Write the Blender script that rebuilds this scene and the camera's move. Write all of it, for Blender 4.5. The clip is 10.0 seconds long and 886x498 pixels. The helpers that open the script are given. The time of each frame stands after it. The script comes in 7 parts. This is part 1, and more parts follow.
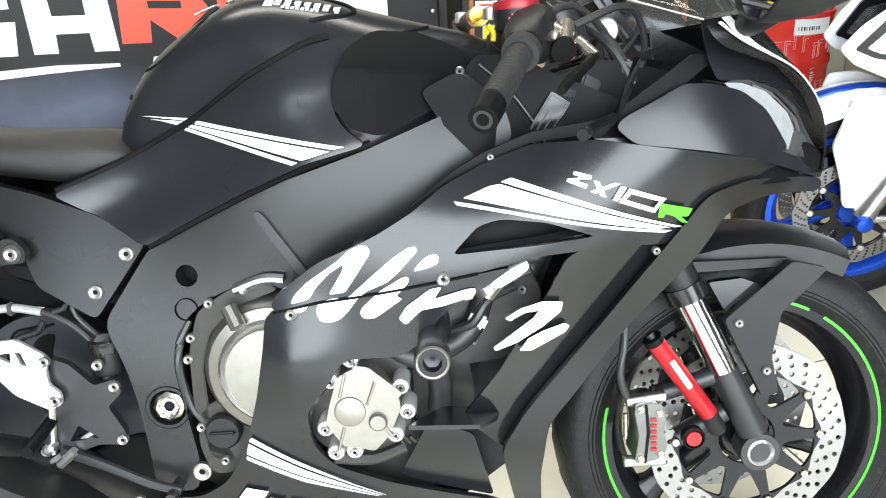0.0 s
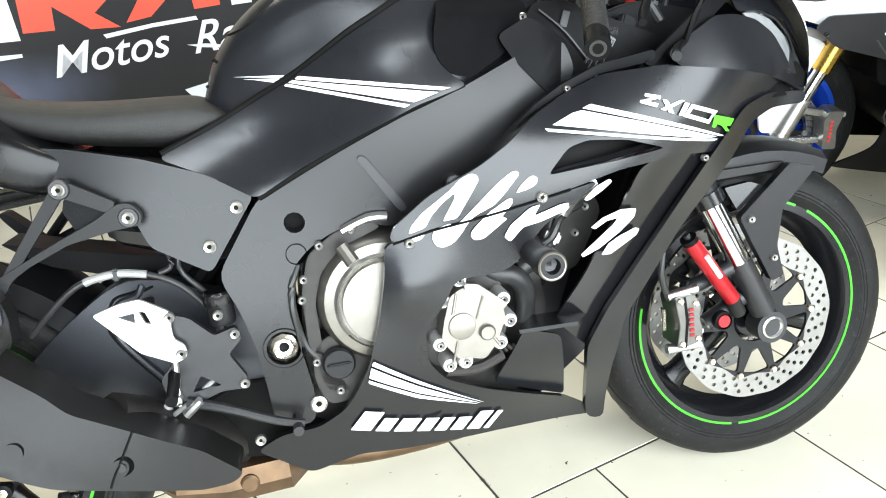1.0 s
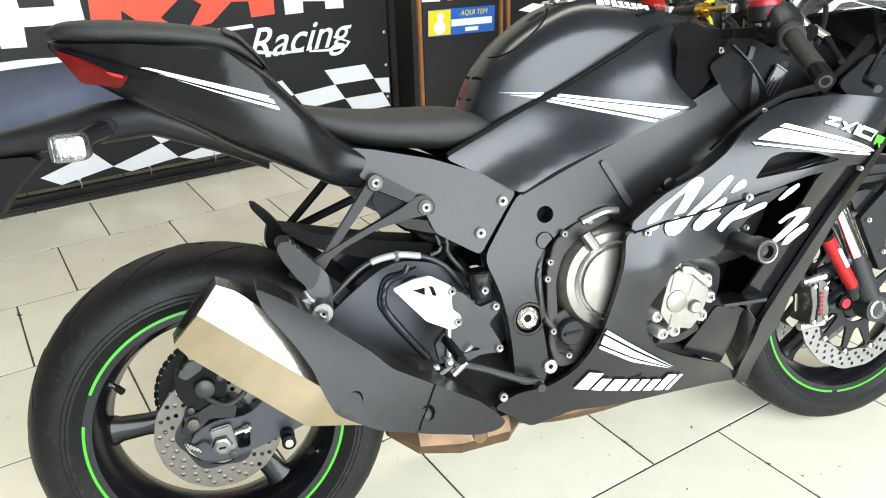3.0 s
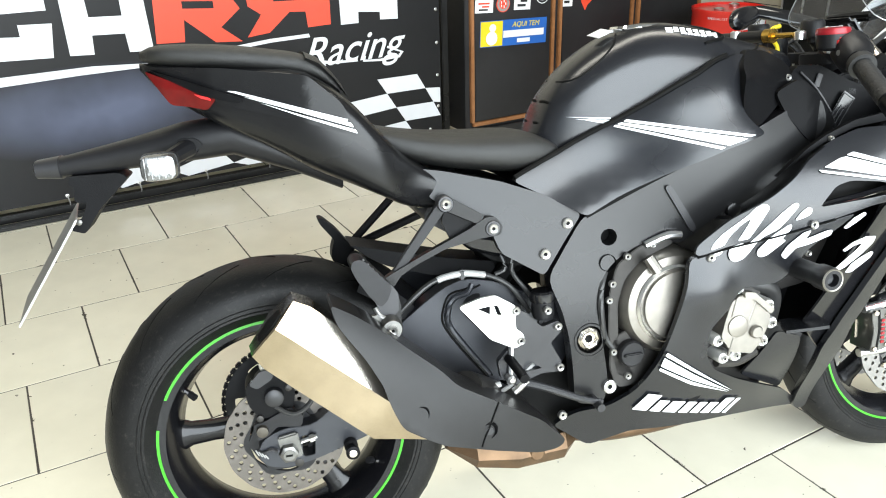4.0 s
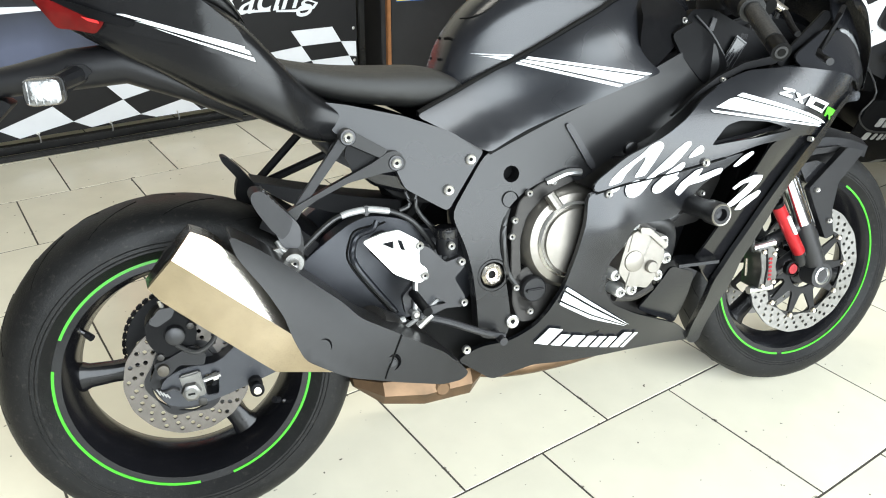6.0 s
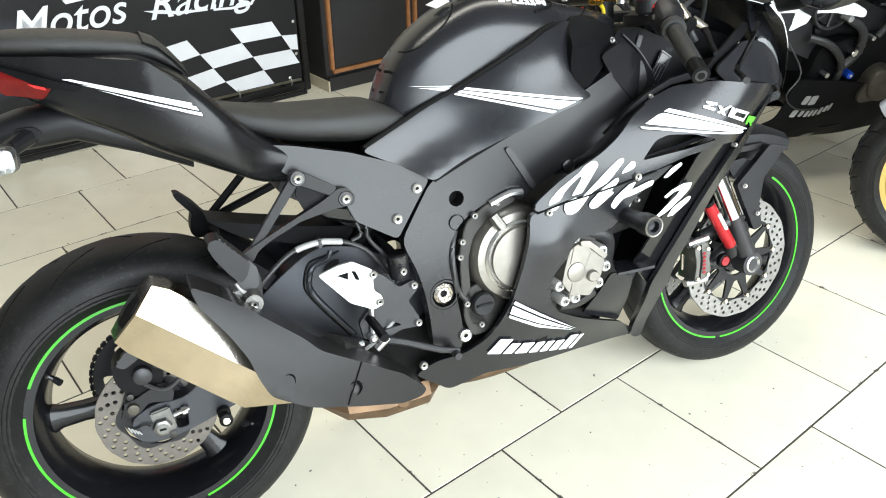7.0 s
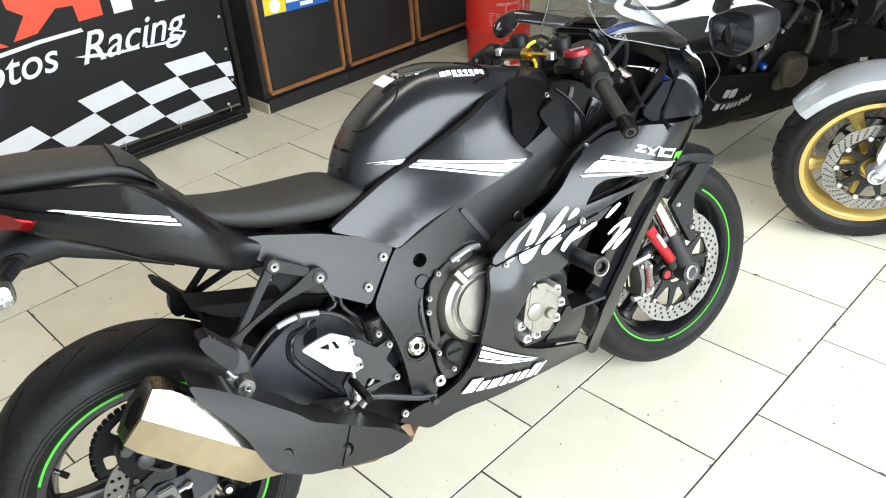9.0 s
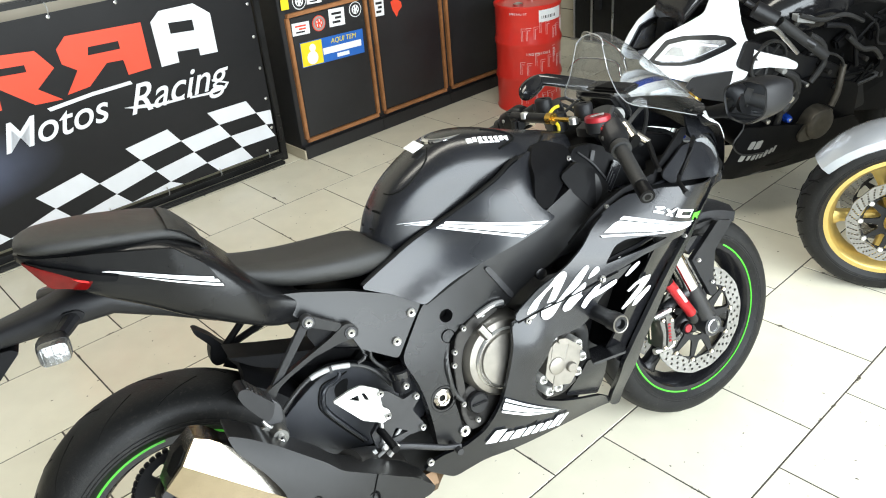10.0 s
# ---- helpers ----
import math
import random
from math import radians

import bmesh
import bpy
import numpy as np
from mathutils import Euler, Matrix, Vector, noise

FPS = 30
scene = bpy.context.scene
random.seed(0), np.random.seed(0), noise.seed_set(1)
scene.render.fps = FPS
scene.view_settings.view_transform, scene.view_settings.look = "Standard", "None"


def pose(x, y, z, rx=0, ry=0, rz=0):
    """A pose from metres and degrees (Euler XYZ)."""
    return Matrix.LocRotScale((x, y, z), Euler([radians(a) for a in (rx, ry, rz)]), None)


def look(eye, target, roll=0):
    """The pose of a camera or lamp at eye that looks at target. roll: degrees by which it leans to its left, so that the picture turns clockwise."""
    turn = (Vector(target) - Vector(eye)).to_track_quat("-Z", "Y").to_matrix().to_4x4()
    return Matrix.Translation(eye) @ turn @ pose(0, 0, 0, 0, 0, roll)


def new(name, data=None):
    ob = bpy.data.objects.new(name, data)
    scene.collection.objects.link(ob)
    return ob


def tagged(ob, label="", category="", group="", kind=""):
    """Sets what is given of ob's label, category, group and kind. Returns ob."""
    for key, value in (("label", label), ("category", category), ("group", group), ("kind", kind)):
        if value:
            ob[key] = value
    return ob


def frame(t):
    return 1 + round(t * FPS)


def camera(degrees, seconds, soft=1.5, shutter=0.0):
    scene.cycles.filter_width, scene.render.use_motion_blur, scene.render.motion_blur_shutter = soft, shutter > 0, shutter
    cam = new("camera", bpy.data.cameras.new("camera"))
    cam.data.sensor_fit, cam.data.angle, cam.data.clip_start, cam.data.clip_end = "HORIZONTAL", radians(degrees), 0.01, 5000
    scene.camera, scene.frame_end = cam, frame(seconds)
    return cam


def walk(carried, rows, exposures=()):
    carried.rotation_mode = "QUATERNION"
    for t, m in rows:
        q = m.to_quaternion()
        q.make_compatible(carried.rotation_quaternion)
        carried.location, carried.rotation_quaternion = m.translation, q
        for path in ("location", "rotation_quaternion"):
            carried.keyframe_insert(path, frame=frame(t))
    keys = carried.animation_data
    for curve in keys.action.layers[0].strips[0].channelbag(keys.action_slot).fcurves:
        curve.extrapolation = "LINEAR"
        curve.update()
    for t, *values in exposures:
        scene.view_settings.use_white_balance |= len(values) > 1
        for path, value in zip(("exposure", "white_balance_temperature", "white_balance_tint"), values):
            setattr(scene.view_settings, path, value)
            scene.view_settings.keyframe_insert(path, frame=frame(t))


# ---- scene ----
cam = camera(59.1, 10.0, 1.05)

PATH = [
    (0, (1.029, -0.915, 1.105), (0.925, 0.919, 0.315), -3.4),
    (0.5, (0.858, -0.976, 1.098), (0.967, 0.843, 0.274), -4.5),
    (1, (0.697, -1.041, 1.112), (0.938, 0.747, 0.25), -5.0),
    (1.5, (0.579, -1.111, 1.116), (0.925, 0.626, 0.187), -4.7),
    (2, (0.448, -1.125, 1.134), (0.92, 0.58, 0.202), -2.1),
    (2.5, (0.265, -1.137, 1.168), (0.788, 0.573, 0.271), -1.2),
    (3, (0.156, -1.16, 1.209), (0.578, 0.599, 0.356), -1.8),
    (3.2, (0.134, -1.158, 1.224), (0.511, 0.62, 0.388), -2.0),
    (4.3, (0.101, -1.168, 1.25), (0.424, 0.611, 0.395), -1.4),
    (4.5, (0.097, -1.167, 1.235), (0.417, 0.604, 0.364), -1.0),
    (5, (0.091, -1.178, 1.201), (0.43, 0.57, 0.292), 0.0),
    (5.5, (0.112, -1.2, 1.197), (0.544, 0.533, 0.295), 1.2),
    (5.7, (0.122, -1.197, 1.197), (0.592, 0.525, 0.296), 1.2),
    (6.8, (0.136, -1.229, 1.292), (0.716, 0.407, 0.298), -0.3),
    (7, (0.135, -1.216, 1.332), (0.741, 0.409, 0.335), -0.7),
    (7.5, (0.124, -1.171, 1.388), (0.834, 0.411, 0.391), -1.8),
    (8, (0.117, -1.168, 1.442), (0.886, 0.366, 0.415), -2.6),
    (8.5, (0.108, -1.195, 1.495), (0.856, 0.33, 0.44), -3.6),
    (9, (0.103, -1.221, 1.542), (0.816, 0.318, 0.482), -4.4),
    (9.5, (0.103, -1.248, 1.588), (0.777, 0.32, 0.547), -5.1),
    (10, (0.101, -1.273, 1.625), (0.763, 0.342, 0.647), -5.2),
]
walk(cam, [(t, look(eye, target, roll)) for t, eye, target, roll in PATH], [(0, 0), (.5, 0), (1.5, -.11), (2, -.21), (2.5, -.18), (3, -.07), (4.5, .03), (5, .01), (5.5, -.07), (7, -.11), (8.5, -.11), (9.5, -.08), (10, .01)])

# world, sun and large lights
SUN_EL, SUN_AZ = 38, 150
world = bpy.data.worlds.new("world")
scene.world = world
world.use_nodes = True
wn = world.node_tree
sky = wn.nodes.new("ShaderNodeTexSky")
sky.sky_type, sky.sun_disc = 'NISHITA', False
sky.sun_elevation, sky.sun_rotation = radians(SUN_EL), radians(SUN_AZ)
bg = wn.nodes["Background"]
bg.inputs["Strength"].default_value = 0.12
wn.links.new(sky.outputs[0], bg.inputs["Color"])


def area_light(name, eye, target, sx, sy, power, colour):
    data = bpy.data.lights.new(name, 'AREA')
    data.shape, data.size, data.size_y, data.energy, data.color = 'RECTANGLE', sx, sy, power, colour
    ob = new(name, data)
    ob.matrix_world = look(eye, target)
    return ob


# ---- materials ----
def material(name, colour, rough=0.5, metal=0.0, vary=0.15, scale=30.0, bump=0.0, bump_scale=200.0, coat=0.0, coords="Object", spec=0.5):
    """A surface with a fine grain and a coarse unevenness of colour and gloss."""
    m = bpy.data.materials.new(name)
    m.use_nodes = True
    nt = m.node_tree
    b = nt.nodes["Principled BSDF"]
    b.inputs["Roughness"].default_value, b.inputs["Metallic"].default_value = rough, metal
    b.inputs["Coat Weight"].default_value = coat
    b.inputs["Specular IOR Level"].default_value = spec
    b.inputs["Coat Roughness"].default_value = 0.12
    tc = nt.nodes.new("ShaderNodeTexCoord")
    n1 = nt.nodes.new("ShaderNodeTexNoise")
    n1.inputs["Scale"].default_value, n1.inputs["Detail"].default_value = scale, 6
    nt.links.new(tc.outputs[coords], n1.inputs["Vector"])
    n2 = nt.nodes.new("ShaderNodeTexNoise")
    n2.inputs["Scale"].default_value, n2.inputs["Detail"].default_value = scale / 9, 4
    nt.links.new(tc.outputs[coords], n2.inputs["Vector"])
    mix = nt.nodes.new("ShaderNodeMath")
    mix.operation = 'ADD'
    nt.links.new(n1.outputs["Fac"], mix.inputs[0])
    nt.links.new(n2.outputs["Fac"], mix.inputs[1])
    ramp = nt.nodes.new("ShaderNodeMapRange")
    ramp.inputs["From Min"].default_value, ramp.inputs["From Max"].default_value = 0.6, 1.4
    ramp.inputs["To Min"].default_value, ramp.inputs["To Max"].default_value = 1 - vary, 1 + vary
    nt.links.new(mix.outputs[0], ramp.inputs["Value"])
    mul = nt.nodes.new("ShaderNodeMix")
    mul.data_type, mul.blend_type = 'RGBA', 'MULTIPLY'
    mul.inputs["Factor"].default_value = 1.0
    mul.inputs["A"].default_value = (*colour, 1)
    nt.links.new(ramp.outputs["Result"], mul.inputs["B"])
    nt.links.new(mul.outputs["Result"], b.inputs["Base Color"])
    rr = nt.nodes.new("ShaderNodeMapRange")
    rr.inputs["From Min"].default_value, rr.inputs["From Max"].default_value = 0.3, 0.7
    rr.inputs["To Min"].default_value, rr.inputs["To Max"].default_value = max(0.02, rough * (1 - vary)), min(1, rough * (1 + vary))
    nt.links.new(n2.outputs["Fac"], rr.inputs["Value"])
    nt.links.new(rr.outputs["Result"], b.inputs["Roughness"])
    if bump:
        nb = nt.nodes.new("ShaderNodeTexNoise")
        nb.inputs["Scale"].default_value, nb.inputs["Detail"].default_value = bump_scale, 5
        nt.links.new(tc.outputs[coords], nb.inputs["Vector"])
        bp = nt.nodes.new("ShaderNodeBump")
        bp.inputs["Strength"].default_value, bp.inputs["Distance"].default_value = bump, 0.002
        nt.links.new(nb.outputs["Fac"], bp.inputs["Height"])
        nt.links.new(bp.outputs["Normal"], b.inputs["Normal"])
    return m


M_MATTE = material("matte_black_paint", (0.009, 0.0095, 0.0115), 0.25, 0.0, 0.12, 40, 0.05, 900, spec=0.49)
M_FRAME = material("satin_frame_paint", (0.0105, 0.0105, 0.011), 0.29, 0.1, 0.10, 40, 0.07, 900, spec=0.38)
M_GLOSS = material("gloss_black_plastic", (0.008, 0.008, 0.009), 0.16, 0.0, 0.2, 20)
M_PLASTIC = material("grained_black_plastic", (0.009, 0.009, 0.010), 0.40, 0.0, 0.2, 60, 0.14, 900, spec=0.27)
M_GREY = material("grey_coated_metal", (0.026, 0.026, 0.028), 0.38, 0.3, 0.15, 50, 0.07, 800)
M_SEAT = material("seat_vinyl", (0.011, 0.011, 0.0105), 0.44, 0.0, 0.15, 60, 0.5, 1200)
M_RUBBER = material("tyre_rubber", (0.009, 0.009, 0.009), 0.48, 0.0, 0.35, 25, 0.3, 300, spec=0.2)
M_GRIP = material("grip_rubber", (0.013, 0.013, 0.013), 0.6, 0.0, 0.2, 80, 0.4, 500)
M_RIM = material("gloss_rim_paint", (0.005, 0.005, 0.006), 0.2, 0.0, 0.2, 30, spec=0.32)
M_GREEN = material("green_rim_tape", (0.035, 0.34, 0.008), 0.4, 0.0, 0.1, 60)
M_STEEL = material("brushed_steel", (0.62, 0.57, 0.50), 0.24, 1.0, 0.15, 60, 0.1, 600)
M_BRONZE = material("heat_tinted_steel", (0.43, 0.36, 0.265), 0.17, 1.0, 0.16, 40, 0.08, 600)
M_RUST = material("heated_collector", (0.118, 0.072, 0.039), 0.42, 0.7, 0.5, 28, 0.2, 400)
M_ALU = material("machined_aluminium", (0.72, 0.72, 0.72), 0.3, 1.0, 0.12, 60)
M_WHITE_ALU = material("bead_blasted_aluminium", (0.66, 0.66, 0.64), 0.42, 0.8, 0.06, 80)
M_CAST = material("cast_engine_cover", (0.225, 0.211, 0.188), 0.36, 0.85, 0.15, 60, 0.1, 700)
M_CASTDARK = material("cast_engine_case", (0.032, 0.030, 0.028), 0.45, 0.6, 0.3, 50, 0.12, 600)
M_DISC = material("brake_disc_steel", (0.25, 0.245, 0.235), 0.40, 0.85, 0.15, 90)
M_BOLT = material("zinc_bolt", (0.52, 0.51, 0.49), 0.30, 0.9, 0.12, 200)
# Near-black plastic; also holds the shade of holes, gaps and interiors.
M_DARK = material("near_black_plastic_and_shade", (0.0035, 0.0035, 0.0035), 0.6, 0.0, 0.3, 40, spec=0.1)
M_HOSE = material("rubber_hose", (0.02, 0.02, 0.02), 0.45, 0.0, 0.2, 90)
M_CABLE = material("grey_braided_cable", (0.36, 0.36, 0.35), 0.4, 0.4, 0.2, 200)
M_DECAL = material("white_decal", (0.80, 0.81, 0.82), 0.4, 0.0, 0.05, 60)
M_DECALG = material("green_decal", (0.075, 0.52, 0.02), 0.4, 0.0, 0.05, 60)
M_RED = material("red_anodised", (0.42, 0.012, 0.018), 0.3, 0.4, 0.12, 50)
M_REDCAP = material("dark_red_anodised", (0.26, 0.012, 0.018), 0.34, 0.3, 0.2, 70, 0.1, 300)
M_REDBTN = material("red_switch_plastic", (0.65, 0.03, 0.03), 0.4, 0.0, 0.1, 90)
M_GOLD = material("gold_anodised", (0.72, 0.45, 0.10), 0.28, 1.0, 0.12, 60)
M_INDIC = material("faceted_indicator_lens", (0.15, 0.15, 0.147), 0.16, 0.7, 0.5, 60, 0.7, 70)
M_LAMP = material("red_lamp_lens", (0.10, 0.003, 0.003), 0.12, 0.0, 0.3, 50, coat=0.15, spec=0.3)
M_REARDISC = material("worn_disc_steel", (0.115, 0.105, 0.095), 0.40, 0.9, 0.2, 60, 0.1, 400)
M_SWING = material("satin_grey_swingarm", (0.026, 0.028, 0.034), 0.34, 0.5, 0.12, 40, 0.15, 700, spec=0.7)
M_GUARD = material("grey_black_guard_plastic", (0.0105, 0.0103, 0.0102), 0.38, 0.0, 0.15, 60, 0.12, 900, spec=0.25)
M_CALIPER = material("hard_anodised_caliper", (0.15, 0.148, 0.14), 0.34, 0.85, 0.2, 50, 0.1, 500)
M_TAIL = material("satin_black_tail", (0.006, 0.006, 0.0065), 0.27, 0.0, 0.10, 40, 0.06, 900, spec=0.30)
# Dull black plastic, colour and gloss lowered further to put shade into it.
M_SHADE = material("dull_shaded_black_plastic", (0.004, 0.004, 0.0045), 0.46, 0.0, 0.3, 40, 0.2, 500, spec=0.10)
M_DULLBRONZE = material("dull_bronze_cover", (0.075, 0.066, 0.052), 0.5, 0.5, 0.3, 40, 0.2, 500)
M_CHROME = material("chromed_reflector", (0.85, 0.85, 0.86), 0.08, 1.0, 0.1, 60)
M_MIRROR = material("mirror_glass", (0.62, 0.64, 0.66), 0.03, 1.0, 0.02, 20)


def thin_screen(name, colour):
    """Thin clear sheet: see-through, a little pale translucency mixed in, with a gloss that grows at a slant."""
    m = bpy.data.materials.new(name)
    m.use_nodes = True
    nt = m.node_tree
    nt.nodes.remove(nt.nodes["Principled BSDF"])
    tr, gl = nt.nodes.new("ShaderNodeBsdfTransparent"), nt.nodes.new("ShaderNodeBsdfGlossy")
    tr.inputs["Color"].default_value, gl.inputs["Roughness"].default_value = (*colour, 1), 0.03
    fr, mx, pw = nt.nodes.new("ShaderNodeLayerWeight"), nt.nodes.new("ShaderNodeMixShader"), nt.nodes.new("ShaderNodeMapRange")
    pw.interpolation_type = 'SMOOTHERSTEP'
    pw.inputs["From Min"].default_value, pw.inputs["To Min"].default_value, pw.inputs["To Max"].default_value = 0.35, 0.03, 0.55
    nt.links.new(fr.outputs["Facing"], pw.inputs["Value"])
    nt.links.new(pw.outputs["Result"], mx.inputs[0])
    hz, dif = nt.nodes.new("ShaderNodeMixShader"), nt.nodes.new("ShaderNodeBsdfTranslucent")
    dif.inputs["Color"].default_value, hz.inputs[0].default_value = (0.8, 0.8, 0.8, 1), 0.07
    nt.links.new(tr.outputs[0], hz.inputs[1])
    nt.links.new(dif.outputs[0], hz.inputs[2])
    nt.links.new(hz.outputs[0], mx.inputs[1])
    nt.links.new(gl.outputs[0], mx.inputs[2])
    nt.links.new(mx.outputs[0], nt.nodes["Material Output"].inputs["Surface"])
    return m


M_SCREEN = thin_screen("clear_screen", (0.88, 0.90, 0.91))
M_BLUE = material("blue_anodised", (0.015, 0.08, 0.55), 0.25, 0.6, 0.1, 60)
M_WHITEP = material("white_gloss_paint", (0.80, 0.81, 0.83), 0.2, 0.0, 0.04, 20, coat=0.4)
M_SILVER = material("silver_paint", (0.52, 0.55, 0.60), 0.25, 0.5, 0.06, 30, coat=0.4)
M_GOLDRIM = material("gold_wheel_paint", (0.55, 0.40, 0.13), 0.3, 0.7, 0.12, 40)
# Wall colour darkened well below the back wall's, so paint reflects less light.
M_SIDEWALL = material("darkened_side_wall", (0.20, 0.19, 0.18), 0.8, 0.0, 0.15, 8, 0.15, 120)
M_HEADL = material("headlight_lens", (0.50, 0.50, 0.51), 0.10, 0.8, 0.8, 30, coat=1.0)
M_LENS = material("smoked_lamp_lens", (0.13, 0.135, 0.14), 0.10, 0.7, 0.5, 30, coat=1.0)
M_CRESCENT = material("frosted_light_strip", (0.36, 0.37, 0.38), 0.20, 0.35, 0.35, 40, coat=0.8)
M_BEIGE = material("beige_wall_tile", (0.46, 0.41, 0.31), 0.35, 0.0, 0.10, 10, 0.1, 120)
M_BANNER = material("printed_vinyl_black", (0.009, 0.009, 0.010), 0.40, 0.0, 0.25, 6, 0.15, 40, spec=0.28)
M_BANWHITE = material("printed_vinyl_white", (0.72, 0.74, 0.78), 0.45, 0.0, 0.06, 12)
M_BANRED = material("printed_vinyl_red", (0.78, 0.07, 0.03), 0.45, 0.0, 0.06, 12)
M_POLE = material("black_steel_tube", (0.015, 0.015, 0.015), 0.35, 0.4, 0.3, 40)
M_WOOD = material("varnished_wood_edge", (0.30, 0.13, 0.05), 0.4, 0.0, 0.3, 30, 0.1, 200)
M_CABINET = material("black_laminate", (0.012, 0.012, 0.013), 0.5, 0.0, 0.2, 30, 0.1, 300)
M_DRUM = material("red_drum_enamel", (0.70, 0.03, 0.02), 0.3, 0.0, 0.08, 15, coat=0.3)
M_WALL = material("painted_plaster", (0.50, 0.46, 0.38), 0.75, 0.0, 0.08, 8, 0.15, 120)
# Ceiling colour darkened so that panels facing up reflect little.
M_CEIL = material("darkened_ceiling_plaster", (0.16, 0.16, 0.155), 0.8, 0.0, 0.06, 8, 0.1, 120)
M_YELLOW = material("yellow_sticker", (0.80, 0.62, 0.02), 0.4, 0.0, 0.05, 40)
M_STBLUE = material("blue_sticker", (0.02, 0.12, 0.45), 0.4, 0.0, 0.05, 40)
M_GROUT = material("dirty_grout", (0.055, 0.048, 0.040), 0.85, 0.0, 0.5, 25, 0.4, 150)


def tile_material():
    """Cream ceramic tile: faint mottling, a tone of its own for each tile, small specks and scuffs."""
    m = material("cream_ceramic_tile", (0.75, 0.712, 0.575), 0.24, 0.0, 0.07, 9, 0.08, 60)
    nt = m.node_tree
    b = nt.nodes["Principled BSDF"]
    old = b.inputs["Base Color"].links[0].from_socket
    info = nt.nodes.new("ShaderNodeObjectInfo")
    rnd = nt.nodes.new("ShaderNodeMapRange")
    rnd.inputs["To Min"].default_value, rnd.inputs["To Max"].default_value = 0.93, 1.04
    nt.links.new(info.outputs["Random"], rnd.inputs["Value"])
    m1 = nt.nodes.new("ShaderNodeMix")
    m1.data_type, m1.blend_type = 'RGBA', 'MULTIPLY'
    m1.inputs["Factor"].default_value = 1.0
    nt.links.new(old, m1.inputs["A"])
    nt.links.new(rnd.outputs["Result"], m1.inputs["B"])
    tc = nt.nodes.new("ShaderNodeTexCoord")
    geo = nt.nodes.new("ShaderNodeNewGeometry")
    sp = nt.nodes.new("ShaderNodeTexNoise")
    sp.inputs["Scale"].default_value, sp.inputs["Detail"].default_value = 55, 2
    nt.links.new(geo.outputs["Position"], sp.inputs["Vector"])
    cut = nt.nodes.new("ShaderNodeMapRange")
    cut.inputs["From Min"].default_value, cut.inputs["From Max"].default_value = 0.725, 0.755
    nt.links.new(sp.outputs["Fac"], cut.inputs["Value"])
    m2 = nt.nodes.new("ShaderNodeMix")
    m2.data_type = 'RGBA'
    m2.inputs["B"].default_value = (0.10, 0.085, 0.065, 1)
    nt.links.new(cut.outputs["Result"], m2.inputs["Factor"])
    nt.links.new(m1.outputs["Result"], m2.inputs["A"])

    def math_node(op, a, c):
        n = nt.nodes.new("ShaderNodeMath")
        n.operation = op
        for i, q in enumerate((a, c)):
            if isinstance(q, float):
                n.inputs[i].default_value = q
            else:
                nt.links.new(q, n.inputs[i])
        return n.outputs[0]
    # worn, dirty spots along the tile's own edges
    xyz = nt.nodes.new("ShaderNodeSeparateXYZ")
    nt.links.new(tc.outputs["Object"], xyz.inputs[0])
    edge = math_node('MINIMUM', math_node('SUBTRACT', .2014, math_node('ABSOLUTE', xyz.outputs["X"], 0.0)), math_node('SUBTRACT', .2054, math_node('ABSOLUTE', xyz.outputs["Y"], 0.0)))
    dirt = nt.nodes.new("ShaderNodeTexNoise")
    dirt.inputs["Scale"].default_value, dirt.inputs["Detail"].default_value, dirt.inputs["Roughness"].default_value = 16, 8, 0.7
    nt.links.new(geo.outputs["Position"], dirt.inputs["Vector"])
    near = nt.nodes.new("ShaderNodeMapRange")
    near.inputs["From Min"].default_value, near.inputs["From Max"].default_value = 0.56, 0.61
    nt.links.new(math_node('SUBTRACT', dirt.outputs["Fac"], math_node('MULTIPLY', edge, 14.0)), near.inputs["Value"])
    m3 = nt.nodes.new("ShaderNodeMix")
    m3.data_type = 'RGBA'
    m3.inputs["B"].default_value = (0.09, 0.075, 0.055, 1)
    nt.links.new(near.outputs["Result"], m3.inputs["Factor"])
    nt.links.new(m2.outputs["Result"], m3.inputs["A"])
    nt.links.new(m3.outputs["Result"], b.inputs["Base Color"])
    return m


def dusted(m, colour, scale, low, high):
    """Fine pale dust and scuffs caught on a dark surface."""
    nt = m.node_tree
    b = nt.nodes["Principled BSDF"]
    old = b.inputs["Base Color"].links[0].from_socket
    tc, ns, cut, mx = nt.nodes.new("ShaderNodeTexCoord"), nt.nodes.new("ShaderNodeTexNoise"), nt.nodes.new("ShaderNodeMapRange"), nt.nodes.new("ShaderNodeMix")
    ns.inputs["Scale"].default_value, ns.inputs["Detail"].default_value, ns.inputs["Roughness"].default_value = scale, 8, 0.75
    nt.links.new(tc.outputs["Object"], ns.inputs["Vector"])
    cut.inputs["From Min"].default_value, cut.inputs["From Max"].default_value = low, high
    nt.links.new(ns.outputs["Fac"], cut.inputs["Value"])
    mx.data_type = 'RGBA'
    mx.inputs["B"].default_value = (*colour, 1)
    nt.links.new(cut.outputs["Result"], mx.inputs["Factor"])
    nt.links.new(old, mx.inputs["A"])
    nt.links.new(mx.outputs["Result"], b.inputs["Base Color"])


dusted(M_RUBBER, (0.045, 0.042, 0.037), 110, 0.55, 0.78)
dusted(M_SWING, (0.07, 0.065, 0.06), 60, 0.62, 0.80)
dusted(M_RIM, (0.03, 0.028, 0.025), 50, 0.60, 0.80)
M_TILE = tile_material()


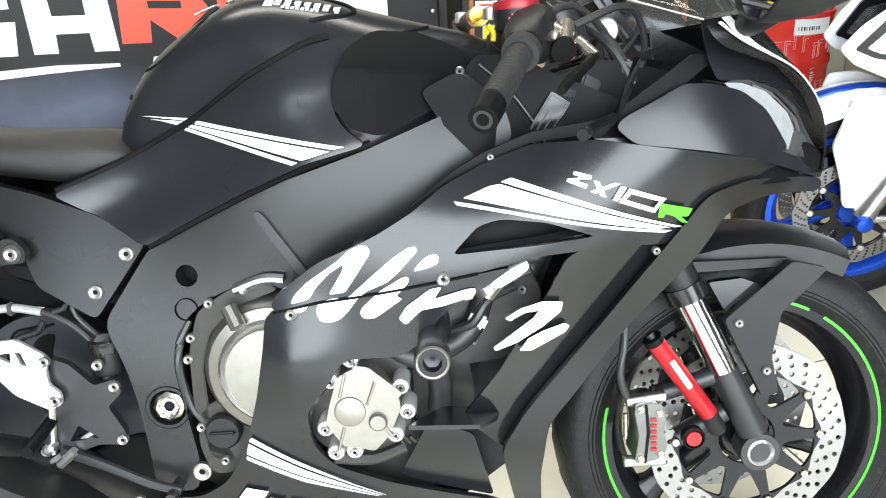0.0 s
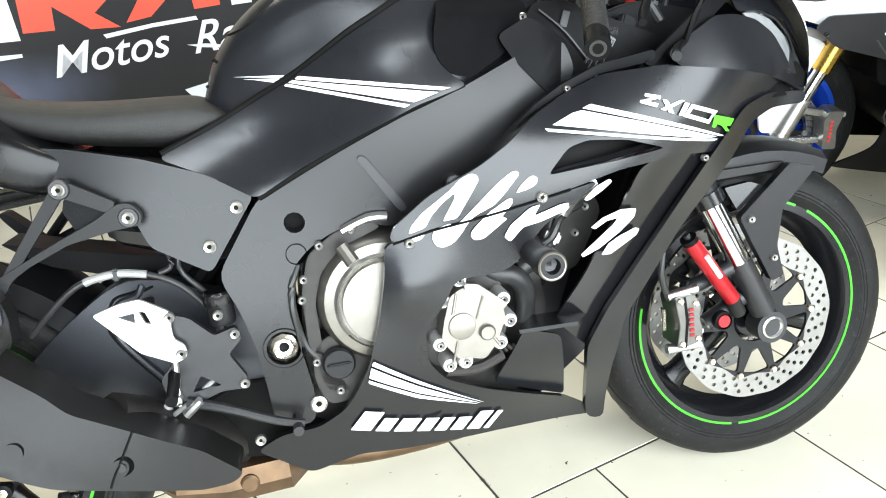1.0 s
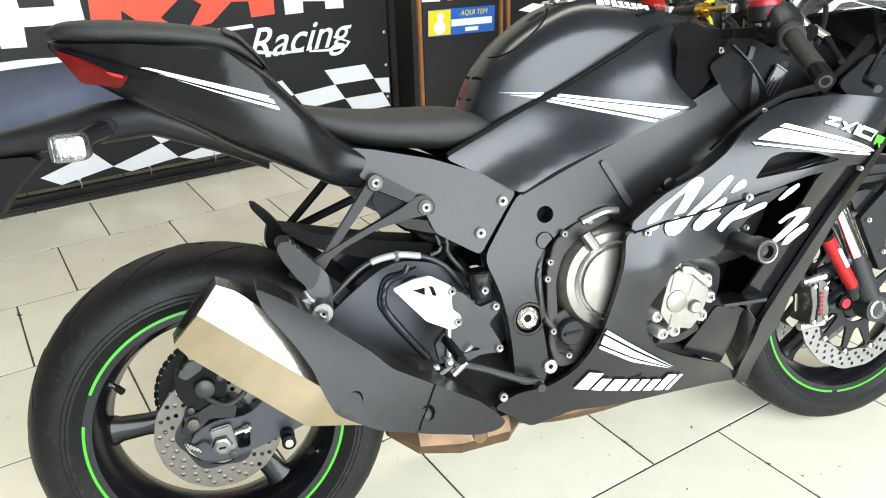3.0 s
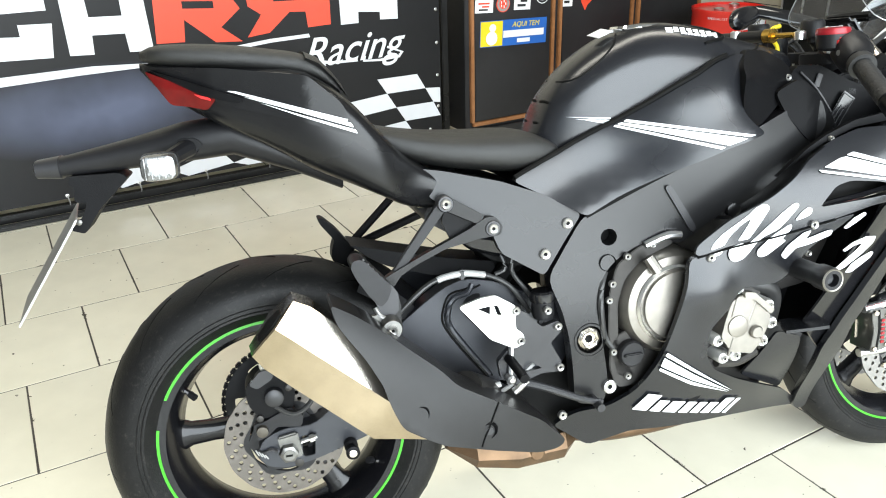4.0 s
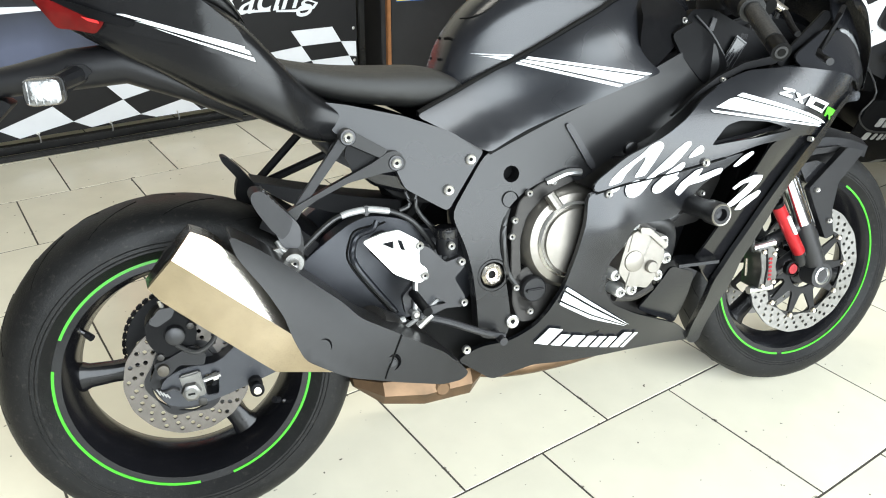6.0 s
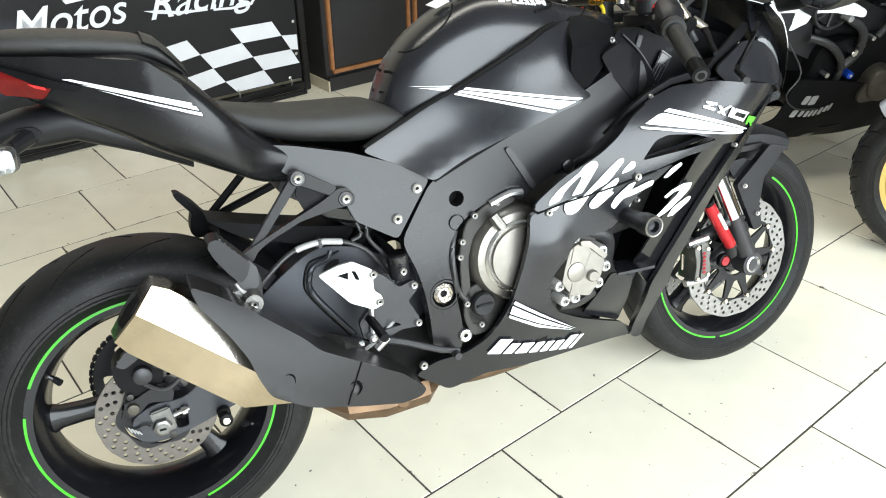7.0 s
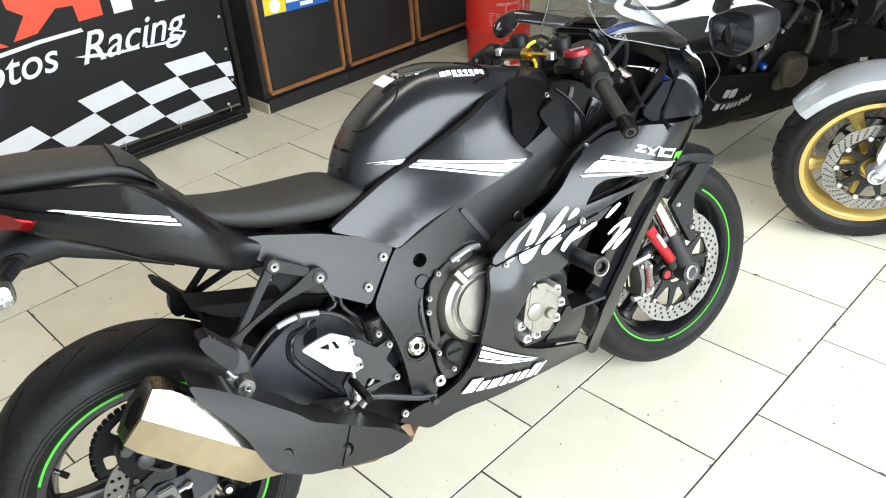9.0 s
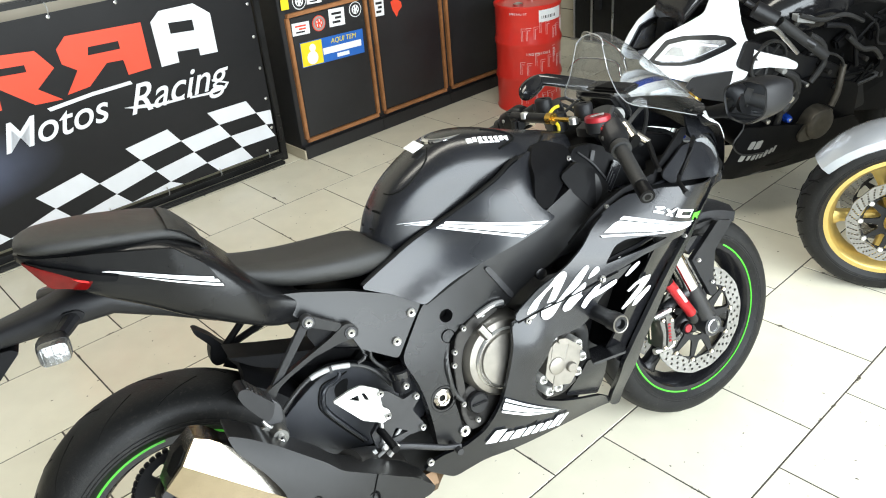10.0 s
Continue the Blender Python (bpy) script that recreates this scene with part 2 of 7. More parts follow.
def print_cloud(m):
    """A soft blue-grey cloud printed on the black vinyl."""
    nt = m.node_tree
    b = nt.nodes["Principled BSDF"]
    old = b.inputs["Base Color"].links[0].from_socket
    tc = nt.nodes.new("ShaderNodeTexCoord")
    mp = nt.nodes.new("ShaderNodeMapping")
    mp.inputs["Location"].default_value = (-0.05, 0, -2.2)
    mp.inputs["Scale"].default_value = (1.7, 1, 5.2)
    nt.links.new(tc.outputs["Object"], mp.inputs["Vector"])
    ns = nt.nodes.new("ShaderNodeTexNoise")
    ns.inputs["Scale"].default_value, ns.inputs["Detail"].default_value = 3.0, 3
    nt.links.new(tc.outputs["Object"], ns.inputs["Vector"])
    gr = nt.nodes.new("ShaderNodeTexGradient")
    gr.gradient_type = 'SPHERICAL'
    nt.links.new(mp.outputs["Vector"], gr.inputs["Vector"])
    mu = nt.nodes.new("ShaderNodeMath")
    mu.operation = 'MULTIPLY'
    nt.links.new(gr.outputs["Fac"], mu.inputs[0])
    nt.links.new(ns.outputs["Fac"], mu.inputs[1])
    cl = nt.nodes.new("ShaderNodeMapRange")
    cl.inputs["From Max"].default_value = 0.42
    nt.links.new(mu.outputs[0], cl.inputs["Value"])
    mx = nt.nodes.new("ShaderNodeMix")
    mx.data_type = 'RGBA'
    mx.inputs["B"].default_value = (0.10, 0.115, 0.175, 1)
    nt.links.new(cl.outputs["Result"], mx.inputs["Factor"])
    nt.links.new(old, mx.inputs["A"])
    nt.links.new(mx.outputs["Result"], b.inputs["Base Color"])


print_cloud(M_BANNER)


# ---- mesh helpers ----
def finish(bm, angle=35):
    bmesh.ops.recalc_face_normals(bm, faces=bm.faces)
    me = bpy.data.meshes.new("m")
    for f in bm.faces:
        f.smooth = True
    bm.to_mesh(me)
    bm.free()
    me.set_sharp_from_angle(angle=radians(angle))
    if "bend" in me.attributes:
        field = [Vector(d.vector) for d in me.attributes["bend"].data]
        normals = []
        for f in me.polygons:
            for v in f.vertices:
                normals.append(tuple(field[v]) if field[v].dot(f.normal) > 0.55 else (0, 0, 0))
        me.normals_split_custom_set(normals)
        me.attributes.remove(me.attributes["bend"])
    return me


def part(name, bm, mat, parent=None, label="", angle=35):
    """Links a bmesh as one mesh object under a thing or a part."""
    me = finish(bm, angle)
    me.name = name
    me.materials.append(mat)
    ob = new(name, me)
    ob.parent = parent
    if label:
        ob["label"] = label
    return ob


def thing(name, m, label, category, group="", kind=""):
    ob = new(name)
    ob.empty_display_size = 0.1
    ob.matrix_world = m
    return tagged(ob, label, category, group, kind)


def curve2(pts, n=4, closed=True):
    """A smooth line through control points (Catmull-Rom), n steps a span."""
    p = [Vector(q) for q in pts]
    out, k = [], len(p)
    for i in range(k if closed else k - 1):
        if closed:
            a, b, c, d = p[i - 1], p[i], p[(i + 1) % k], p[(i + 2) % k]
        else:
            a, b, c, d = p[max(i - 1, 0)], p[i], p[i + 1], p[min(i + 2, k - 1)]
        for j in range(n):
            t = j / n
            out.append(0.5 * (2 * b + (c - a) * t + (2 * a - 5 * b + 4 * c - d) * t * t + (3 * b - a - 3 * c + d) * t ** 3))
    if not closed:
        out.append(p[-1])
    return out


def rounded(pts, r=0.01, n=3):
    """A polygon with its corners cut round."""
    p = [Vector(q) for q in pts]
    out = []
    for i, b in enumerate(p):
        a, c = p[i - 1], p[(i + 1) % len(p)]
        ra = min(r, (a - b).length * 0.45)
        rc = min(r, (c - b).length * 0.45)
        s, e = b + (a - b).normalized() * ra, b + (c - b).normalized() * rc
        for j in range(n + 1):
            t = j / n
            out.append((1 - t) ** 2 * s + 2 * t * (1 - t) * b + t * t * e)
    return out


def width_field(pts, s=0.22):
    """Half widths known at a few places of the side view, laid smoothly over it."""
    P = np.array(pts)
    D = np.hypot(P[:, None, 0] - P[None, :, 0], P[:, None, 1] - P[None, :, 1])
    mean = P[:, 2].mean()
    W = np.linalg.solve(np.exp(-(D / s) ** 2) + 0.01 * np.eye(len(P)), P[:, 2] - mean)
    return lambda x, z: float(mean + np.exp(-((x - P[:, 0]) ** 2 + (z - P[:, 1]) ** 2) / s ** 2) @ W)


def flat(loops):
    """A filled sheet in the xz plane from an outline and its holes."""
    bm = bmesh.new()
    edges = []
    for loop in loops:
        vs = [bm.verts.new((q[0], 0, q[1])) for q in loop]
        edges += [bm.edges.new((vs[i - 1], vs[i])) for i in range(len(vs))]
    bmesh.ops.triangle_fill(bm, use_beauty=True, edges=edges)
    return bm


def panel(outline, w, thick=0.006, side=-1, holes=(), step=0.03, off=0.0, roll=0.003, n=3, r=0.012, smooth=False):
    """A bodywork shell: an outline of the side view, bent to the half width w(x, z), with a turned-in edge."""
    o = curve2(outline, n) if smooth else rounded(outline, r, n)
    bm = flat([o, *holes])
    xs, zs = [q[0] for q in o], [q[1] for q in o]
    for axis, lo, hi in ((0, min(xs), max(xs)), (2, min(zs), max(zs))):
        for k in range(1, int((hi - lo) / step) + 1):
            co, no = [0, 0, 0], [0, 0, 0]
            co[axis], no[axis] = lo + k * step, 1
            bmesh.ops.bisect_plane(bm, geom=bm.verts[:] + bm.edges[:] + bm.faces[:], plane_co=co, plane_no=no, dist=1e-5)
    rim = {v for e in bm.edges if e.is_boundary for v in e.verts}
    lay = bm.verts.layers.float_vector.new("bend")
    for v in bm.verts:
        x, z = v.co.x, v.co.z
        h = 0.004
        v[lay] = Vector((-(w(x + h, z) - w(x - h, z)) / (2 * h), side, -(w(x, z + h) - w(x, z - h)) / (2 * h))).normalized()
        v.co.y = side * (w(x, z) + off - (roll if v in rim else 0))
    ext = bmesh.ops.extrude_face_region(bm, geom=bm.faces[:])
    for v in ext["geom"]:
        if isinstance(v, bmesh.types.BMVert):
            v.co.y -= side * thick
    return bm


def slab(outline, y0, y1, r=0.006, holes=(), bevel=0.002, n=3):
    """A plate cut to an outline of the side view, from y0 to y1."""
    bm = flat([rounded(outline, r, n) if r else [Vector(q) for q in outline], *holes])
    for v in bm.verts:
        v.co.y = y0
    ext = bmesh.ops.extrude_face_region(bm, geom=bm.faces[:])
    for v in ext["geom"]:
        if isinstance(v, bmesh.types.BMVert):
            v.co.y = y1
    if bevel:
        bmesh.ops.recalc_face_normals(bm, faces=bm.faces)
        sharp = [e for e in bm.edges if len(e.link_faces) == 2 and e.calc_face_angle(0) > 0.9 and abs(e.verts[0].co.y - e.verts[1].co.y) < 1e-6]
        bmesh.ops.bevel(bm, geom=sharp, offset=bevel, segments=2, affect='EDGES', clamp_overlap=True)
    return bm


def revolve(profile, n=48, centre=(0, 0, 0), axis="y", close=True):
    """A turned body: profile of (radius, along the axis)."""
    bm = bmesh.new()
    rings = []
    for i in range(n):
        a = 2 * math.pi * i / n
        ring = []
        for r, h in profile:
            c, s = r * math.cos(a), r * math.sin(a)
            co = {"y": (c, h, s), "z": (c, s, h), "x": (h, c, s)}[axis]
            ring.append(bm.verts.new(Vector(co) + Vector(centre)))
        rings.append(ring)
    m = len(profile)
    for i in range(n):
        a, b = rings[i - 1], rings[i]
        for j in range(m if close else m - 1):
            k = (j + 1) % m
            bm.faces.new((a[j], a[k], b[k], b[j]))
    bmesh.ops.remove_doubles(bm, verts=bm.verts, dist=1e-6)
    return bm


def turned(profile, n=24, centre=(0, 0, 0), axis="y"):
    """A solid turned body; the profile starts and ends on the axis."""
    return revolve([(0, profile[0][1]), *profile, (0, profile[-1][1])], n, centre, axis, close=False)


def tube(pts, r, n=10, steps=4, cap=True, smooth=True):
    """A round bar along a smooth line; r is one radius or one at each end."""
    line = curve2(pts, steps, closed=False) if smooth and len(pts) > 2 else [Vector(q) for q in pts]
    r0, r1 = (r, r) if not isinstance(r, tuple) else r
    bm = bmesh.new()
    rings = []
    up = Vector((0.13, 0.31, 0.94))
    for i, p in enumerate(line):
        d = (line[min(i + 1, len(line) - 1)] - line[max(i - 1, 0)]).normalized()
        u = d.cross(up).normalized()
        v = d.cross(u)
        rad = r0 + (r1 - r0) * i / max(1, len(line) - 1)
        rings.append([bm.verts.new(p + rad * (math.cos(2 * math.pi * k / n) * u + math.sin(2 * math.pi * k / n) * v)) for k in range(n)])
    for a, b in zip(rings, rings[1:]):
        for k in range(n):
            bm.faces.new((a[k - 1], a[k], b[k], b[k - 1]))
    if cap:
        bm.faces.new(rings[0])
        bm.faces.new(rings[-1])
    return bm


def loft(rings, cap=True, loop=True):
    """A skin over rings of equal count."""
    bm = bmesh.new()
    rs = [[bm.verts.new(p) for p in ring] for ring in rings]
    n = len(rs[0])
    for a, b in zip(rs, rs[1:]):
        for k in range(0 if loop else 1, n):
            bm.faces.new((a[k - 1], a[k], b[k], b[k - 1]))
    if cap and loop:
        bm.faces.new(rs[0])
        bm.faces.new(rs[-1])
    return bm


def block(sx, sy, sz, centre=(0, 0, 0), bevel=0.004, m=None):
    """A box with its edges broken."""
    bm = bmesh.new()
    bmesh.ops.create_cube(bm, size=1)
    for v in bm.verts:
        v.co = Vector((v.co.x * sx, v.co.y * sy, v.co.z * sz)) + Vector(centre)
    if bevel:
        bmesh.ops.bevel(bm, geom=bm.edges[:], offset=min(bevel, min(sx, sy, sz) * 0.45), segments=2, affect='EDGES')
    if m is not None:
        bmesh.ops.transform(bm, matrix=m, verts=bm.verts)
    return bm


def join(*bms):
    out = bmesh.new()
    for b in bms:
        me = bpy.data.meshes.new("t")
        b.to_mesh(me)
        b.free()
        out.from_mesh(me)
        bpy.data.meshes.remove(me)
    return out


def moved(bm, m):
    bmesh.ops.transform(bm, matrix=m, verts=bm.verts)
    return bm


def circle(cx, cz, r, n=12):
    return [Vector((cx + r * math.cos(2 * math.pi * i / n), cz + r * math.sin(2 * math.pi * i / n))) for i in range(n)]


def bolt(parent, x, y, z, r=0.011, mat=None, side=-1, name="bolt"):
    """A socket-head bolt that faces the bike's flank."""
    s = side
    r *= 0.82
    prof = [(r * 0.36, y - s * 0.001), (r * 0.36, y + s * 0.003), (r * 0.8, y + s * 0.005), (r, y + s * 0.0035), (r, y - s * 0.004)]
    ob = part(name, turned(prof, 16, (x, 0, z)), mat or M_BOLT, parent)
    part("socket", turned([(r * 0.35, y + s * 0.0030), (r * 0.35, y)], 6, (x, 0, z)), M_DARK, ob)
    return ob


def text(name, body, size, mat, parent, m, shear=0.0, depth=0.0006, label="", bold=0.0):
    cu = bpy.data.curves.new(name, 'FONT')
    cu.body, cu.size, cu.shear, cu.extrude = body, size, shear, depth
    cu.align_x, cu.align_y, cu.offset = 'CENTER', 'CENTER', bold
    cu.materials.append(mat)
    ob = new(name, cu)
    ob.parent = parent
    ob.matrix_local = m
    if label:
        ob["label"] = label
    return ob


# ---- the room; its walls run at an angle to the motorcycle ----
SIZE = Matrix.Scale(1.02, 4)
ROOM = pose(-0.006, 0.0228, 0, 0, 0, 18.3) @ SIZE
U0, U1, V0, V1, TOP = -3.2, 4.43, -3.0, 2.85, 3.1


def setting(name, bm, mat, label, category, m=ROOM):
    ob = part(name, bm, mat, None)
    ob.matrix_world = m
    return tagged(ob, label, category, kind="structure")


def uvz(u, v, z=0.0):
    return ROOM @ Vector((u, v, z))


setting("ground", block(60, 60, 0.2, (0, 0, -0.130), 0), M_GROUT, "grey paved ground outside the open shop front", "ground")
floor = setting("floor", block(U1 - U0, V1 - V0, 0.024, ((U0 + U1) / 2, (V0 + V1) / 2, -0.0134), 0), M_GROUT, "dirty dark grout bed of the tiled shop floor", "floor")
setting("wall_back", block(U1 - U0 + 0.3, 0.15, TOP, ((U0 + U1) / 2, V1 + 0.075, TOP / 2), 0.002), M_WALL, "plain cream plaster wall behind the banner", "wall")
# Side walls take the darkened colour for more contrast in reflections.
setting("wall_left", block(0.15, V1 - V0, TOP, (U0 - 0.075, (V0 + V1) / 2, TOP / 2), 0.002), M_SIDEWALL, "plain side wall, darkened to grey to keep reflections low", "wall")
setting("wall_right", block(0.15, V1 - V0, TOP, (U1 + 0.075, (V1 + V0) / 2, TOP / 2), 0.002), M_SIDEWALL, "plain side wall, darkened to grey to keep reflections low", "wall")
# Unseen ceiling; its dark grey shapes the reflections below.
setting("ceiling", block(U1 - U0 + 0.3, V1 - V0 + 0.15, 0.12, ((U0 + U1) / 2, (V0 + V1) / 2 + 0.05, TOP + 0.06), 0.002), M_CEIL, "plain unseen plaster ceiling, darkened to keep reflections low", "ceiling")
# Unseen wall, added to narrow the bright opening and dim what reflects it.
setting("wall_front", block(1.45, .15, TOP, (U1 - .725, V0 - .075, TOP / 2), .002), M_SIDEWALL, "unseen wall added beside the open shop front, darkened to grey", "wall")
area_light("shop_front_daylight", uvz(.45, V0 - .25, 1.65), uvz(.45, 1.0, 1.0), 5.0, 2.9, 525, (0.87, 0.955, 1.0))
area_light("ceiling_tube_light", uvz(0.8, 0.6, TOP - 0.06), uvz(0.8, 0.6, 0), 3.0, 0.4, 60, (1.0, 0.97, 0.86))


def banner():
    """A printed vinyl banner laced to a steel frame."""
    t = thing("banner", ROOM @ pose(0, 2.33, 0), "black printed vinyl banner with red and white shop lettering", "banner")
    part("sheet", block(3.36, 0.004, 0.92, (-0.02, 0, 0.53), 0.001), M_BANNER, t)
    for name, c, s in (("upright", (1.688, 0.01, 0.53), (0.035, 0.035, 1.06)), ("upright", (-1.74, 0.01, 0.53), (0.035, 0.035, 1.06)),
                       ("rail", (-0.03, 0.01, 0.030), (3.40, 0.04, 0.035)), ("rail", (-0.03, 0.01, 1.045), (3.40, 0.035, 0.03)), ("foot_rail", (-0.03, -0.05, 0.012), (3.36, 0.03, 0.02))):
        part(name, block(*s, c, 0.004), M_POLE, t)
    for i in range(12):
        x = -1.6 + i * 0.29
        for z, zz in ((0.085, 0.03), (0.975, 1.04)):
            part("eyelet", turned([(0.006, -0.003), (0.008, -0.005), (0.004, -0.006)], 12, (x, 0, z)), M_ALU, t)
            part("lace", tube([(x, -0.008, z), (x + 0.004, -0.012, (z + zz) / 2), (x, 0.0, zz)], 0.0025, 6), M_CABLE, t)
    for z in (0.2, 0.36, 0.52, 0.68, 0.84):
        part("eyelet", turned([(0.006, -0.003), (0.008, -0.005), (0.004, -0.006)], 12, (1.640, 0, z)), M_ALU, t)

    def shape(name, pts, mat, holes=(), r=0.0, smooth=False, layer=0):
        o = curve2(pts, 4) if smooth else (rounded(pts, r) if r else [Vector(q) for q in pts])
        bm = flat([o, *[[Vector(q) for q in h] for h in holes]])
        for v in bm.verts:
            v.co.y = -0.0045 - 0.001 * layer
        ext = bmesh.ops.extrude_face_region(bm, geom=bm.faces[:])
        for v in ext["geom"]:
            if isinstance(v, bmesh.types.BMVert):
                v.co.y = -0.002
        part(name, bm, mat, t)
    # chequered flag
    crest = lambda i: float(np.interp(i, (-6, -4, -3, -2, -1, 0, 1, 2, 3, 4, 5), (-.08, .05, .12, .187, .249, .292, .335, .363, .379, .378, .370)))
    P = lambda i, j: (.652 + .218 * i + .060 * j - .004 * i * j, crest(i) - .076 * j)
    for i in range(-6, 5):
        for j in range(0, 5):
            if (i + j) % 2:
                q = [P(i, j), P(i + 1, j), P(i + 1, j + 1), P(i, j + 1)]
                q = [(min(x, 1.652), max(z, 0.074)) for x, z in q]
                if max(z for x, z in q) - min(z for x, z in q) > 0.02 and max(q[1][0] - q[0][0], q[2][0] - q[3][0]) > 0.02:
                    clean = [a for k, a in enumerate(q) if (Vector(a) - Vector(q[k - 1])).length > .004]
                    if len(clean) > 2:
                        shape("flag_check", clean, M_BANWHITE, layer=1)
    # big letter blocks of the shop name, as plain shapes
    shape("emblem", [(1.14, 0.655), (1.14, 0.86), (1.19, 0.90), (1.36, 0.90), (1.435, 0.84), (1.432, 0.655), (1.34, 0.66), (1.34, 0.695), (1.23, 0.705), (1.228, 0.655)], M_BANWHITE,
          holes=[[(1.22, 0.79), (1.34, 0.78), (1.34, 0.83), (1.22, 0.84)]], layer=1)
    shape("emblem", [(0.70, 0.645), (0.80, 0.655), (0.90, 0.735), (0.975, 0.73), (0.98, 0.66), (1.09, 0.663), (1.095, 0.87), (0.76, 0.885), (0.71, 0.84), (0.715, 0.775), (0.77, 0.735)], M_BANRED,
          holes=[[(0.83, 0.785), (0.975, 0.78), (0.975, 0.815), (0.84, 0.82)]], layer=1)
    shape("emblem", [(0.315, 0.66), (0.43, 0.655), (0.44, 0.745), (0.56, 0.64), (0.675, 0.632), (0.59, 0.70), (0.68, 0.77), (0.625, 0.855), (0.33, 0.885)], M_BANRED,
          holes=[[(0.44, 0.79), (0.57, 0.78), (0.57, 0.81), (0.44, 0.82)]], layer=1)
    shape("emblem", [(-0.02, 0.65), (0.07, 0.645), (0.075, 0.72), (0.20, 0.715), (0.205, 0.64), (0.30, 0.635), (0.29, 0.89), (0.20, 0.895), (0.2, 0.785), (0.075, 0.79), (0.07, 0.90), (-0.02, 0.905)], M_BANWHITE, layer=1)
    shape("emblem", [(-0.33, 0.66), (-0.08, 0.65), (-0.06, 0.78), (-0.18, 0.785), (-0.18, 0.74), (-0.25, 0.745), (-0.24, 0.83), (-0.07, 0.83), (-0.07, 0.90), (-0.30, 0.91), (-0.36, 0.84)], M_BANWHITE, layer=1)
    shape("swoosh", [(-1.0, 0.57), (-0.5, 0.595), (0.05, 0.60), (0.29, 0.585), (0.29, 0.572), (0.0, 0.570), (-0.5, 0.555)], M_BANWHITE, layer=1)
    shape("swoosh", [(0.60, 0.612), (0.8, 0.628), (0.98, 0.632), (0.985, 0.616), (0.8, 0.612), (0.61, 0.596)], M_BANWHITE, layer=1)
    shape("swoosh", [(.919, .520), (1.0, .513), (1.075, .496), (1.21, .488), (1.21, .479), (1.075, .483), (.97, .502)], M_BANWHITE, layer=1)
    shape("swoosh", [(1.240, .500), (1.238, .474), (1.33, .466), (1.432, .472), (1.455, .498), (1.37, .534), (1.368, .524), (1.440, .497), (1.425, .482), (1.33, .477), (1.250, .482), (1.254, .500)], M_BANWHITE, layer=1)
    text("lettering", "Motos", 0.178, M_BANWHITE, t, pose(0.605, -0.006, 0.535, 90, -2, 0), 0.35, bold=.0012)
    text("lettering", "Racing", 0.190, M_BANWHITE, t, pose(1.18, -0.006, 0.540, 90, -1, 0), 0.45, bold=.0012)
    return t


def cabinet_unit(u, w, first):
    """A black cabinet with a wood-edged door."""
    t = thing("cabinet", ROOM @ pose(u, 2.24, 0), "black laminate cabinet with a brown wood-edged door" + (", stickers on it" if first else ""), "cabinet", "cabinets along the wall")
    part("body", block(w, 0.46, 1.02, (w / 2, 0.235, 0.51), 0.003), M_CABINET, t)
    x0, x1, z0, z1 = 0.035, w - 0.012, 0.095, 0.757
    part("door", block(x1 - x0 - 0.03, 0.014, z1 - z0 - 0.03, ((x0 + x1) / 2, -0.001, (z0 + z1) / 2), 0.003), M_CABINET, t, "black door panel")
    for c, s in ((((x0 + x1) / 2, -0.004, z0), (x1 - x0, 0.024, 0.02)), (((x0 + x1) / 2, -0.004, z1), (x1 - x0, 0.024, 0.02)), ((x0, -0.004, (z0 + z1) / 2), (0.02, 0.0235, z1 - z0 - 0.02)), ((x1, -0.004, (z0 + z1) / 2), (0.02, 0.0235, z1 - z0 - 0.02))):
        part("door_edging", block(*s, c, 0.003), M_WOOD, t, "varnished brown wood strip")
    part("drawer_front", block(x1 - x0, 0.016, 0.205, ((x0 + x1) / 2, -0.002, 0.885), 0.003), M_CABINET, t)
    part("plinth", block(w, 0.03, 0.07, (w / 2, -0.012, 0.036), 0.003), M_CABINET, t)
    if first:
        part("plinth_end", block(.010, .23, .055, (-.005, .085, .029), .002), M_BEIGE, t, "pale end board of the plinth")
    return t


def sticker(name, u, z, w, h, mat, label, tilt=0.0):
    t = thing(name, ROOM @ pose(u, 2.2305, z, 0, tilt, 0), label, "sticker")
    part("sheet", block(w, 0.002, h, (0, 0, 0), 0.0005), mat, t)
    return t


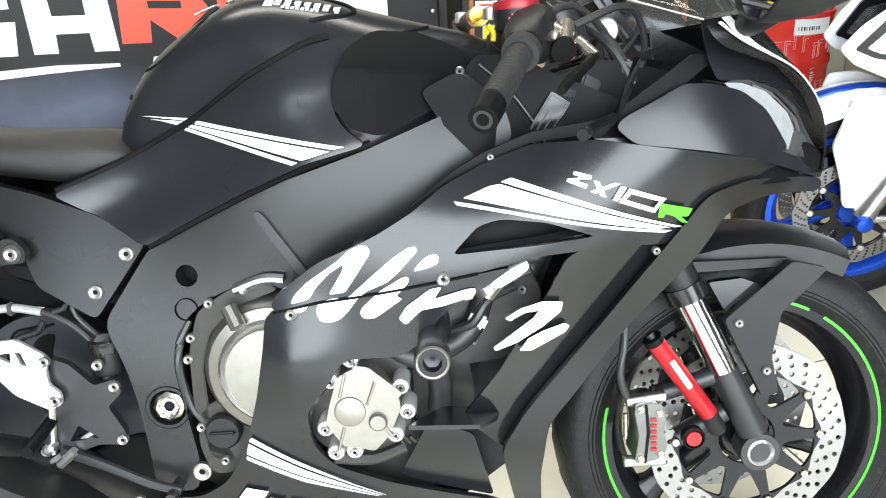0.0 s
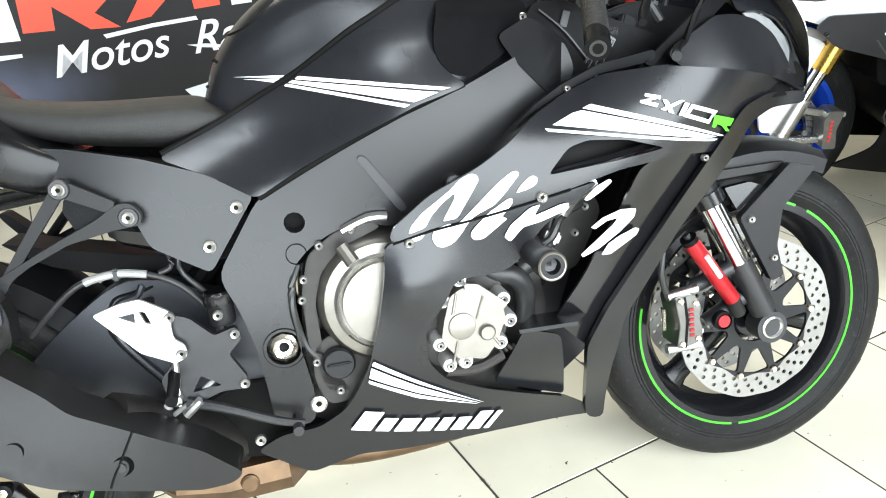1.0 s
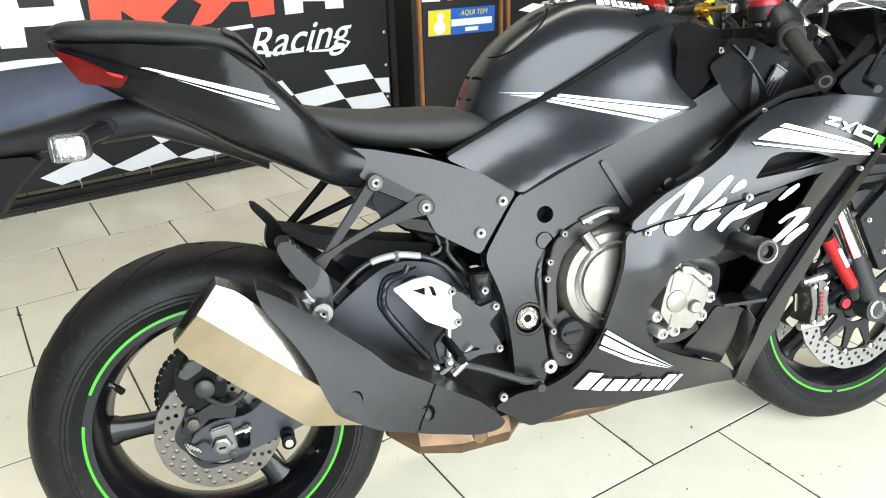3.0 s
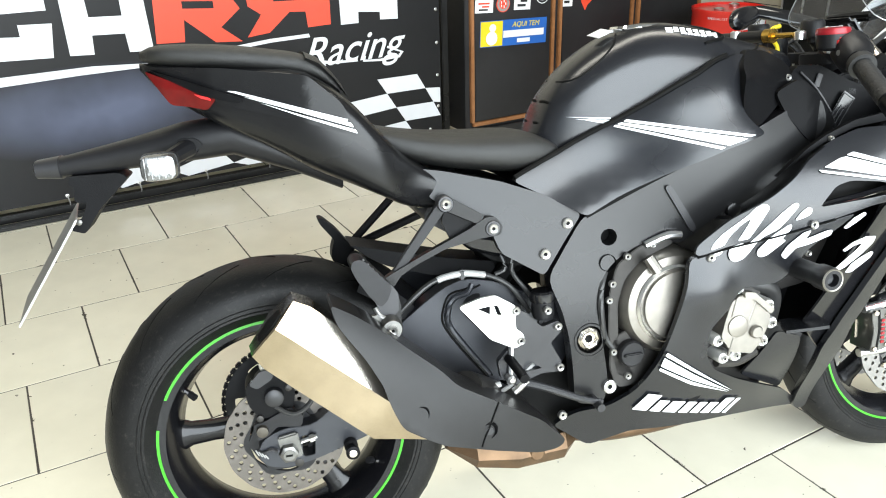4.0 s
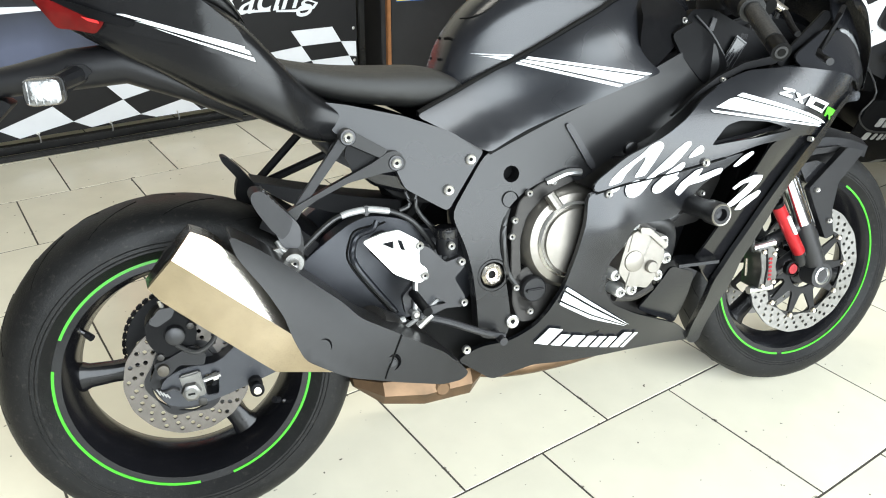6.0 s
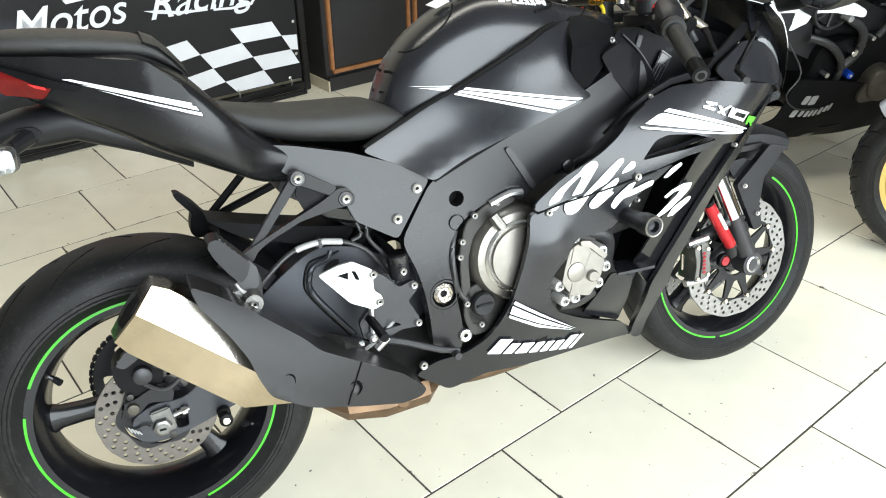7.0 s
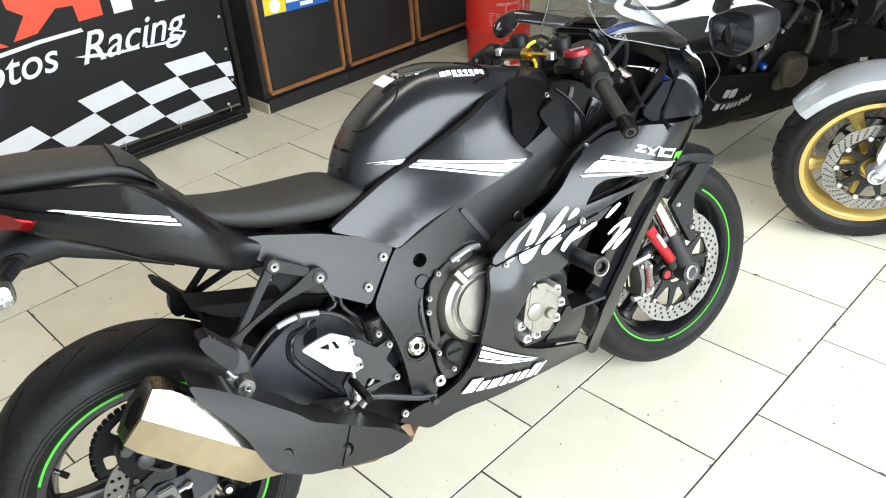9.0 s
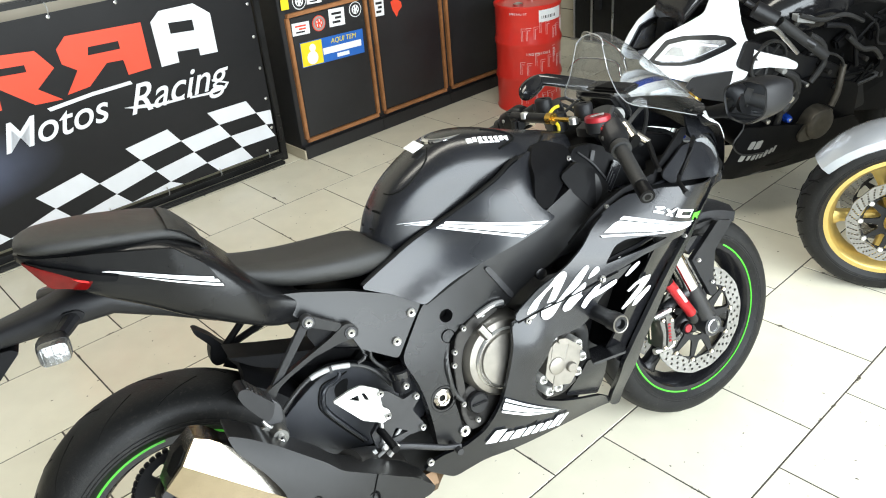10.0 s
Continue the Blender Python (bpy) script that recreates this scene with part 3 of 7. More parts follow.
def drum():
    """A small red oil drum with rolling hoops."""
    c = uvz(3.13, 1.83)
    t = thing("oil_drum", Matrix.Translation(c) @ pose(0, 0, 0, 0, 0, 18.3) @ SIZE, "glossy red steel oil drum with pale printed line drawings", "drum")
    prof = [(0.175, 0.0), (0.19, 0.0), (0.192, 0.012), (0.187, 0.022)]
    for z in (0.20, 0.40):
        prof += [(0.187, z - 0.025), (0.194, z - 0.008), (0.194, z + 0.008), (0.187, z + 0.025)]
    prof += [(0.187, 0.585), (0.193, 0.595), (0.193, 0.61), (0.183, 0.612), (0.183, 0.598)]
    part("shell", turned(prof, 56, axis="z"), M_DRUM, t)
    for x, y in ((0.09, 0.05), (-0.1, -0.02)):
        part("bung", turned([(0.025, 0.598), (0.028, 0.612), (0.015, 0.618)], 16, (x, y, 0), axis="z"), M_ALU, t)

    def mark(a0, a1, z0, z1, name="print", mat=M_DECAL):
        rings = [[(r * math.sin(a), -r * math.cos(a), z) for r, z in ((0.1876, z0), (0.1885, z0), (0.1885, z1), (0.1876, z1))] for a in [radians(a0 + (a1 - a0) * k / 6) for k in range(7)]]
        part(name, loft(rings), mat, t)
    rnd = random.Random(4)
    for base in (0.06, 0.25, 0.44):
        for k in range(13):
            a, z = -75 + 12 * k + rnd.uniform(-3, 3), base + rnd.uniform(0, 0.07)
            if abs(a) > 72 or z > 0.53:
                continue
            mark(a, a + 0.35, z - 0.03, z + 0.04)
            mark(a, a + 9, z + 0.0389, z + 0.0400)
            mark(a + 2.4, a + 2.75, z - 0.03, z + 0.028)
            mark(a + 2.4, a + 7.5, z + 0.0269, z + 0.028)
    mark(-29, 24, 0.522, 0.596, "white_label")
    for k, body in enumerate(("INGENIOUS", "SPECIALIST")):
        z = (0.347, 0.572)[k]
        for j, ch in enumerate(body):
            a = radians((-51 + j * 5.2, -80 + j * 3.2)[k])
            text("lettering", ch, (0.021, 0.015)[k], M_DECAL, t, Matrix.Translation((0.1882 * math.sin(a), -0.1882 * math.cos(a), z)) @ pose(0, 0, 0, 90, 0, math.degrees(a)))
    for j, ch in enumerate("BLEND"):
        a = radians(1)
        text("lettering", ch, 0.021, M_DECAL, t, Matrix.Translation((0.1882 * math.sin(a), -0.1882 * math.cos(a), 0.395 - 0.018 * j)) @ pose(0, 0, 0, 90, 0, 1) @ pose(0, 0, 0, 0, 0, -90))
    for k in range(9):
        mark(-24 + 3.4 * k, -23 + 3.4 * k + (k % 3) * .5, 0.540, 0.556, "label_bar", M_CABINET)
    return t


banner()
for k, (u, w) in enumerate(((1.755, 0.54), (2.295, 0.538), (2.833, 0.51))):
    cabinet_unit(u, w, k == 0)
st = sticker("poster_sticker", 2.038, 0.541, 0.405, 0.128, M_STBLUE, "blue and yellow tyre dealer sticker with a white figure", 2)
part("yellow_field", block(0.13, 0.0012, 0.121, (-0.135, -0.0014, 0), 0.0003), M_YELLOW, st)
part("white_shape", turned([(0.034, -0.0022), (0.034, -0.0028)], 18, (-0.135, 0, -0.022)), M_DECAL, st)
part("white_shape", turned([(0.020, -0.0022), (0.020, -0.0028)], 18, (-0.13, 0, 0.028)), M_DECAL, st)
part("white_bar", block(0.25, 0.0012, 0.034, (0.06, -0.0014, -0.006), 0.0003), M_DECAL, st)
part("white_bar", block(0.08, 0.0012, 0.02, (0.06, -0.0014, -0.042), 0.0003), M_DECAL, st)
text("lettering", "AQUI TEM", 0.036, M_YELLOW, st, pose(0.07, -0.0022, 0.038, 90, 0, 0), 0.2)
for u, z, w, h, mat, lab in ((1.86, .682, .105, .062, M_DECAL, "small white sticker with a red slanted emblem"), (2.088, .692, .10, .09, M_DECAL, "small white square sticker with dark marks"),
                             (2.372, .685, .068, .095, M_DECAL, "small white label with a picture"), (1.965, .812, .09, .05, M_DECAL, "small white sticker on the drawer front"), (1.79, .815, .045, .05, M_YELLOW, "small yellow sticker on the drawer front"),
                             (2.06, .815, .07, .05, M_STBLUE, "small blue sticker on the drawer front")):
    s1 = sticker("sticker", u, z, w, h, mat, lab, 3)
    for k in range(3):
        if mat is M_DECAL:
            part("printed_bar", block(w * (.62, .40, .5)[k], .001, h * .13, (w * (-.02, .08, -.05)[k], -.0015, h * (.22 - .24 * k)), 0), M_BANRED if u < 1.9 and k < 2 else M_CABINET, s1)
s3 = thing("sticker", ROOM @ pose(2.495, 2.2305, .655, 0, 8, 0), "red map-shaped sticker on black door", "sticker")
part("sheet", slab([(-.045, .035), (-.010, .050), (.030, .032), (.038, .005), (.012, -.020), (.002, -.050), (-.012, -.030), (-.030, -.008)], -.001, .001, .006, (), 0), M_BANRED, s3)
for u, z, mat, lab in ((1.972, .685, M_BANRED, "round red sticker on black door"), (2.212, .706, M_DECAL, "round black and white club sticker"), (1.875, .815, M_DECAL, "round black and white sticker on the drawer front")):
    s2 = thing("sticker", ROOM @ pose(u, 2.2305, z), lab, "sticker")
    part("disc", turned([(.040, .001), (.040, -.001)], 28), mat, s2)
    part("ring", revolve([(.024, -.0010), (.036, -.0010), (.036, -.0016), (.024, -.0016)], 28), M_CABINET if mat is M_DECAL else M_CABLE, s2)
    for a in range(5):
        part("emblem_bar", block(.005, .001, .012, (.014 * math.cos(a * 1.26), -.0016, .014 * math.sin(a * 1.26)), 0), M_CABINET if mat is M_DECAL else M_DECAL, s2)
drum()


# ---- wheels and brakes, shared by the motorcycles; turned about y ----
def tyre(width, radius, rim):
    """Tyre section: a round crown on shoulders that run into the bead."""
    h = radius - rim
    prof = []
    for k in range(21):
        a = math.pi * k / 20
        c, s = math.cos(a), math.sin(a)
        prof.append((rim + 0.25 * h + 0.75 * h * (abs(s) ** 0.62), width / 2 * (1 if c > 0 else -1) * abs(c) ** 0.8))
    inner = [(rim - 0.002, -width * 0.36), (rim - 0.004, 0), (rim - 0.002, width * 0.36)]
    return revolve(prof + inner, 96)


def rim_barrel(width, rim):
    w = width * 0.40
    return revolve([(rim + 0.006, w), (rim + 0.008, w - 0.006), (rim - 0.006, w - 0.010), (rim - 0.016, w * 0.7), (rim - 0.03, 0), (rim - 0.016, -w * 0.7), (rim - 0.006, -w + 0.010),
                    (rim + 0.008, -w + 0.006), (rim + 0.006, -w), (rim - 0.010, -w), (rim - 0.024, -w * 0.7), (rim - 0.038, 0), (rim - 0.024, w * 0.7), (rim - 0.010, w)], 96)


def spoke(rim, a):
    """One spoke, thick at the hub and flared into the rim."""
    rings = []
    for r, w, d in ((0.035, 0.046, 0.05), (0.07, 0.042, 0.044), (0.13, 0.038, 0.036), (rim - 0.05, 0.044, 0.036), (rim - 0.026, 0.066, 0.044)):
        ring = []
        for k in range(12):
            b = 2 * math.pi * k / 12
            ring.append(Vector((r, d / 2 * math.copysign(abs(math.sin(b)) ** 0.7, math.sin(b)), w / 2 * math.copysign(abs(math.cos(b)) ** 0.7, math.cos(b)))))
        rings.append(ring)
    return moved(loft(rings), Matrix.Rotation(a, 4, 'Y'))


def drilled_disc(r0, r1, y, thick, rows, per, hole=0.0042, wave=0.0):
    """A brake rotor: a drilled ring with a waved edge."""
    outer = [Vector(((r1 + wave * math.cos(14 * a)) * math.cos(a), (r1 + wave * math.cos(14 * a)) * math.sin(a))) for a in [2 * math.pi * k / 112 for k in range(112)]]
    holes = [circle(0, 0, r0, 72)]
    for i, rr in enumerate(rows):
        for k in range(per):
            a = 2 * math.pi * (k + i / len(rows)) / per
            holes.append(circle(rr * math.cos(a), rr * math.sin(a), hole, 8))
    return slab(outer, y - thick / 2, y + thick / 2, 0, holes, 0)


def disc_carrier(r_in, r_out, y, arms=10):
    """The rotor's hub: a plate cut out into arms."""
    outer = [Vector(((r_out + .004 * math.cos(arms * a)) * math.cos(a), (r_out + .004 * math.cos(arms * a)) * math.sin(a))) for a in [2 * math.pi * k / (arms * 10) for k in range(arms * 10)]]
    holes = [circle(0, 0, r_in, 36)]
    for k in range(arms):
        a = 2 * math.pi * (k + .5) / arms
        ra, rb, wa, wb = r_in + .016, r_out - .006, .10, math.pi / arms - .055
        holes.append(rounded([(ra * math.cos(a - wa), ra * math.sin(a - wa)), (rb * math.cos(a - wb), rb * math.sin(a - wb)), (rb * 1.02 * math.cos(a), rb * 1.02 * math.sin(a)), (rb * math.cos(a + wb), rb * math.sin(a + wb)), (ra * math.cos(a + wa), ra * math.sin(a + wa))], .006, 2))
    return slab(outer, y - .003, y + .003, 0, holes, 0)


def sidewall_marks(w, width, radius, rim):
    """Raised mould rings and blocks of the tyre's side, and grooves across its tread."""
    h = radius - rim
    for s in (-1, 1):
        for r, b in ((rim + .30 * h, .0012), (rim + .38 * h, .0010)):
            c = abs(math.cos(math.asin(min(1, ((r - rim - .25 * h) / (.75 * h)) ** (1 / .62)))))
            y = s * width / 2 * c ** .8
            part("mould_ring", revolve([(r - b, y), (r, y + s * b), (r + b, y)], 72, close=False), M_RUBBER, w)
    n = 15
    for k in range(n):
        for s in (-1, 1):
            pts = []
            for j, f in enumerate((.10, .28, .48, .68, .80)):
                c = f
                sn = (1 - min(1, c ** (1 / .8)) ** 2) ** .5
                r = rim + .25 * h + .75 * h * sn ** .62 - .0010
                a = 2 * math.pi * (k + (.5 if s > 0 else 0)) / n + .30 * f + .12 * f * f
                pts.append((r * math.cos(a), s * width / 2 * f, r * math.sin(a)))
            part("tread_groove", tube(pts, (.0022, .0012), 6, 3), M_DARK, w)


def wheel(parent, name, centre, width, radius, rim_r, spokes, rim_mat, tape=None, phase=0.3):
    w = new(name)
    w.empty_display_size = 0.05
    w.parent = parent
    w.matrix_local = pose(*centre)
    part("tyre", tyre(width, radius, rim_r), M_RUBBER, w, "black road tyre")
    sidewall_marks(w, width, radius, rim_r)
    part("rim", rim_barrel(width, rim_r), rim_mat, w)
    for k in range(spokes):
        part("spoke", spoke(rim_r, phase + 2 * math.pi * k / spokes), rim_mat, w)
    part("hub", turned([(0.036, -0.062), (0.045, -0.05), (0.048, 0.0), (0.045, 0.05), (0.036, 0.062)], 32), rim_mat, w)
    if tape:
        yy = -width * 0.40 - 0.0012
        for a0, a1 in tape:
            n = 28
            rings = [[((rr) * math.cos(a), yy + dy, rr * math.sin(a)) for rr, dy in ((rim_r + 0.0012, 0), (rim_r + 0.0062, 0), (rim_r + 0.0062, 0.0012), (rim_r + 0.0012, 0.0012))]
                     for a in [radians(a0 + (a1 - a0) * k / n) for k in range(n + 1)]]
            part("rim_tape", loft(rings), M_GREEN, w, "bright green reflective rim tape")
    return w


# ---- the black motorcycle; x ahead, z up, its flank at negative y ----
BIKE = pose(0.029, 0.066, 0.024, -11, 0, 3.2)
bike = thing("sport_motorcycle", BIKE, "matte black sport motorcycle with white stripes and green rim tape", "motorcycle")

w_fair = width_field([(.747, .585, .27), (.941, .623, .285), (.961, .718, .28), (1.097, .741, .295), (1.25, .659, .245), (1.014, .763, .24), (.624, .303, .215), (.841, .285, .2), (.547, .206, .165),
                      (1.06, .16, .11), (.886, .433, .27), (1.5, .72, .09), (1.38, .74, .19), (1.1, .45, .24), (1.0, .3, .2)])
w_mid = width_field([(.518, .659, .187), (.373, .669, .185), (.551, .44, .205), (.517, .301, .2), (.25, .76, .16), (.595, .624, .195), (.75, .7, .21), (.9, .74, .205), (1.0, .8, .19), (.8, .6, .2)])
w_tank = width_field([(.543, .838, .141), (.84, .787, .25), (.813, .849, .245), (.761, .909, .22), (.509, .786, .152), (.551, .669, .185), (.985, .868, .15), (.65, .72, .2), (.875, .918, .180), (.93, .91, .145)])
w_plain = w_fair


def w_fair(x, z):
    """The side fairing, with its round bulge over the clutch cover."""
    return w_plain(x, z) + .020 * math.exp(-((x - .745) / .050) ** 2 - ((z - .525) / .06) ** 2)


def w_cover(x, z):
    """The tank cover: flared at its lower edge, tucked in along the top."""
    q = z - (.669 + .39 * (x - .549))
    return w_tank(x, z) + .010 * math.exp(-(q / .034) ** 2) - 1.5 * max(0, q - .085) ** 2 - .004 * math.exp(-((q - .075) / .03) ** 2)



# the machine's middle plane leans less than the axes of its near flank
TILT = .083


def centred(bm, wide=1.0, turn=TILT):
    """Sets a body that is built about y = 0 on the machine's middle plane, its width scaled."""
    for v in bm.verts:
        v.co.y = v.co.y * wide - turn * v.co.z
    return bm


def both(name, outline, w, mat, label="", **kw):
    """The same panel on both flanks."""
    part(name, panel(outline, w, side=-1, **kw), mat, bike, label)
    part(name, centred(panel(outline, w, side=1, **kw), 1, 2 * TILT), mat, bike, label)


def decal(name, outline, w, mat, off=0.0030, r=0.0):
    bm = panel(outline, w, 0.0014, -1, (), 0.03, off, 0.0, 2, r or 0.0015)
    part(name, bm, mat, bike)


# --- fuel tank ---
TANK = [(.487, .79, .06), (.50, .825, .085), (.52, .868, .105), (.555, .91, .13), (.60, .944, .155), (.655, .974, .178), (.70, .988, .196), (.75, .988, .212), (.81, .976, .222), (.87, .958, .205), (.93, .942, .155), (.985, .928, .11), (1.02, .915, .08)]


def tank_ring(x, top, half, low=0.70, n=36):
    ring = []
    for k in range(n):
        a = 2 * math.pi * k / n
        c, s = math.cos(a), math.sin(a)
        dent = .085 * math.exp(-((s - .30) / .24) ** 2) * math.exp(-((x - .64) / .11) ** 2)
        y = half * math.copysign(abs(c) ** 0.72, c) * (1 - dent)
        mid = low + (top - low) * 0.50
        z = mid + ((top - mid) * abs(s) ** 0.86 if s > 0 else -(mid - low) * abs(s) ** 0.5)
        ring.append((x, y, z))
    return ring


def tank_at(x):
    for a, b in zip(TANK, TANK[1:]):
        if a[0] <= x <= b[0]:
            t = (x - a[0]) / (b[0] - a[0])
            return a[1] + t * (b[1] - a[1]), a[2] + t * (b[2] - a[2])
    return TANK[-1][1:]


line = curve2([Vector(q) for q in TANK], 3, closed=False)
tank = loft([tank_ring(*q) for q in line])
for v in tank.verts:
    v.co.y *= 1.18 if v.co.y > 0 else 1.0  # the far shoulder is fuller
part("fuel_tank", centred(tank, .62), M_MATTE, bike, "satin black fuel tank")
both("tank_side_cover", [(.425, .742), (.516, .776), (.626, .827), (.711, .876), (.787, .913), (.84, .924), (.875, .921), (.895, .910), (.865, .898), (.842, .880), (.828, .858), (.818, .832), (.835, .807), (.858, .790), (.784, .773), (.697, .738), (.616, .702), (.549, .669), (.495, .703), (.455, .725)],
     w_cover, M_MATTE, "matte black lower tank cover", off=0.012, thick=0.02, step=.02)
w_knee = lambda x, z: 0.262 - (x - 0.81) * 0.62 - 0.9 * max(0, z - 0.885)
both("knee_recess", [(.818, .838), (.822, .868), (.835, .905), (.87, .93), (.93, .925), (.985, .900), (.992, .865), (.975, .842), (.93, .820), (.875, .796), (.838, .808)], w_knee, M_SHADE, "dull black recessed tank trim", thick=0.02)
cap = part("filler_cap", centred(turned([(.044, .972), (.044, .983), (.036, .984), (.034, .981), (.012, .982)], 32, (.712, 0, 0), axis="z")), M_GLOSS, bike, "black lockable fuel filler cap")
part("cap_ring", centred(revolve([(.041, .983), (.042, .986), (.048, .986), (.051, .982), (.051, .972), (.041, .972)], 40, (.712, 0, 0), axis="z")), M_CHROME, cap, "bright metal ring")
part("lock_flap", centred(block(.026, .016, .006, (.720, 0, .984), .002)), M_PLASTIC, cap)
part("warning_label", moved(block(0.03, 0.045, 0.001, (0, 0, 0), 0), pose(0.636, -0.087, 0.9765, 8, -20, 0)), M_DECAL, bike, "small white warning label")

# --- frame, covers, seat ---
both("frame_spar", [(.549, .666), (.709, .736), (.847, .778), (.967, .823), (1.03, .835), (1.046, .781), (.985, .730), (.931, .696), (.878, .665), (.796, .635), (.731, .594), (.700, .612), (.648, .603), (.608, .583),
                    (.578, .554), (.564, .497), (.576, .413), (.583, .355), (.576, .308), (.517, .317), (.515, .380), (.510, .445), (.499, .500), (.475, .564)], w_mid, M_FRAME, "satin dark grey frame spar and pivot plate",
     thick=0.03, holes=[circle(.595, .624, .0155), circle(.549, .440, .026, 20)], r=0.02)
both("subframe_cover", [(.245, .782), (.308, .770), (.403, .744), (.482, .712), (.545, .672), (.468, .572), (.393, .621), (.377, .666), (.332, .708), (.285, .722)], w_mid, M_FRAME, "satin dark grey subframe cover", off=0.004, thick=0.02, r=0.01)
part("frame_hole_liner", turned([(0.017, -0.150), (0.017, -0.16)], 20, (.595, 0, .624)), M_DARK, bike)
part("frame_rib", panel([(.695, .706), (.707, .709), (.762, .622), (.750, .616)], w_mid, 0.02, off=0.006), M_GREY, bike)
part("spar_plug", turned([(0.013, -0.20), (0.0135, -0.213), (0.010, -0.215)], 20, (.834, 0, .648)), M_FRAME, bike)
bolt(bike, .518, -.193, .659, .012)
bolt(bike, .472, -.199, .610, .012)
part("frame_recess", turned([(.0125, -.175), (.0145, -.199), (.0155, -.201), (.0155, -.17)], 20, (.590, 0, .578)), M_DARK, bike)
bolt(bike, .586, -.188, .580, .009)
part("pivot_bolt", turned([(0.006, -0.192), (0.010, -0.194), (0.011, -0.17)], 12, (.549, 0, .440)), M_DARK, bike)
part("pivot_core", revolve([(0.0075, -0.19), (0.0075, -0.199), (0.013, -0.199), (0.013, -0.19)], 24, (.549, 0, .440)), M_STEEL, bike, "steel pivot bush")
part("pivot_nut", revolve([(0.014, -0.18), (0.014, -0.203), (0.017, -0.205), (0.0225, -0.201), (0.0235, -0.17)], 8, (.549, 0, .440)), M_STEEL, bike, "castellated steel pivot nut")
part("pivot_ring", revolve([(0.027, -.200), (0.031, -.206), (0.034, -.200), (0.034, -.17), (0.027, -.17)], 28, (.549, 0, .440)), M_FRAME, bike)
bolt(bike, .585, -.205, .342, .016)
bolt(bike, .490, -.205, .302, .010)

SEAT = [(.165, .866, .845, .06), (.19, .856, .825, .095), (.24, .842, .795, .118), (.31, .830, .770, .138), (.38, .824, .757, .150), (.44, .821, .748, .152), (.48, .816, .752, .145), (.515, .80, .765, .125), (.527, .788, .775, .11)]


def pad_ring(x, top, low, half, n=24, crown=0.62, flank=0.7):
    return [(x, half * math.copysign(abs(math.cos(a)) ** crown, math.cos(a)), (top + low) / 2 + (top - low) / 2 * math.copysign(abs(math.sin(a)) ** flank, math.sin(a))) for a in [2 * math.pi * k / n for k in range(n)]]


part("rider_seat", centred(loft([pad_ring(*q) for q in curve2([Vector(q) for q in SEAT], 3, closed=False)]), .70), M_SEAT, bike, "black vinyl rider seat", 50)
PILL = [(-.150, 1.000, .985, .05), (-.12, 1.008, .975, .085), (-.04, 1.004, .962, .105), (.05, .990, .950, .108), (.10, .978, .940, .10), (.13, .955, .925, .09), (.150, .93, .91, .075)]
part("pillion_seat", centred(loft([pad_ring(*q) for q in curve2([Vector(q) for q in PILL], 3, closed=False)])), M_SEAT, bike, "black vinyl pillion seat", 50)

# --- tail ---
TAIL = [(-.155, .982, .970, .028), (-.12, .980, .930, .070), (-.05, .973, .882, .108), (.03, .966, .835, .130), (.09, .955, .796, .148), (.15, .912, .765, .158), (.20, .855, .738, .150), (.25, .80, .710, .118), (.31, .76, .70, .105)]
part("tail_cowl", centred(loft([pad_ring(x, t, b, h, 36, 0.36, 0.42) for x, t, b, h in curve2([Vector(q) for q in TAIL], 3, closed=False)])), M_TAIL, bike, "satin black tail cowl", 50)
w_cowl = lambda x, z: float(np.interp(x, [q[0] for q in TAIL], [q[3] for q in TAIL])) + TILT * z
both("tail_side_panel", [(-.146, .976), (-.030, .966), (.094, .946), (.140, .903), (.166, .848), (.065, .882), (-.020, .906), (-.095, .942)], w_cowl, M_TAIL, "satin black upper tail panel", off=.003, thick=.012, r=.008, step=.02)
w_lamp = lambda x, z: w_cowl(x, z) + .004 - .25 * max(0, .965 - .42 * (x + .15) - z)
for q in ((-1, 0), (1, 2 * TILT)):
    side, turn = q
    lamp = part("tail_light", centred(panel([(-.147, .970), (-.090, .945), (-.042, .922), (-.058, .905), (-.085, .912), (-.112, .916)], w_lamp, .03, side, off=.010, r=.006), 1, turn), M_LAMP, bike, "red tail light lens")
    part("lamp_edge", centred(panel([(-.140, .971), (-.082, .950), (-.002, .918), (-.010, .912), (-.060, .926)], w_lamp, .02, side, off=.012, r=.004), 1, turn), M_SHADE, lamp, "black surround of the tail light")
    part("lamp_core", centred(panel([(-.075, .931), (-.052, .924), (-.050, .919), (-.066, .924)], w_lamp, .004, side, off=.0125, r=.002), 1, turn), M_REDBTN, lamp)
part("number_plate_hanger", centred(loft([pad_ring(x, t, b, h, 16, 0.6) for x, t, b, h in [(-.335, .842, .820, .025), (-.29, .848, .814, .03), (-.19, .866, .817, .045), (-.11, .884, .82, .06), (-.03, .890, .825, .075), (.06, .845, .79, .085), (.14, .80, .75, .085)]])), M_PLASTIC, bike, "black plastic rear mudguard", 50)
part("plate_bracket", slab([(-.287, .817), (-.291, .803), (-.282, .799), (-.287, .776), (-.268, .772), (-.278, .751), (-.300, .730), (-.279, .722), (-.250, .760), (-.200, .806), (-.212, .815)], -.105, -.035, .005), M_SHADE, bike)
part("bracket_bolt", turned([(.003, -.108), (.005, -.107), (.005, -.10)], 10, (-.285, 0, .742)), M_CALIPER, bike)
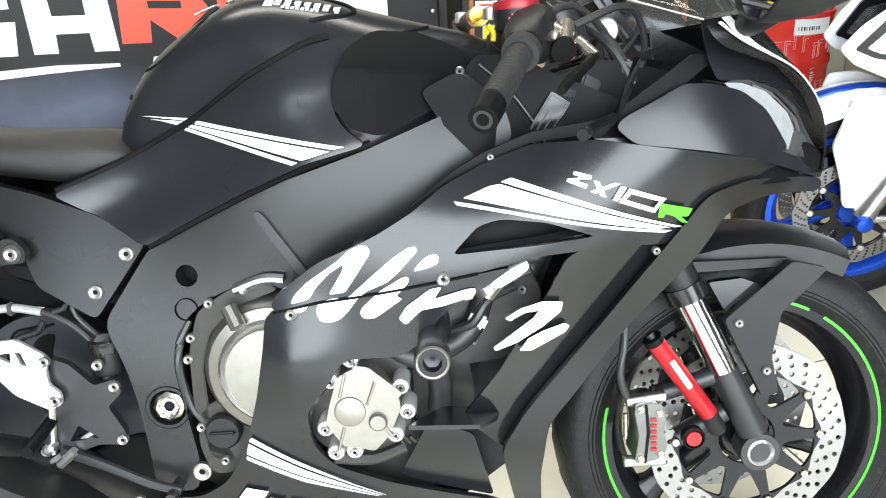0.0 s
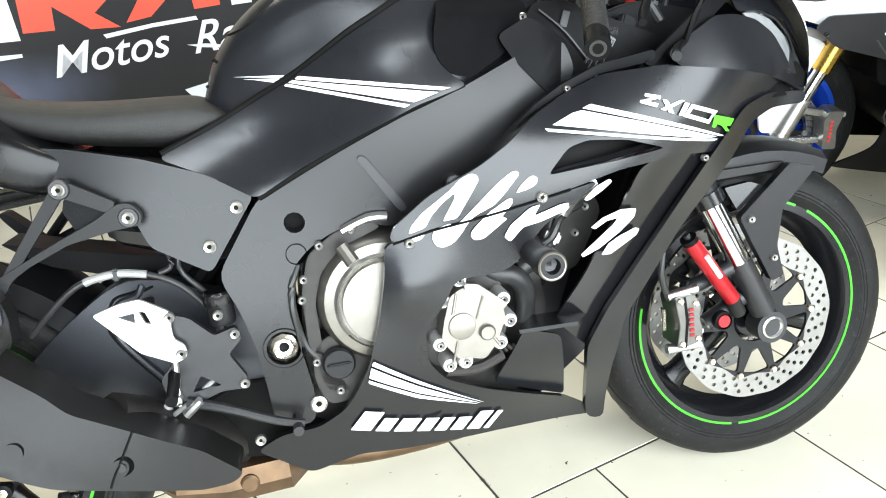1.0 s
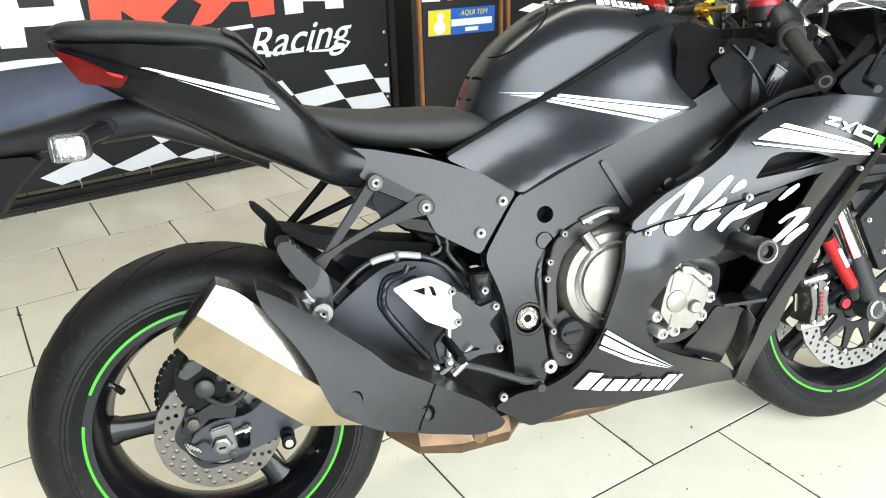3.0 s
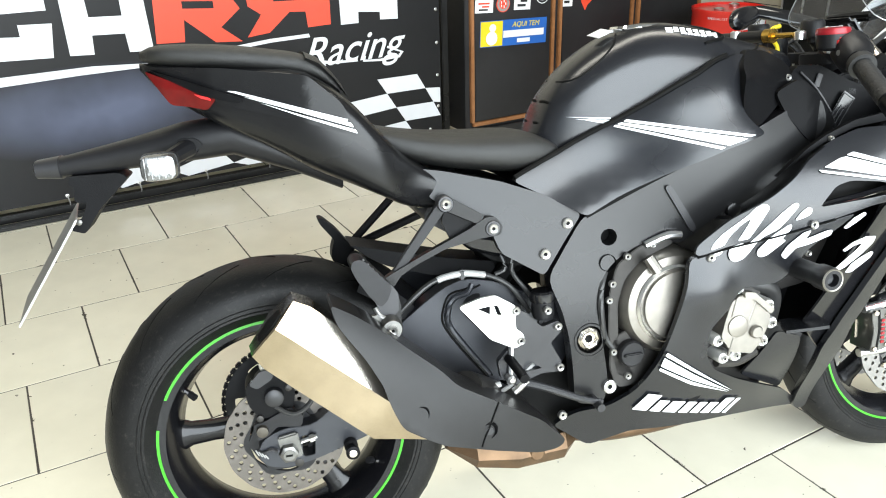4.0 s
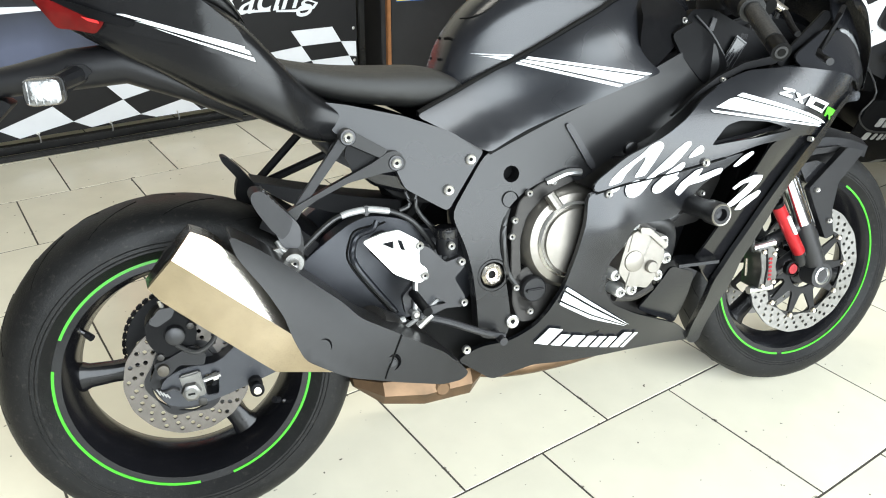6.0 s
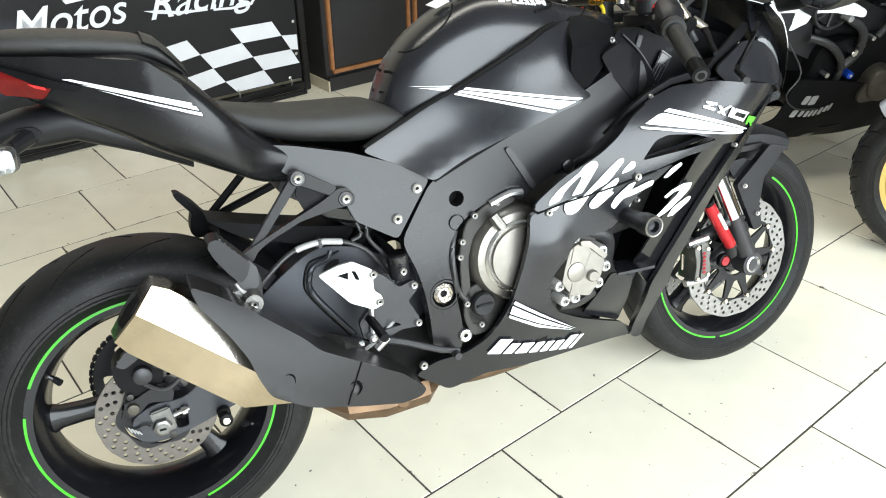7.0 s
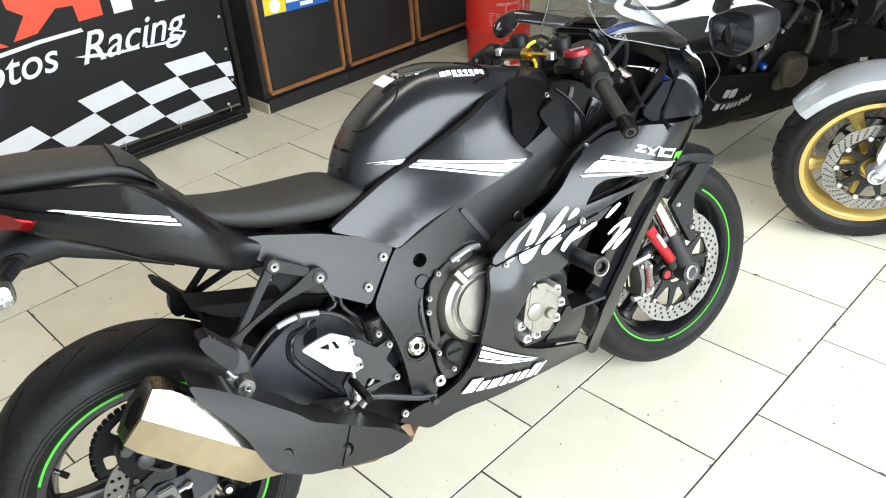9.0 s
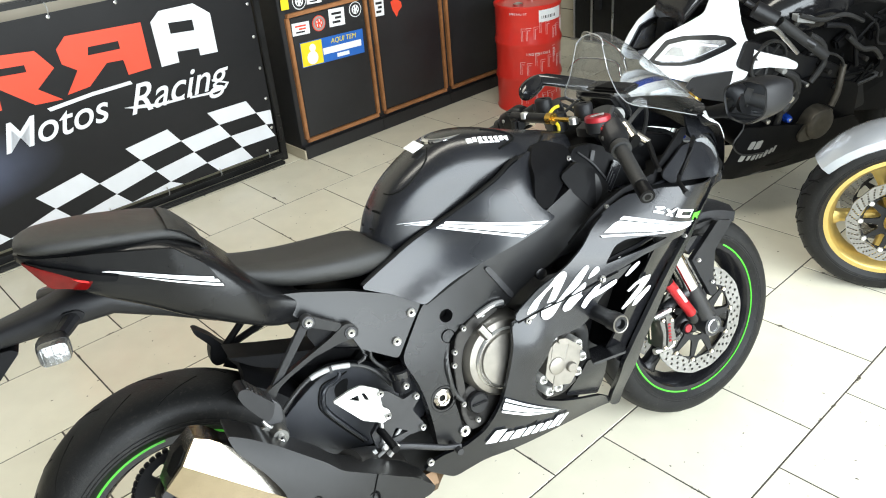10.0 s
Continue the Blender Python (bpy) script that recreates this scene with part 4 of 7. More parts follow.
part("number_plate", moved(block(.003, .19, .19, (0, 0, 0), .001), pose(-.350, -.06, .675, 0, 35, 10)), M_CABLE, bike, "blank pale number plate seen edge-on")
for s in (-1, 1):
    part("indicator_stalk", tube([(-.09, -.07 + s * .045, .850), (-.11, -.06 + s * .10, .843), (-.130, -.045 + s * .15, .835)], (.016, .012), 10), M_PLASTIC, bike)
    def lens_ring(y, k):
        """A rounded square section of the indicator, out along its stalk."""
        return [(-.135 + k * .026 * math.copysign(abs(math.cos(a)) ** .45, math.cos(a)), -.015 + s * y - (.10 if s > 0 else 0), .832 + k * .0195 * math.copysign(abs(math.sin(a)) ** .45, math.sin(a))) for a in [2 * math.pi * j / 24 for j in range(24)]]
    ind = part("indicator", loft([lens_ring(y, k) for y, k in ((.160, .55), (.172, .92), (.196, 1.04), (.214, 1.04))]), M_PLASTIC, bike, "black turn indicator housing", 50)
    part("indicator_lens", loft([lens_ring(y, k) for y, k in ((.213, 1.0), (.228, .99), (.236, .90), (.238, .6))]), M_INDIC, ind, "clear faceted indicator lens", 50)
    for k in range(5):
        part("lens_rib", block(.0014, .003, .032, (-.153 + .009 * k, -.015 + s * .2375 - (.10 if s > 0 else 0), .832), .0008), M_INDIC, ind)
part("hanger_gusset", slab([(-.114, .862), (-.086, .862), (-.074, .850), (-.103, .828), (-.114, .820)], -.142, -.132, .006, (), .002), M_SHADE, bike)
bolt(bike, -.094, -.142, .850, .006, M_PLASTIC)
part("hanger_end_cap", centred(loft([pad_ring(x, t, b, h, 16, 0.6) for x, t, b, h in ((-.342, .838, .822, .018), (-.338, .844, .815, .027), (-.302, .848, .811, .031), (-.299, .844, .815, .027))])), M_GREY, bike)
part("seat_strap", centred(loft([[(x, -h, z), (x, -h * .6, z + .010), (x, 0, z + .013), (x, h * .6, z + .010), (x, h, z), (x + .004, h * .9, z - .008), (x + .004, 0, z), (x + .004, -h * .9, z - .008)] for x, z, h in ((.098, .972, .106), (.118, .962, .103), (.140, .938, .094), (.156, .915, .082))])), M_SEAT, bike, "folded grab strap at the seat's front")

# --- fairing ---
both("upper_fairing", [(.724, .606), (.784, .649), (.858, .679), (.908, .706), (.949, .735), (1.002, .759), (1.062, .779), (1.135, .782), (1.233, .765), (1.376, .735), (1.499, .692), (1.40, .688), (1.334, .692), (1.288, .672), (1.245, .640), (1.152, .652),
                       (1.061, .646), (.984, .628), (.876, .611), (.778, .599), (.721, .588)], w_fair, M_MATTE, "matte black upper side fairing", holes=[rounded([(.953, .652), (.987, .686), (1.016, .693), (1.071, .687), (1.129, .667), (1.053, .659)], .01)], r=0.015)
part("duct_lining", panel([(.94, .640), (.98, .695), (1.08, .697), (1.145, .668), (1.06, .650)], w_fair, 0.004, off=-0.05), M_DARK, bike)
part("duct_lip", tube([(.952, -.275, .650), (1.0, -.272, .655), (1.056, -.272, .661), (1.130, -.262, .669)], 0.006, 8), M_GLOSS, bike)
both("lower_fairing", [(.712, .586), (.778, .597), (.876, .609), (.984, .626), (1.03, .634), (.992, .608), (.940, .578), (.905, .535), (.880, .520), (.806, .520), (.784, .486), (.753, .450), (.754, .395), (.779, .356), (.844, .317), (.99, .246), (1.073, .178),
                       (.869, .207), (.637, .232), (.555, .208), (.478, .272), (.523, .297), (.580, .303), (.622, .331), (.643, .360), (.668, .408), (.690, .475), (.706, .540)], w_fair, M_MATTE, "matte black lower side fairing and belly pan", r=0.015, off=-0.002, thick=0.012, step=.02)
both("strut_fairing", [(1.132, .655), (1.20, .648), (1.258, .641), (1.179, .538), (1.065, .403), (1.045, .330), (1.006, .367), (.955, .423), (1.008, .486), (1.064, .575), (1.096, .640)], w_fair, M_GLOSS, "dark front strut of the side fairing", off=-0.012)
both("fairing_edge_trim", [(1.499, .693), (1.349, .712), (1.278, .704), (1.229, .645), (1.142, .540), (1.038, .426), (1.006, .367), (1.040, .179), (1.073, .171), (1.063, .310), (1.071, .401), (1.180, .528), (1.284, .618), (1.319, .672), (1.385, .682), (1.499, .672)],
     w_fair, M_MATTE, "matte black edge trim of the fairing", off=0.008, thick=0.014, r=0.02, step=0.025)
both("lower_duct", [(.863, .316), (.909, .414), (.970, .389), (.999, .238)], w_fair, M_MATTE, off=-0.02)
both("inner_fairing", [(.62, .33), (.68, .60), (1.0, .75), (1.36, .735), (1.25, .62), (1.06, .30), (.95, .22)], lambda x, z: 0.10, M_PLASTIC, "dark inner fairing and radiator side", thick=0.02)
part("winglet", loft([[(x, y, z), (x + l, y, z - 0.004), (x + l, y, z - 0.010), (x, y, z - 0.006)] for x, y, z, l in ((.886, -.300, .436, .09), (.90, -.27, .432, .10), (.93, -.22, .425, .08))]), M_MATTE, bike)
bolt(bike, .747, -.277, .585, .009)
bolt(bike, .941, -.290, .623, .010)
bolt(bike, 1.009, -.240, .764, .006)
bolt(bike, 1.213, -.256, .635, .0065)
# Flat disc on the belly; its near-black colour stands for the hole's shade.
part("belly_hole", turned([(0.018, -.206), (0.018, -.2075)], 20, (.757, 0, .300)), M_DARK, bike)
w_nose = width_field([(1.15, .79, .24), (1.25, .82, .215), (1.35, .80, .19), (1.40, .74, .18), (1.48, .74, .11), (1.50, .70, .09), (1.30, .88, .20), (1.42, .85, .13), (1.1, .76, .26)], 0.2)
NOSE = [(1.16, .78, .76, .20), (1.24, .80, .74, .18), (1.32, .80, .72, .155), (1.40, .79, .705, .12), (1.46, .76, .70, .085), (1.50, .73, .695, .05)]
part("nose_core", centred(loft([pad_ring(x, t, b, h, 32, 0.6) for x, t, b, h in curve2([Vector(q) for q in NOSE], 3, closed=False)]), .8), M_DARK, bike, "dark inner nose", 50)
both("nose_cheek", [(1.165, .792), (1.176, .803), (1.214, .819), (1.26, .840), (1.30, .838), (1.342, .826), (1.377, .801), (1.413, .745), (1.36, .738), (1.287, .755), (1.19, .770)], lambda x, z: w_nose(x, z) + .005 * math.exp(-((z - .770) / .045) ** 2) - 2.0 * max(0, z - .80) ** 2, M_MATTE, "matte black nose cheek panel", off=.008, r=.01)
both("nose_lower", [(1.135, .780), (1.19, .778), (1.287, .764), (1.37, .748), (1.43, .74), (1.50, .72), (1.50, .69), (1.376, .732), (1.233, .762)], w_nose, M_MATTE, "matte black lower nose panel", off=-.002, r=.008)
both("nose_liner", [(1.12, .775), (1.20, .815), (1.30, .835), (1.40, .79), (1.47, .74), (1.49, .69), (1.38, .70), (1.25, .72)], lambda x, z: w_nose(x, z) - .018, M_SHADE, thick=.008)
both("headlight", [(1.322, .840), (1.360, .839), (1.405, .825), (1.442, .798), (1.460, .765), (1.495, .722), (1.440, .730), (1.402, .744), (1.390, .772), (1.370, .800), (1.340, .822)], w_nose, M_LENS, "slim smoked headlight lens", off=.001, r=.006, step=.02)
both("light_strip", [(1.315, .838), (1.343, .836), (1.382, .823), (1.420, .793), (1.432, .769), (1.417, .743), (1.398, .748), (1.390, .771), (1.370, .796), (1.339, .818)], w_nose, M_CRESCENT, "frosted crescent strip of the headlight", off=.0050, r=.004, thick=.004, step=.02)
both("lens_rib", [(1.360, .834), (1.402, .818), (1.436, .790), (1.446, .765), (1.440, .764), (1.430, .787), (1.400, .812), (1.362, .829)], w_nose, M_CHROME, "bright reflector rib", off=.0045, r=.002, thick=.003, step=.02)
both("nose_top", [(1.285, .924), (1.336, .897), (1.405, .858), (1.458, .813), (1.482, .768), (1.435, .819), (1.371, .838), (1.308, .841), (1.295, .868)], w_nose, M_MATTE, "matte black upper nose panel", off=.000, r=.008, step=.02)
both("screen_arm", [(1.130, .785), (1.207, .833), (1.277, .877), (1.310, .870), (1.253, .832), (1.184, .805), (1.145, .778)], w_nose, M_SHADE, "black screen support arm", off=-.006, r=.006)


def bow(xr, zr, xs, ys, zs, n=20, span=90):
    """A bow from side to side over the ridge (xr, zr), its ends at (xs, ys, zs)."""
    out = []
    for k in range(n + 1):
        a = radians(-span + 2 * span * k / n)
        c = (1 - math.cos(a)) ** .9
        out.append((xr - (xr - xs) * c, ys * math.sin(a), zr - (zr - zs) * c))
    return out


def bow_sheet(name, rows, mat, label, thick=.003):
    bm = loft([bow(*r) for r in curve2([Vector(r) for r in rows], 4, closed=False)], loop=False)
    bmesh.ops.solidify(bm, geom=bm.faces[:], thickness=thick)
    return part(name, centred(bm, .84), mat, bike, label, 60)


screen = bow_sheet("windscreen", [(1.125, 1.125, 1.115, .060, 1.10), (1.17, 1.118, 1.112, .092, 1.03), (1.25, 1.060, 1.122, .142, .973), (1.32, .992, 1.190, .172, .945), (1.375, .925, 1.268, .222, .914)], M_SCREEN, "clear smoked windscreen")
screen.visible_shadow = False
# Thin pale beads along the outline: the edge's highlight put into colour.
edge = curve2([Vector(q) for q in ((1.125, 1.125, 1.115, .060, 1.10), (1.17, 1.118, 1.112, .092, 1.03), (1.25, 1.060, 1.122, .142, .973), (1.32, .992, 1.190, .172, .945), (1.375, .925, 1.268, .222, .914))], 4, closed=False)
for s in (-1, 1):
    part("screen_edge_highlight", tube([(q[2], s * q[3] * .84 - TILT * q[4], q[4]) for q in edge], .0011, 6, smooth=False), M_CRESCENT, screen, "pale bead that puts a highlight along the screen's edge")
part("screen_edge_highlight", tube([(x, y * .84 - TILT * z, z) for x, y, z in bow(*edge[0])], .0018, 6, smooth=False), M_CRESCENT, screen)
SHELL = [(1.375, .925, 1.268, .222, .914), (1.415, .885, 1.298, .212, .882), (1.455, .840, 1.408, .128, .848), (1.490, .785, 1.468, .085, .80), (1.505, .735, 1.492, .062, .745), (1.503, .700, 1.490, .060, .70)]
bow_sheet("nose_shell", SHELL, M_MATTE, "matte black nose shell", .004)


def shell_stripe(i0, i1, mid0, mid1, wide, n=24):
    """A tapered stripe laid along the nose shell."""
    line = curve2([Vector(r) for r in SHELL], 8, closed=False)
    rings = []
    for k in range(n + 1):
        f = 8 * (i0 + (i1 - i0) * k / n)
        r = line[int(f)].lerp(line[min(int(f) + 1, len(line) - 1)], f - int(f))
        ring, mid = [], mid0 + (mid1 - mid0) * k / n
        for a, out in ((mid - wide * (1 - k / n * .8), .0022), (mid + wide * (1 - k / n * .8), .0022), (mid + wide * (1 - k / n * .8), .0006), (mid - wide * (1 - k / n * .8), .0006)):
            c = (1 - math.cos(radians(a))) ** .9
            p = Vector((r[0] - (r[0] - r[2]) * c, r[3] * math.sin(radians(a)), r[1] - (r[1] - r[4]) * c))
            ring.append(p + Vector((.6, -.55 if a < 0 else .55, .58)).normalized() * out)
        rings.append(ring)
    return centred(loft(rings), .84)


for s in (-1, 1):
    part("nose_stripe", shell_stripe(.06, 3.0, s * 74, s * 62, 3.4), M_DECAL, bike)
    part("nose_stripe", shell_stripe(.25, 1.10, s * 81, s * 72, 1.2), M_DECAL, bike)
both("fairing_flange", [(.90, .703), (.96, .748), (1.0, .770), (1.06, .792), (1.15, .803), (1.15, .787), (1.06, .779), (1.0, .758), (.949, .734)], lambda x, z: .238, M_SHADE, "black inner flange of the fairing", thick=.01, r=.006)


# --- decals ---


def w_shell(x, z):
    """The tank's own near side above the lower cover."""
    top, half = tank_at(x)
    c = .70 + (top - .70) * .5
    s = min(1, max(0, (z - c) / (top - c))) ** (1 / .86)
    dent = .085 * math.exp(-((s - .30) / .24) ** 2) * math.exp(-((x - .64) / .11) ** 2)
    return half * .62 * (1 - s * s) ** .36 * (1 - dent) + TILT * z


for pts in ([(.543, .838), (.617, .832), (.613, .829), (.590, .832)], [(.557, .833), (.614, .828), (.609, .825), (.585, .829)], [(.571, .831), (.609, .824), (.606, .822)]):
    decal("tank_stripe", pts, w_shell, M_DECAL, .0022)
decal("tank_stripe", [(.634, .829), (.832, .790), (.818, .788), (.629, .825)], w_cover, M_DECAL, .0150)
decal("tank_stripe", [(.626, .824), (.814, .786), (.779, .777), (.619, .8215)], w_cover, M_DECAL, .0150)
decal("tank_stripe", [(.617, .8205), (.774, .7745), (.766, .7715), (.613, .8175)], w_cover, M_DECAL, .0150)
decal("fairing_stripe", [(1.031, .741), (1.247, .664), (1.236, .665), (1.018, .7365)], w_fair, M_DECAL)
decal("fairing_stripe", [(1.004, .732), (1.017, .734), (1.228, .666), (1.205, .668), (.971, .7195)], w_fair, M_DECAL)
decal("fairing_stripe", [(.959, .7165), (1.232, .6615), (1.222, .660), (.963, .7115)], w_fair, M_DECAL)
decal("belly_stripe", [(.674, .414), (.725, .375), (.842, .288), (.735, .361), (.670, .408)], w_fair, M_DECAL)
decal("belly_stripe", [(.669, .404), (.735, .356), (.836, .2885), (.735, .342), (.664, .387)], w_fair, M_DECAL)
decal("belly_stripe", [(.663, .3835), (.735, .3385), (.832, .2875), (.735, .331), (.662, .378)], w_fair, M_DECAL)
# white brush-stroke emblem and slanted block emblems, as plain shapes
for pts in ([(.747, .598), (.753, .609), (.770, .625), (.792, .639), (.812, .652), (.827, .665), (.842, .671), (.851, .669), (.854, .661), (.837, .637), (.818, .611), (.797, .609), (.817, .639), (.819, .648), (.800, .636), (.782, .619), (.772, .604), (.760, .601)],
            [(.744, .590), (.757, .594), (.771, .596), (.765, .589), (.750, .586)],
            [(.779, .587), (.783, .599), (.807, .605), (.812, .600), (.821, .604), (.852, .630), (.878, .651), (.899, .664), (.909, .666), (.912, .660), (.884, .632), (.872, .622), (.844, .611), (.833, .602), (.820, .586), (.809, .576), (.794, .572), (.783, .576)],
            [(.834, .582), (.837, .590), (.863, .612), (.892, .628), (.899, .628), (.898, .620), (.881, .603), (.890, .600), (.869, .586), (.852, .575), (.839, .575)],
            [(.904, .634), (.911, .643), (.922, .652), (.932, .656), (.938, .651), (.935, .642), (.921, .637)],
            [(.882, .573), (.893, .589), (.923, .610), (.939, .613), (.928, .597), (.968, .608), (.981, .609), (.979, .599), (.938, .587), (.911, .583), (.891, .564)],
            [(1.002, .609), (1.021, .626), (1.042, .635), (1.046, .630), (1.031, .619), (1.010, .607)]):
    decal("brush_emblem", pts, w_fair, M_DECAL, 0.0016, 0.004)
for pts in ([(1.016, .563), (1.035, .575), (1.065, .583), (1.091, .579), (1.089, .566), (1.066, .547), (1.031, .527), (1.003, .518), (1.000, .523), (1.023, .539), (1.052, .560), (1.060, .570), (1.042, .569), (1.023, .559)],
            [(1.034, .515), (1.046, .531), (1.066, .540), (1.093, .547), (1.101, .543), (1.096, .534), (1.074, .524), (1.050, .513)]):
    decal("brush_emblem", pts, w_fair, M_DECAL, -.004, .002)


def slanted_blocks(name, x0, z0, x1, z1, h, lean, widths, mat, gap=0.004, tall=()):
    """A row of slanted blocks from (x0, z0) to (x1, z1) along the flank."""
    total = sum(widths) + gap * (len(widths) - 1)
    d, at = Vector((x1 - x0, z1 - z0)), 0.0
    up = Vector((-d.y, d.x)).normalized() * h
    sl = d.normalized() * lean
    for k, wd in enumerate(widths):
        a, b = Vector((x0, z0)) + d * (at / total), Vector((x0, z0)) + d * ((at + wd) / total)
        f = 1.0 if k in tall else 0.70
        pts = [a, b, b + (up + sl) * f, a + (up + sl) * f]
        decal(name, [tuple(p) for p in pts], w_fair, mat, .0034)
        at += wd + gap


slanted_blocks("maker_emblem", .626, .291, .852, .222, .040, .014, (.030, .022, .030, .022, .020, .022, .023, .010), M_DECAL, 0.007, (0, 6, 7))
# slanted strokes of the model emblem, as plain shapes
for pts in ([(1.105, .747), (1.125, .741), (1.123, .736), (1.103, .743)],
            [(1.116, .740), (1.124, .738), (1.106, .736), (1.098, .738)],
            [(1.097, .739), (1.120, .731), (1.117, .726), (1.095, .735)],
            [(1.126, .736), (1.133, .734), (1.141, .714), (1.133, .717)],
            [(1.151, .732), (1.158, .730), (1.128, .720), (1.121, .723)],
            [(1.158, .728), (1.165, .725), (1.154, .709), (1.147, .711)]):
    decal("model_emblem", pts, w_fair, M_DECAL)
ring = [Vector(q) for q in ((1.168, .724), (1.216, .707), (1.202, .690), (1.155, .708))]
for a, b in zip(ring, ring[1:] + ring[:1]):
    d = (b - a).normalized() * .004
    n = Vector((d.y, -d.x)) * 1.4
    decal("model_emblem", [tuple(a - d * .2), tuple(b + d * .2), tuple(b + n - d), tuple(a + n + d)], w_fair, M_DECAL)
decal("model_emblem", [(1.207, .703), (1.255, .689), (1.250, .679), (1.238, .681), (1.252, .670), (1.242, .672), (1.228, .683), (1.215, .688), (1.213, .683), (1.205, .685)], w_fair, M_DECALG, .0098)
for pts in ([(-.027, .932), (-.015, .931), (.148, .876), (.145, .870)], [(-.002, .921), (.050, .906), (.153, .870), (.156, .863), (.073, .894)], [(.020, .911), (.080, .888), (.159, .859), (.161, .853), (.073, .888)]):
    decal("tail_stripe", pts, w_cowl, M_DECAL, .0062, .0008)

# --- seams of the bodywork ---


def tank_point(x, deg, out=0.0):
    top, half = tank_at(x)
    a = radians(deg)
    z = .70 + (top - .70) * .5 + (top - .70) * .5 * math.sin(a) ** 0.86 + out * math.sin(a)
    return (x, -(half * .62 + out) * math.cos(a) ** 0.72 - TILT * z, z)


def far_side(q):
    """The same place on the other side of the middle plane."""
    return (q[0], -q[1] - 2 * TILT * q[2], q[2])


part("tank_seam", tube([(x, -(w_cover(x, z) + .0095), z) for x, z in ((.430, .747), (.475, .765), (.516, .780), (.570, .805), (.626, .831), (.670, .856), (.711, .880), (.750, .899), (.787, .917), (.815, .924))], 0.0046, 6), M_DARK, bike)
part("tank_seam", tube([tank_point(x, d, .0008) for x, d in ((.79, 46), (.815, 52), (.835, 58), (.845, 66), (.838, 74), (.82, 80), (.79, 84))], 0.0028, 6), M_DARK, bike)
part("tank_seam", tube([tank_point(x, d, .0005) for x, d in ((.87, 42), (.90, 50), (.925, 60), (.94, 70))], 0.0022, 6), M_DARK, bike)
# a dark rubber grip pad set into the tank's rear
for side in (tuple, far_side):
    part("tank_seam", tube([side(tank_point(x, d, .0006)) for x, d in ((.655, 80), (.640, 66), (.62, 58), (.59, 52), (.57, 54), (.552, 64), (.545, 80))], .0018, 6), M_DARK, bike)
    part("pad_slot", tube([side(tank_point(x, d, .0006)) for x, d in ((.524, 58), (.520, 72), (.518, 84))], .0028, 6), M_DARK, bike)
    part("pad_slot", tube([side(tank_point(x, d, .0006)) for x, d in ((.505, 60), (.502, 76))], .0024, 6), M_DARK, bike)
# the maker's emblem on the tank, as plain slanted blocks in two lines
for k in range(8):
    for d, wd, gap in ((61, .0085 if k else .012, .0125), (56, .0042, .0062)):
        p = Vector(tank_point((.735 if d == 61 else .755) + gap * k, d, .0012))
        part("tank_emblem", moved(block(wd, .013 if d == 61 else .005, .0008, (0, 0, 0), 0), Matrix.Translation(p) @ pose(0, 0, 0, 38, 5, -12)), M_DECAL, bike)
part("fairing_seam", tube([(x, -(w_fair(x, z) + .0022), z) for x, z in ((.724, .587), (.778, .598), (.830, .604), (.876, .610), (.930, .618), (.984, .627))], .0018, 6), M_DARK, bike)
part("spar_gap", tube([(.552, -.196, .668), (.62, -.208, .700), (.70, -.222, .735), (.79, -.238, .770), (.86, -.235, .790)], 0.005, 6), M_DARK, bike)

# --- rear wheel, brake, swingarm ---
rear = wheel(bike, "rear_wheel", (-.009, 0, .297), .19, .3204, .221, 3, M_RIM, [(92, 152), (167, 268), (284, 366), (20, 82)], radians(60))
part("brake_disc", drilled_disc(.068, .110, -.088, .005, (.080, .091, .101), 22, .0042, .0006), M_REARDISC, rear, "drilled rear brake disc")
part("disc_carrier", disc_carrier(.045, .072, -.088, 6), M_PLASTIC, rear)
CH = 44
teeth = [Vector(((.114 + .003 * math.cos(CH * a)) * math.cos(a), (.114 + .003 * math.cos(CH * a)) * math.sin(a))) for a in [2 * math.pi * k / (CH * 6) for k in range(CH * 6)]]
part("sprocket", slab(teeth, .088, .094, 0, [circle(0, 0, .045, 32)] + [rounded([(r * math.cos(a + d), r * math.sin(a + d)) for r, d in ((.068, -.22), (.094, -.20), (.094, .20), (.068, .22))], .008, 2) for a in [2 * math.pi * k / 6 for k in range(6)]], 0), M_PLASTIC, rear, "black chain sprocket")
part("chain", join(*[block(.0135, .013, .0075, (0, 0, 0), .002, pose(.1155 * math.cos(a), .091, .1155 * math.sin(a), 0, -math.degrees(a) + 90, 0)) for a in [2 * math.pi * k / 44 for k in range(8, 38)]]), M_SHADE, rear, "black drive chain")
for a in (148, 328):
    part("valve", tube([(.205 * math.cos(radians(a)), -.035, .205 * math.sin(radians(a))), (.186 * math.cos(radians(a)), -.050, .186 * math.sin(radians(a)))], .005, 10), M_CHROME, rear)
    part("valve_cap", tube([(.187 * math.cos(radians(a)), -.049, .187 * math.sin(radians(a))), (.176 * math.cos(radians(a)), -.058, .176 * math.sin(radians(a)))], .0065, 10), M_PLASTIC, rear)
AX, AZ = -.006, .292
part("axle_nut", join(turned([(.012, -.150), (.0165, -.148), (.018, -.137)], 6, (AX, 0, AZ)), turned([(.004, -.1515), (.010, -.1515), (.0105, -.148)], 20, (AX, 0, AZ))), M_CALIPER, bike, "steel axle nut")
part("axle_slot", block(.012, .002, .0035, (AX, -.1515, AZ), 0), M_DARK, bike)
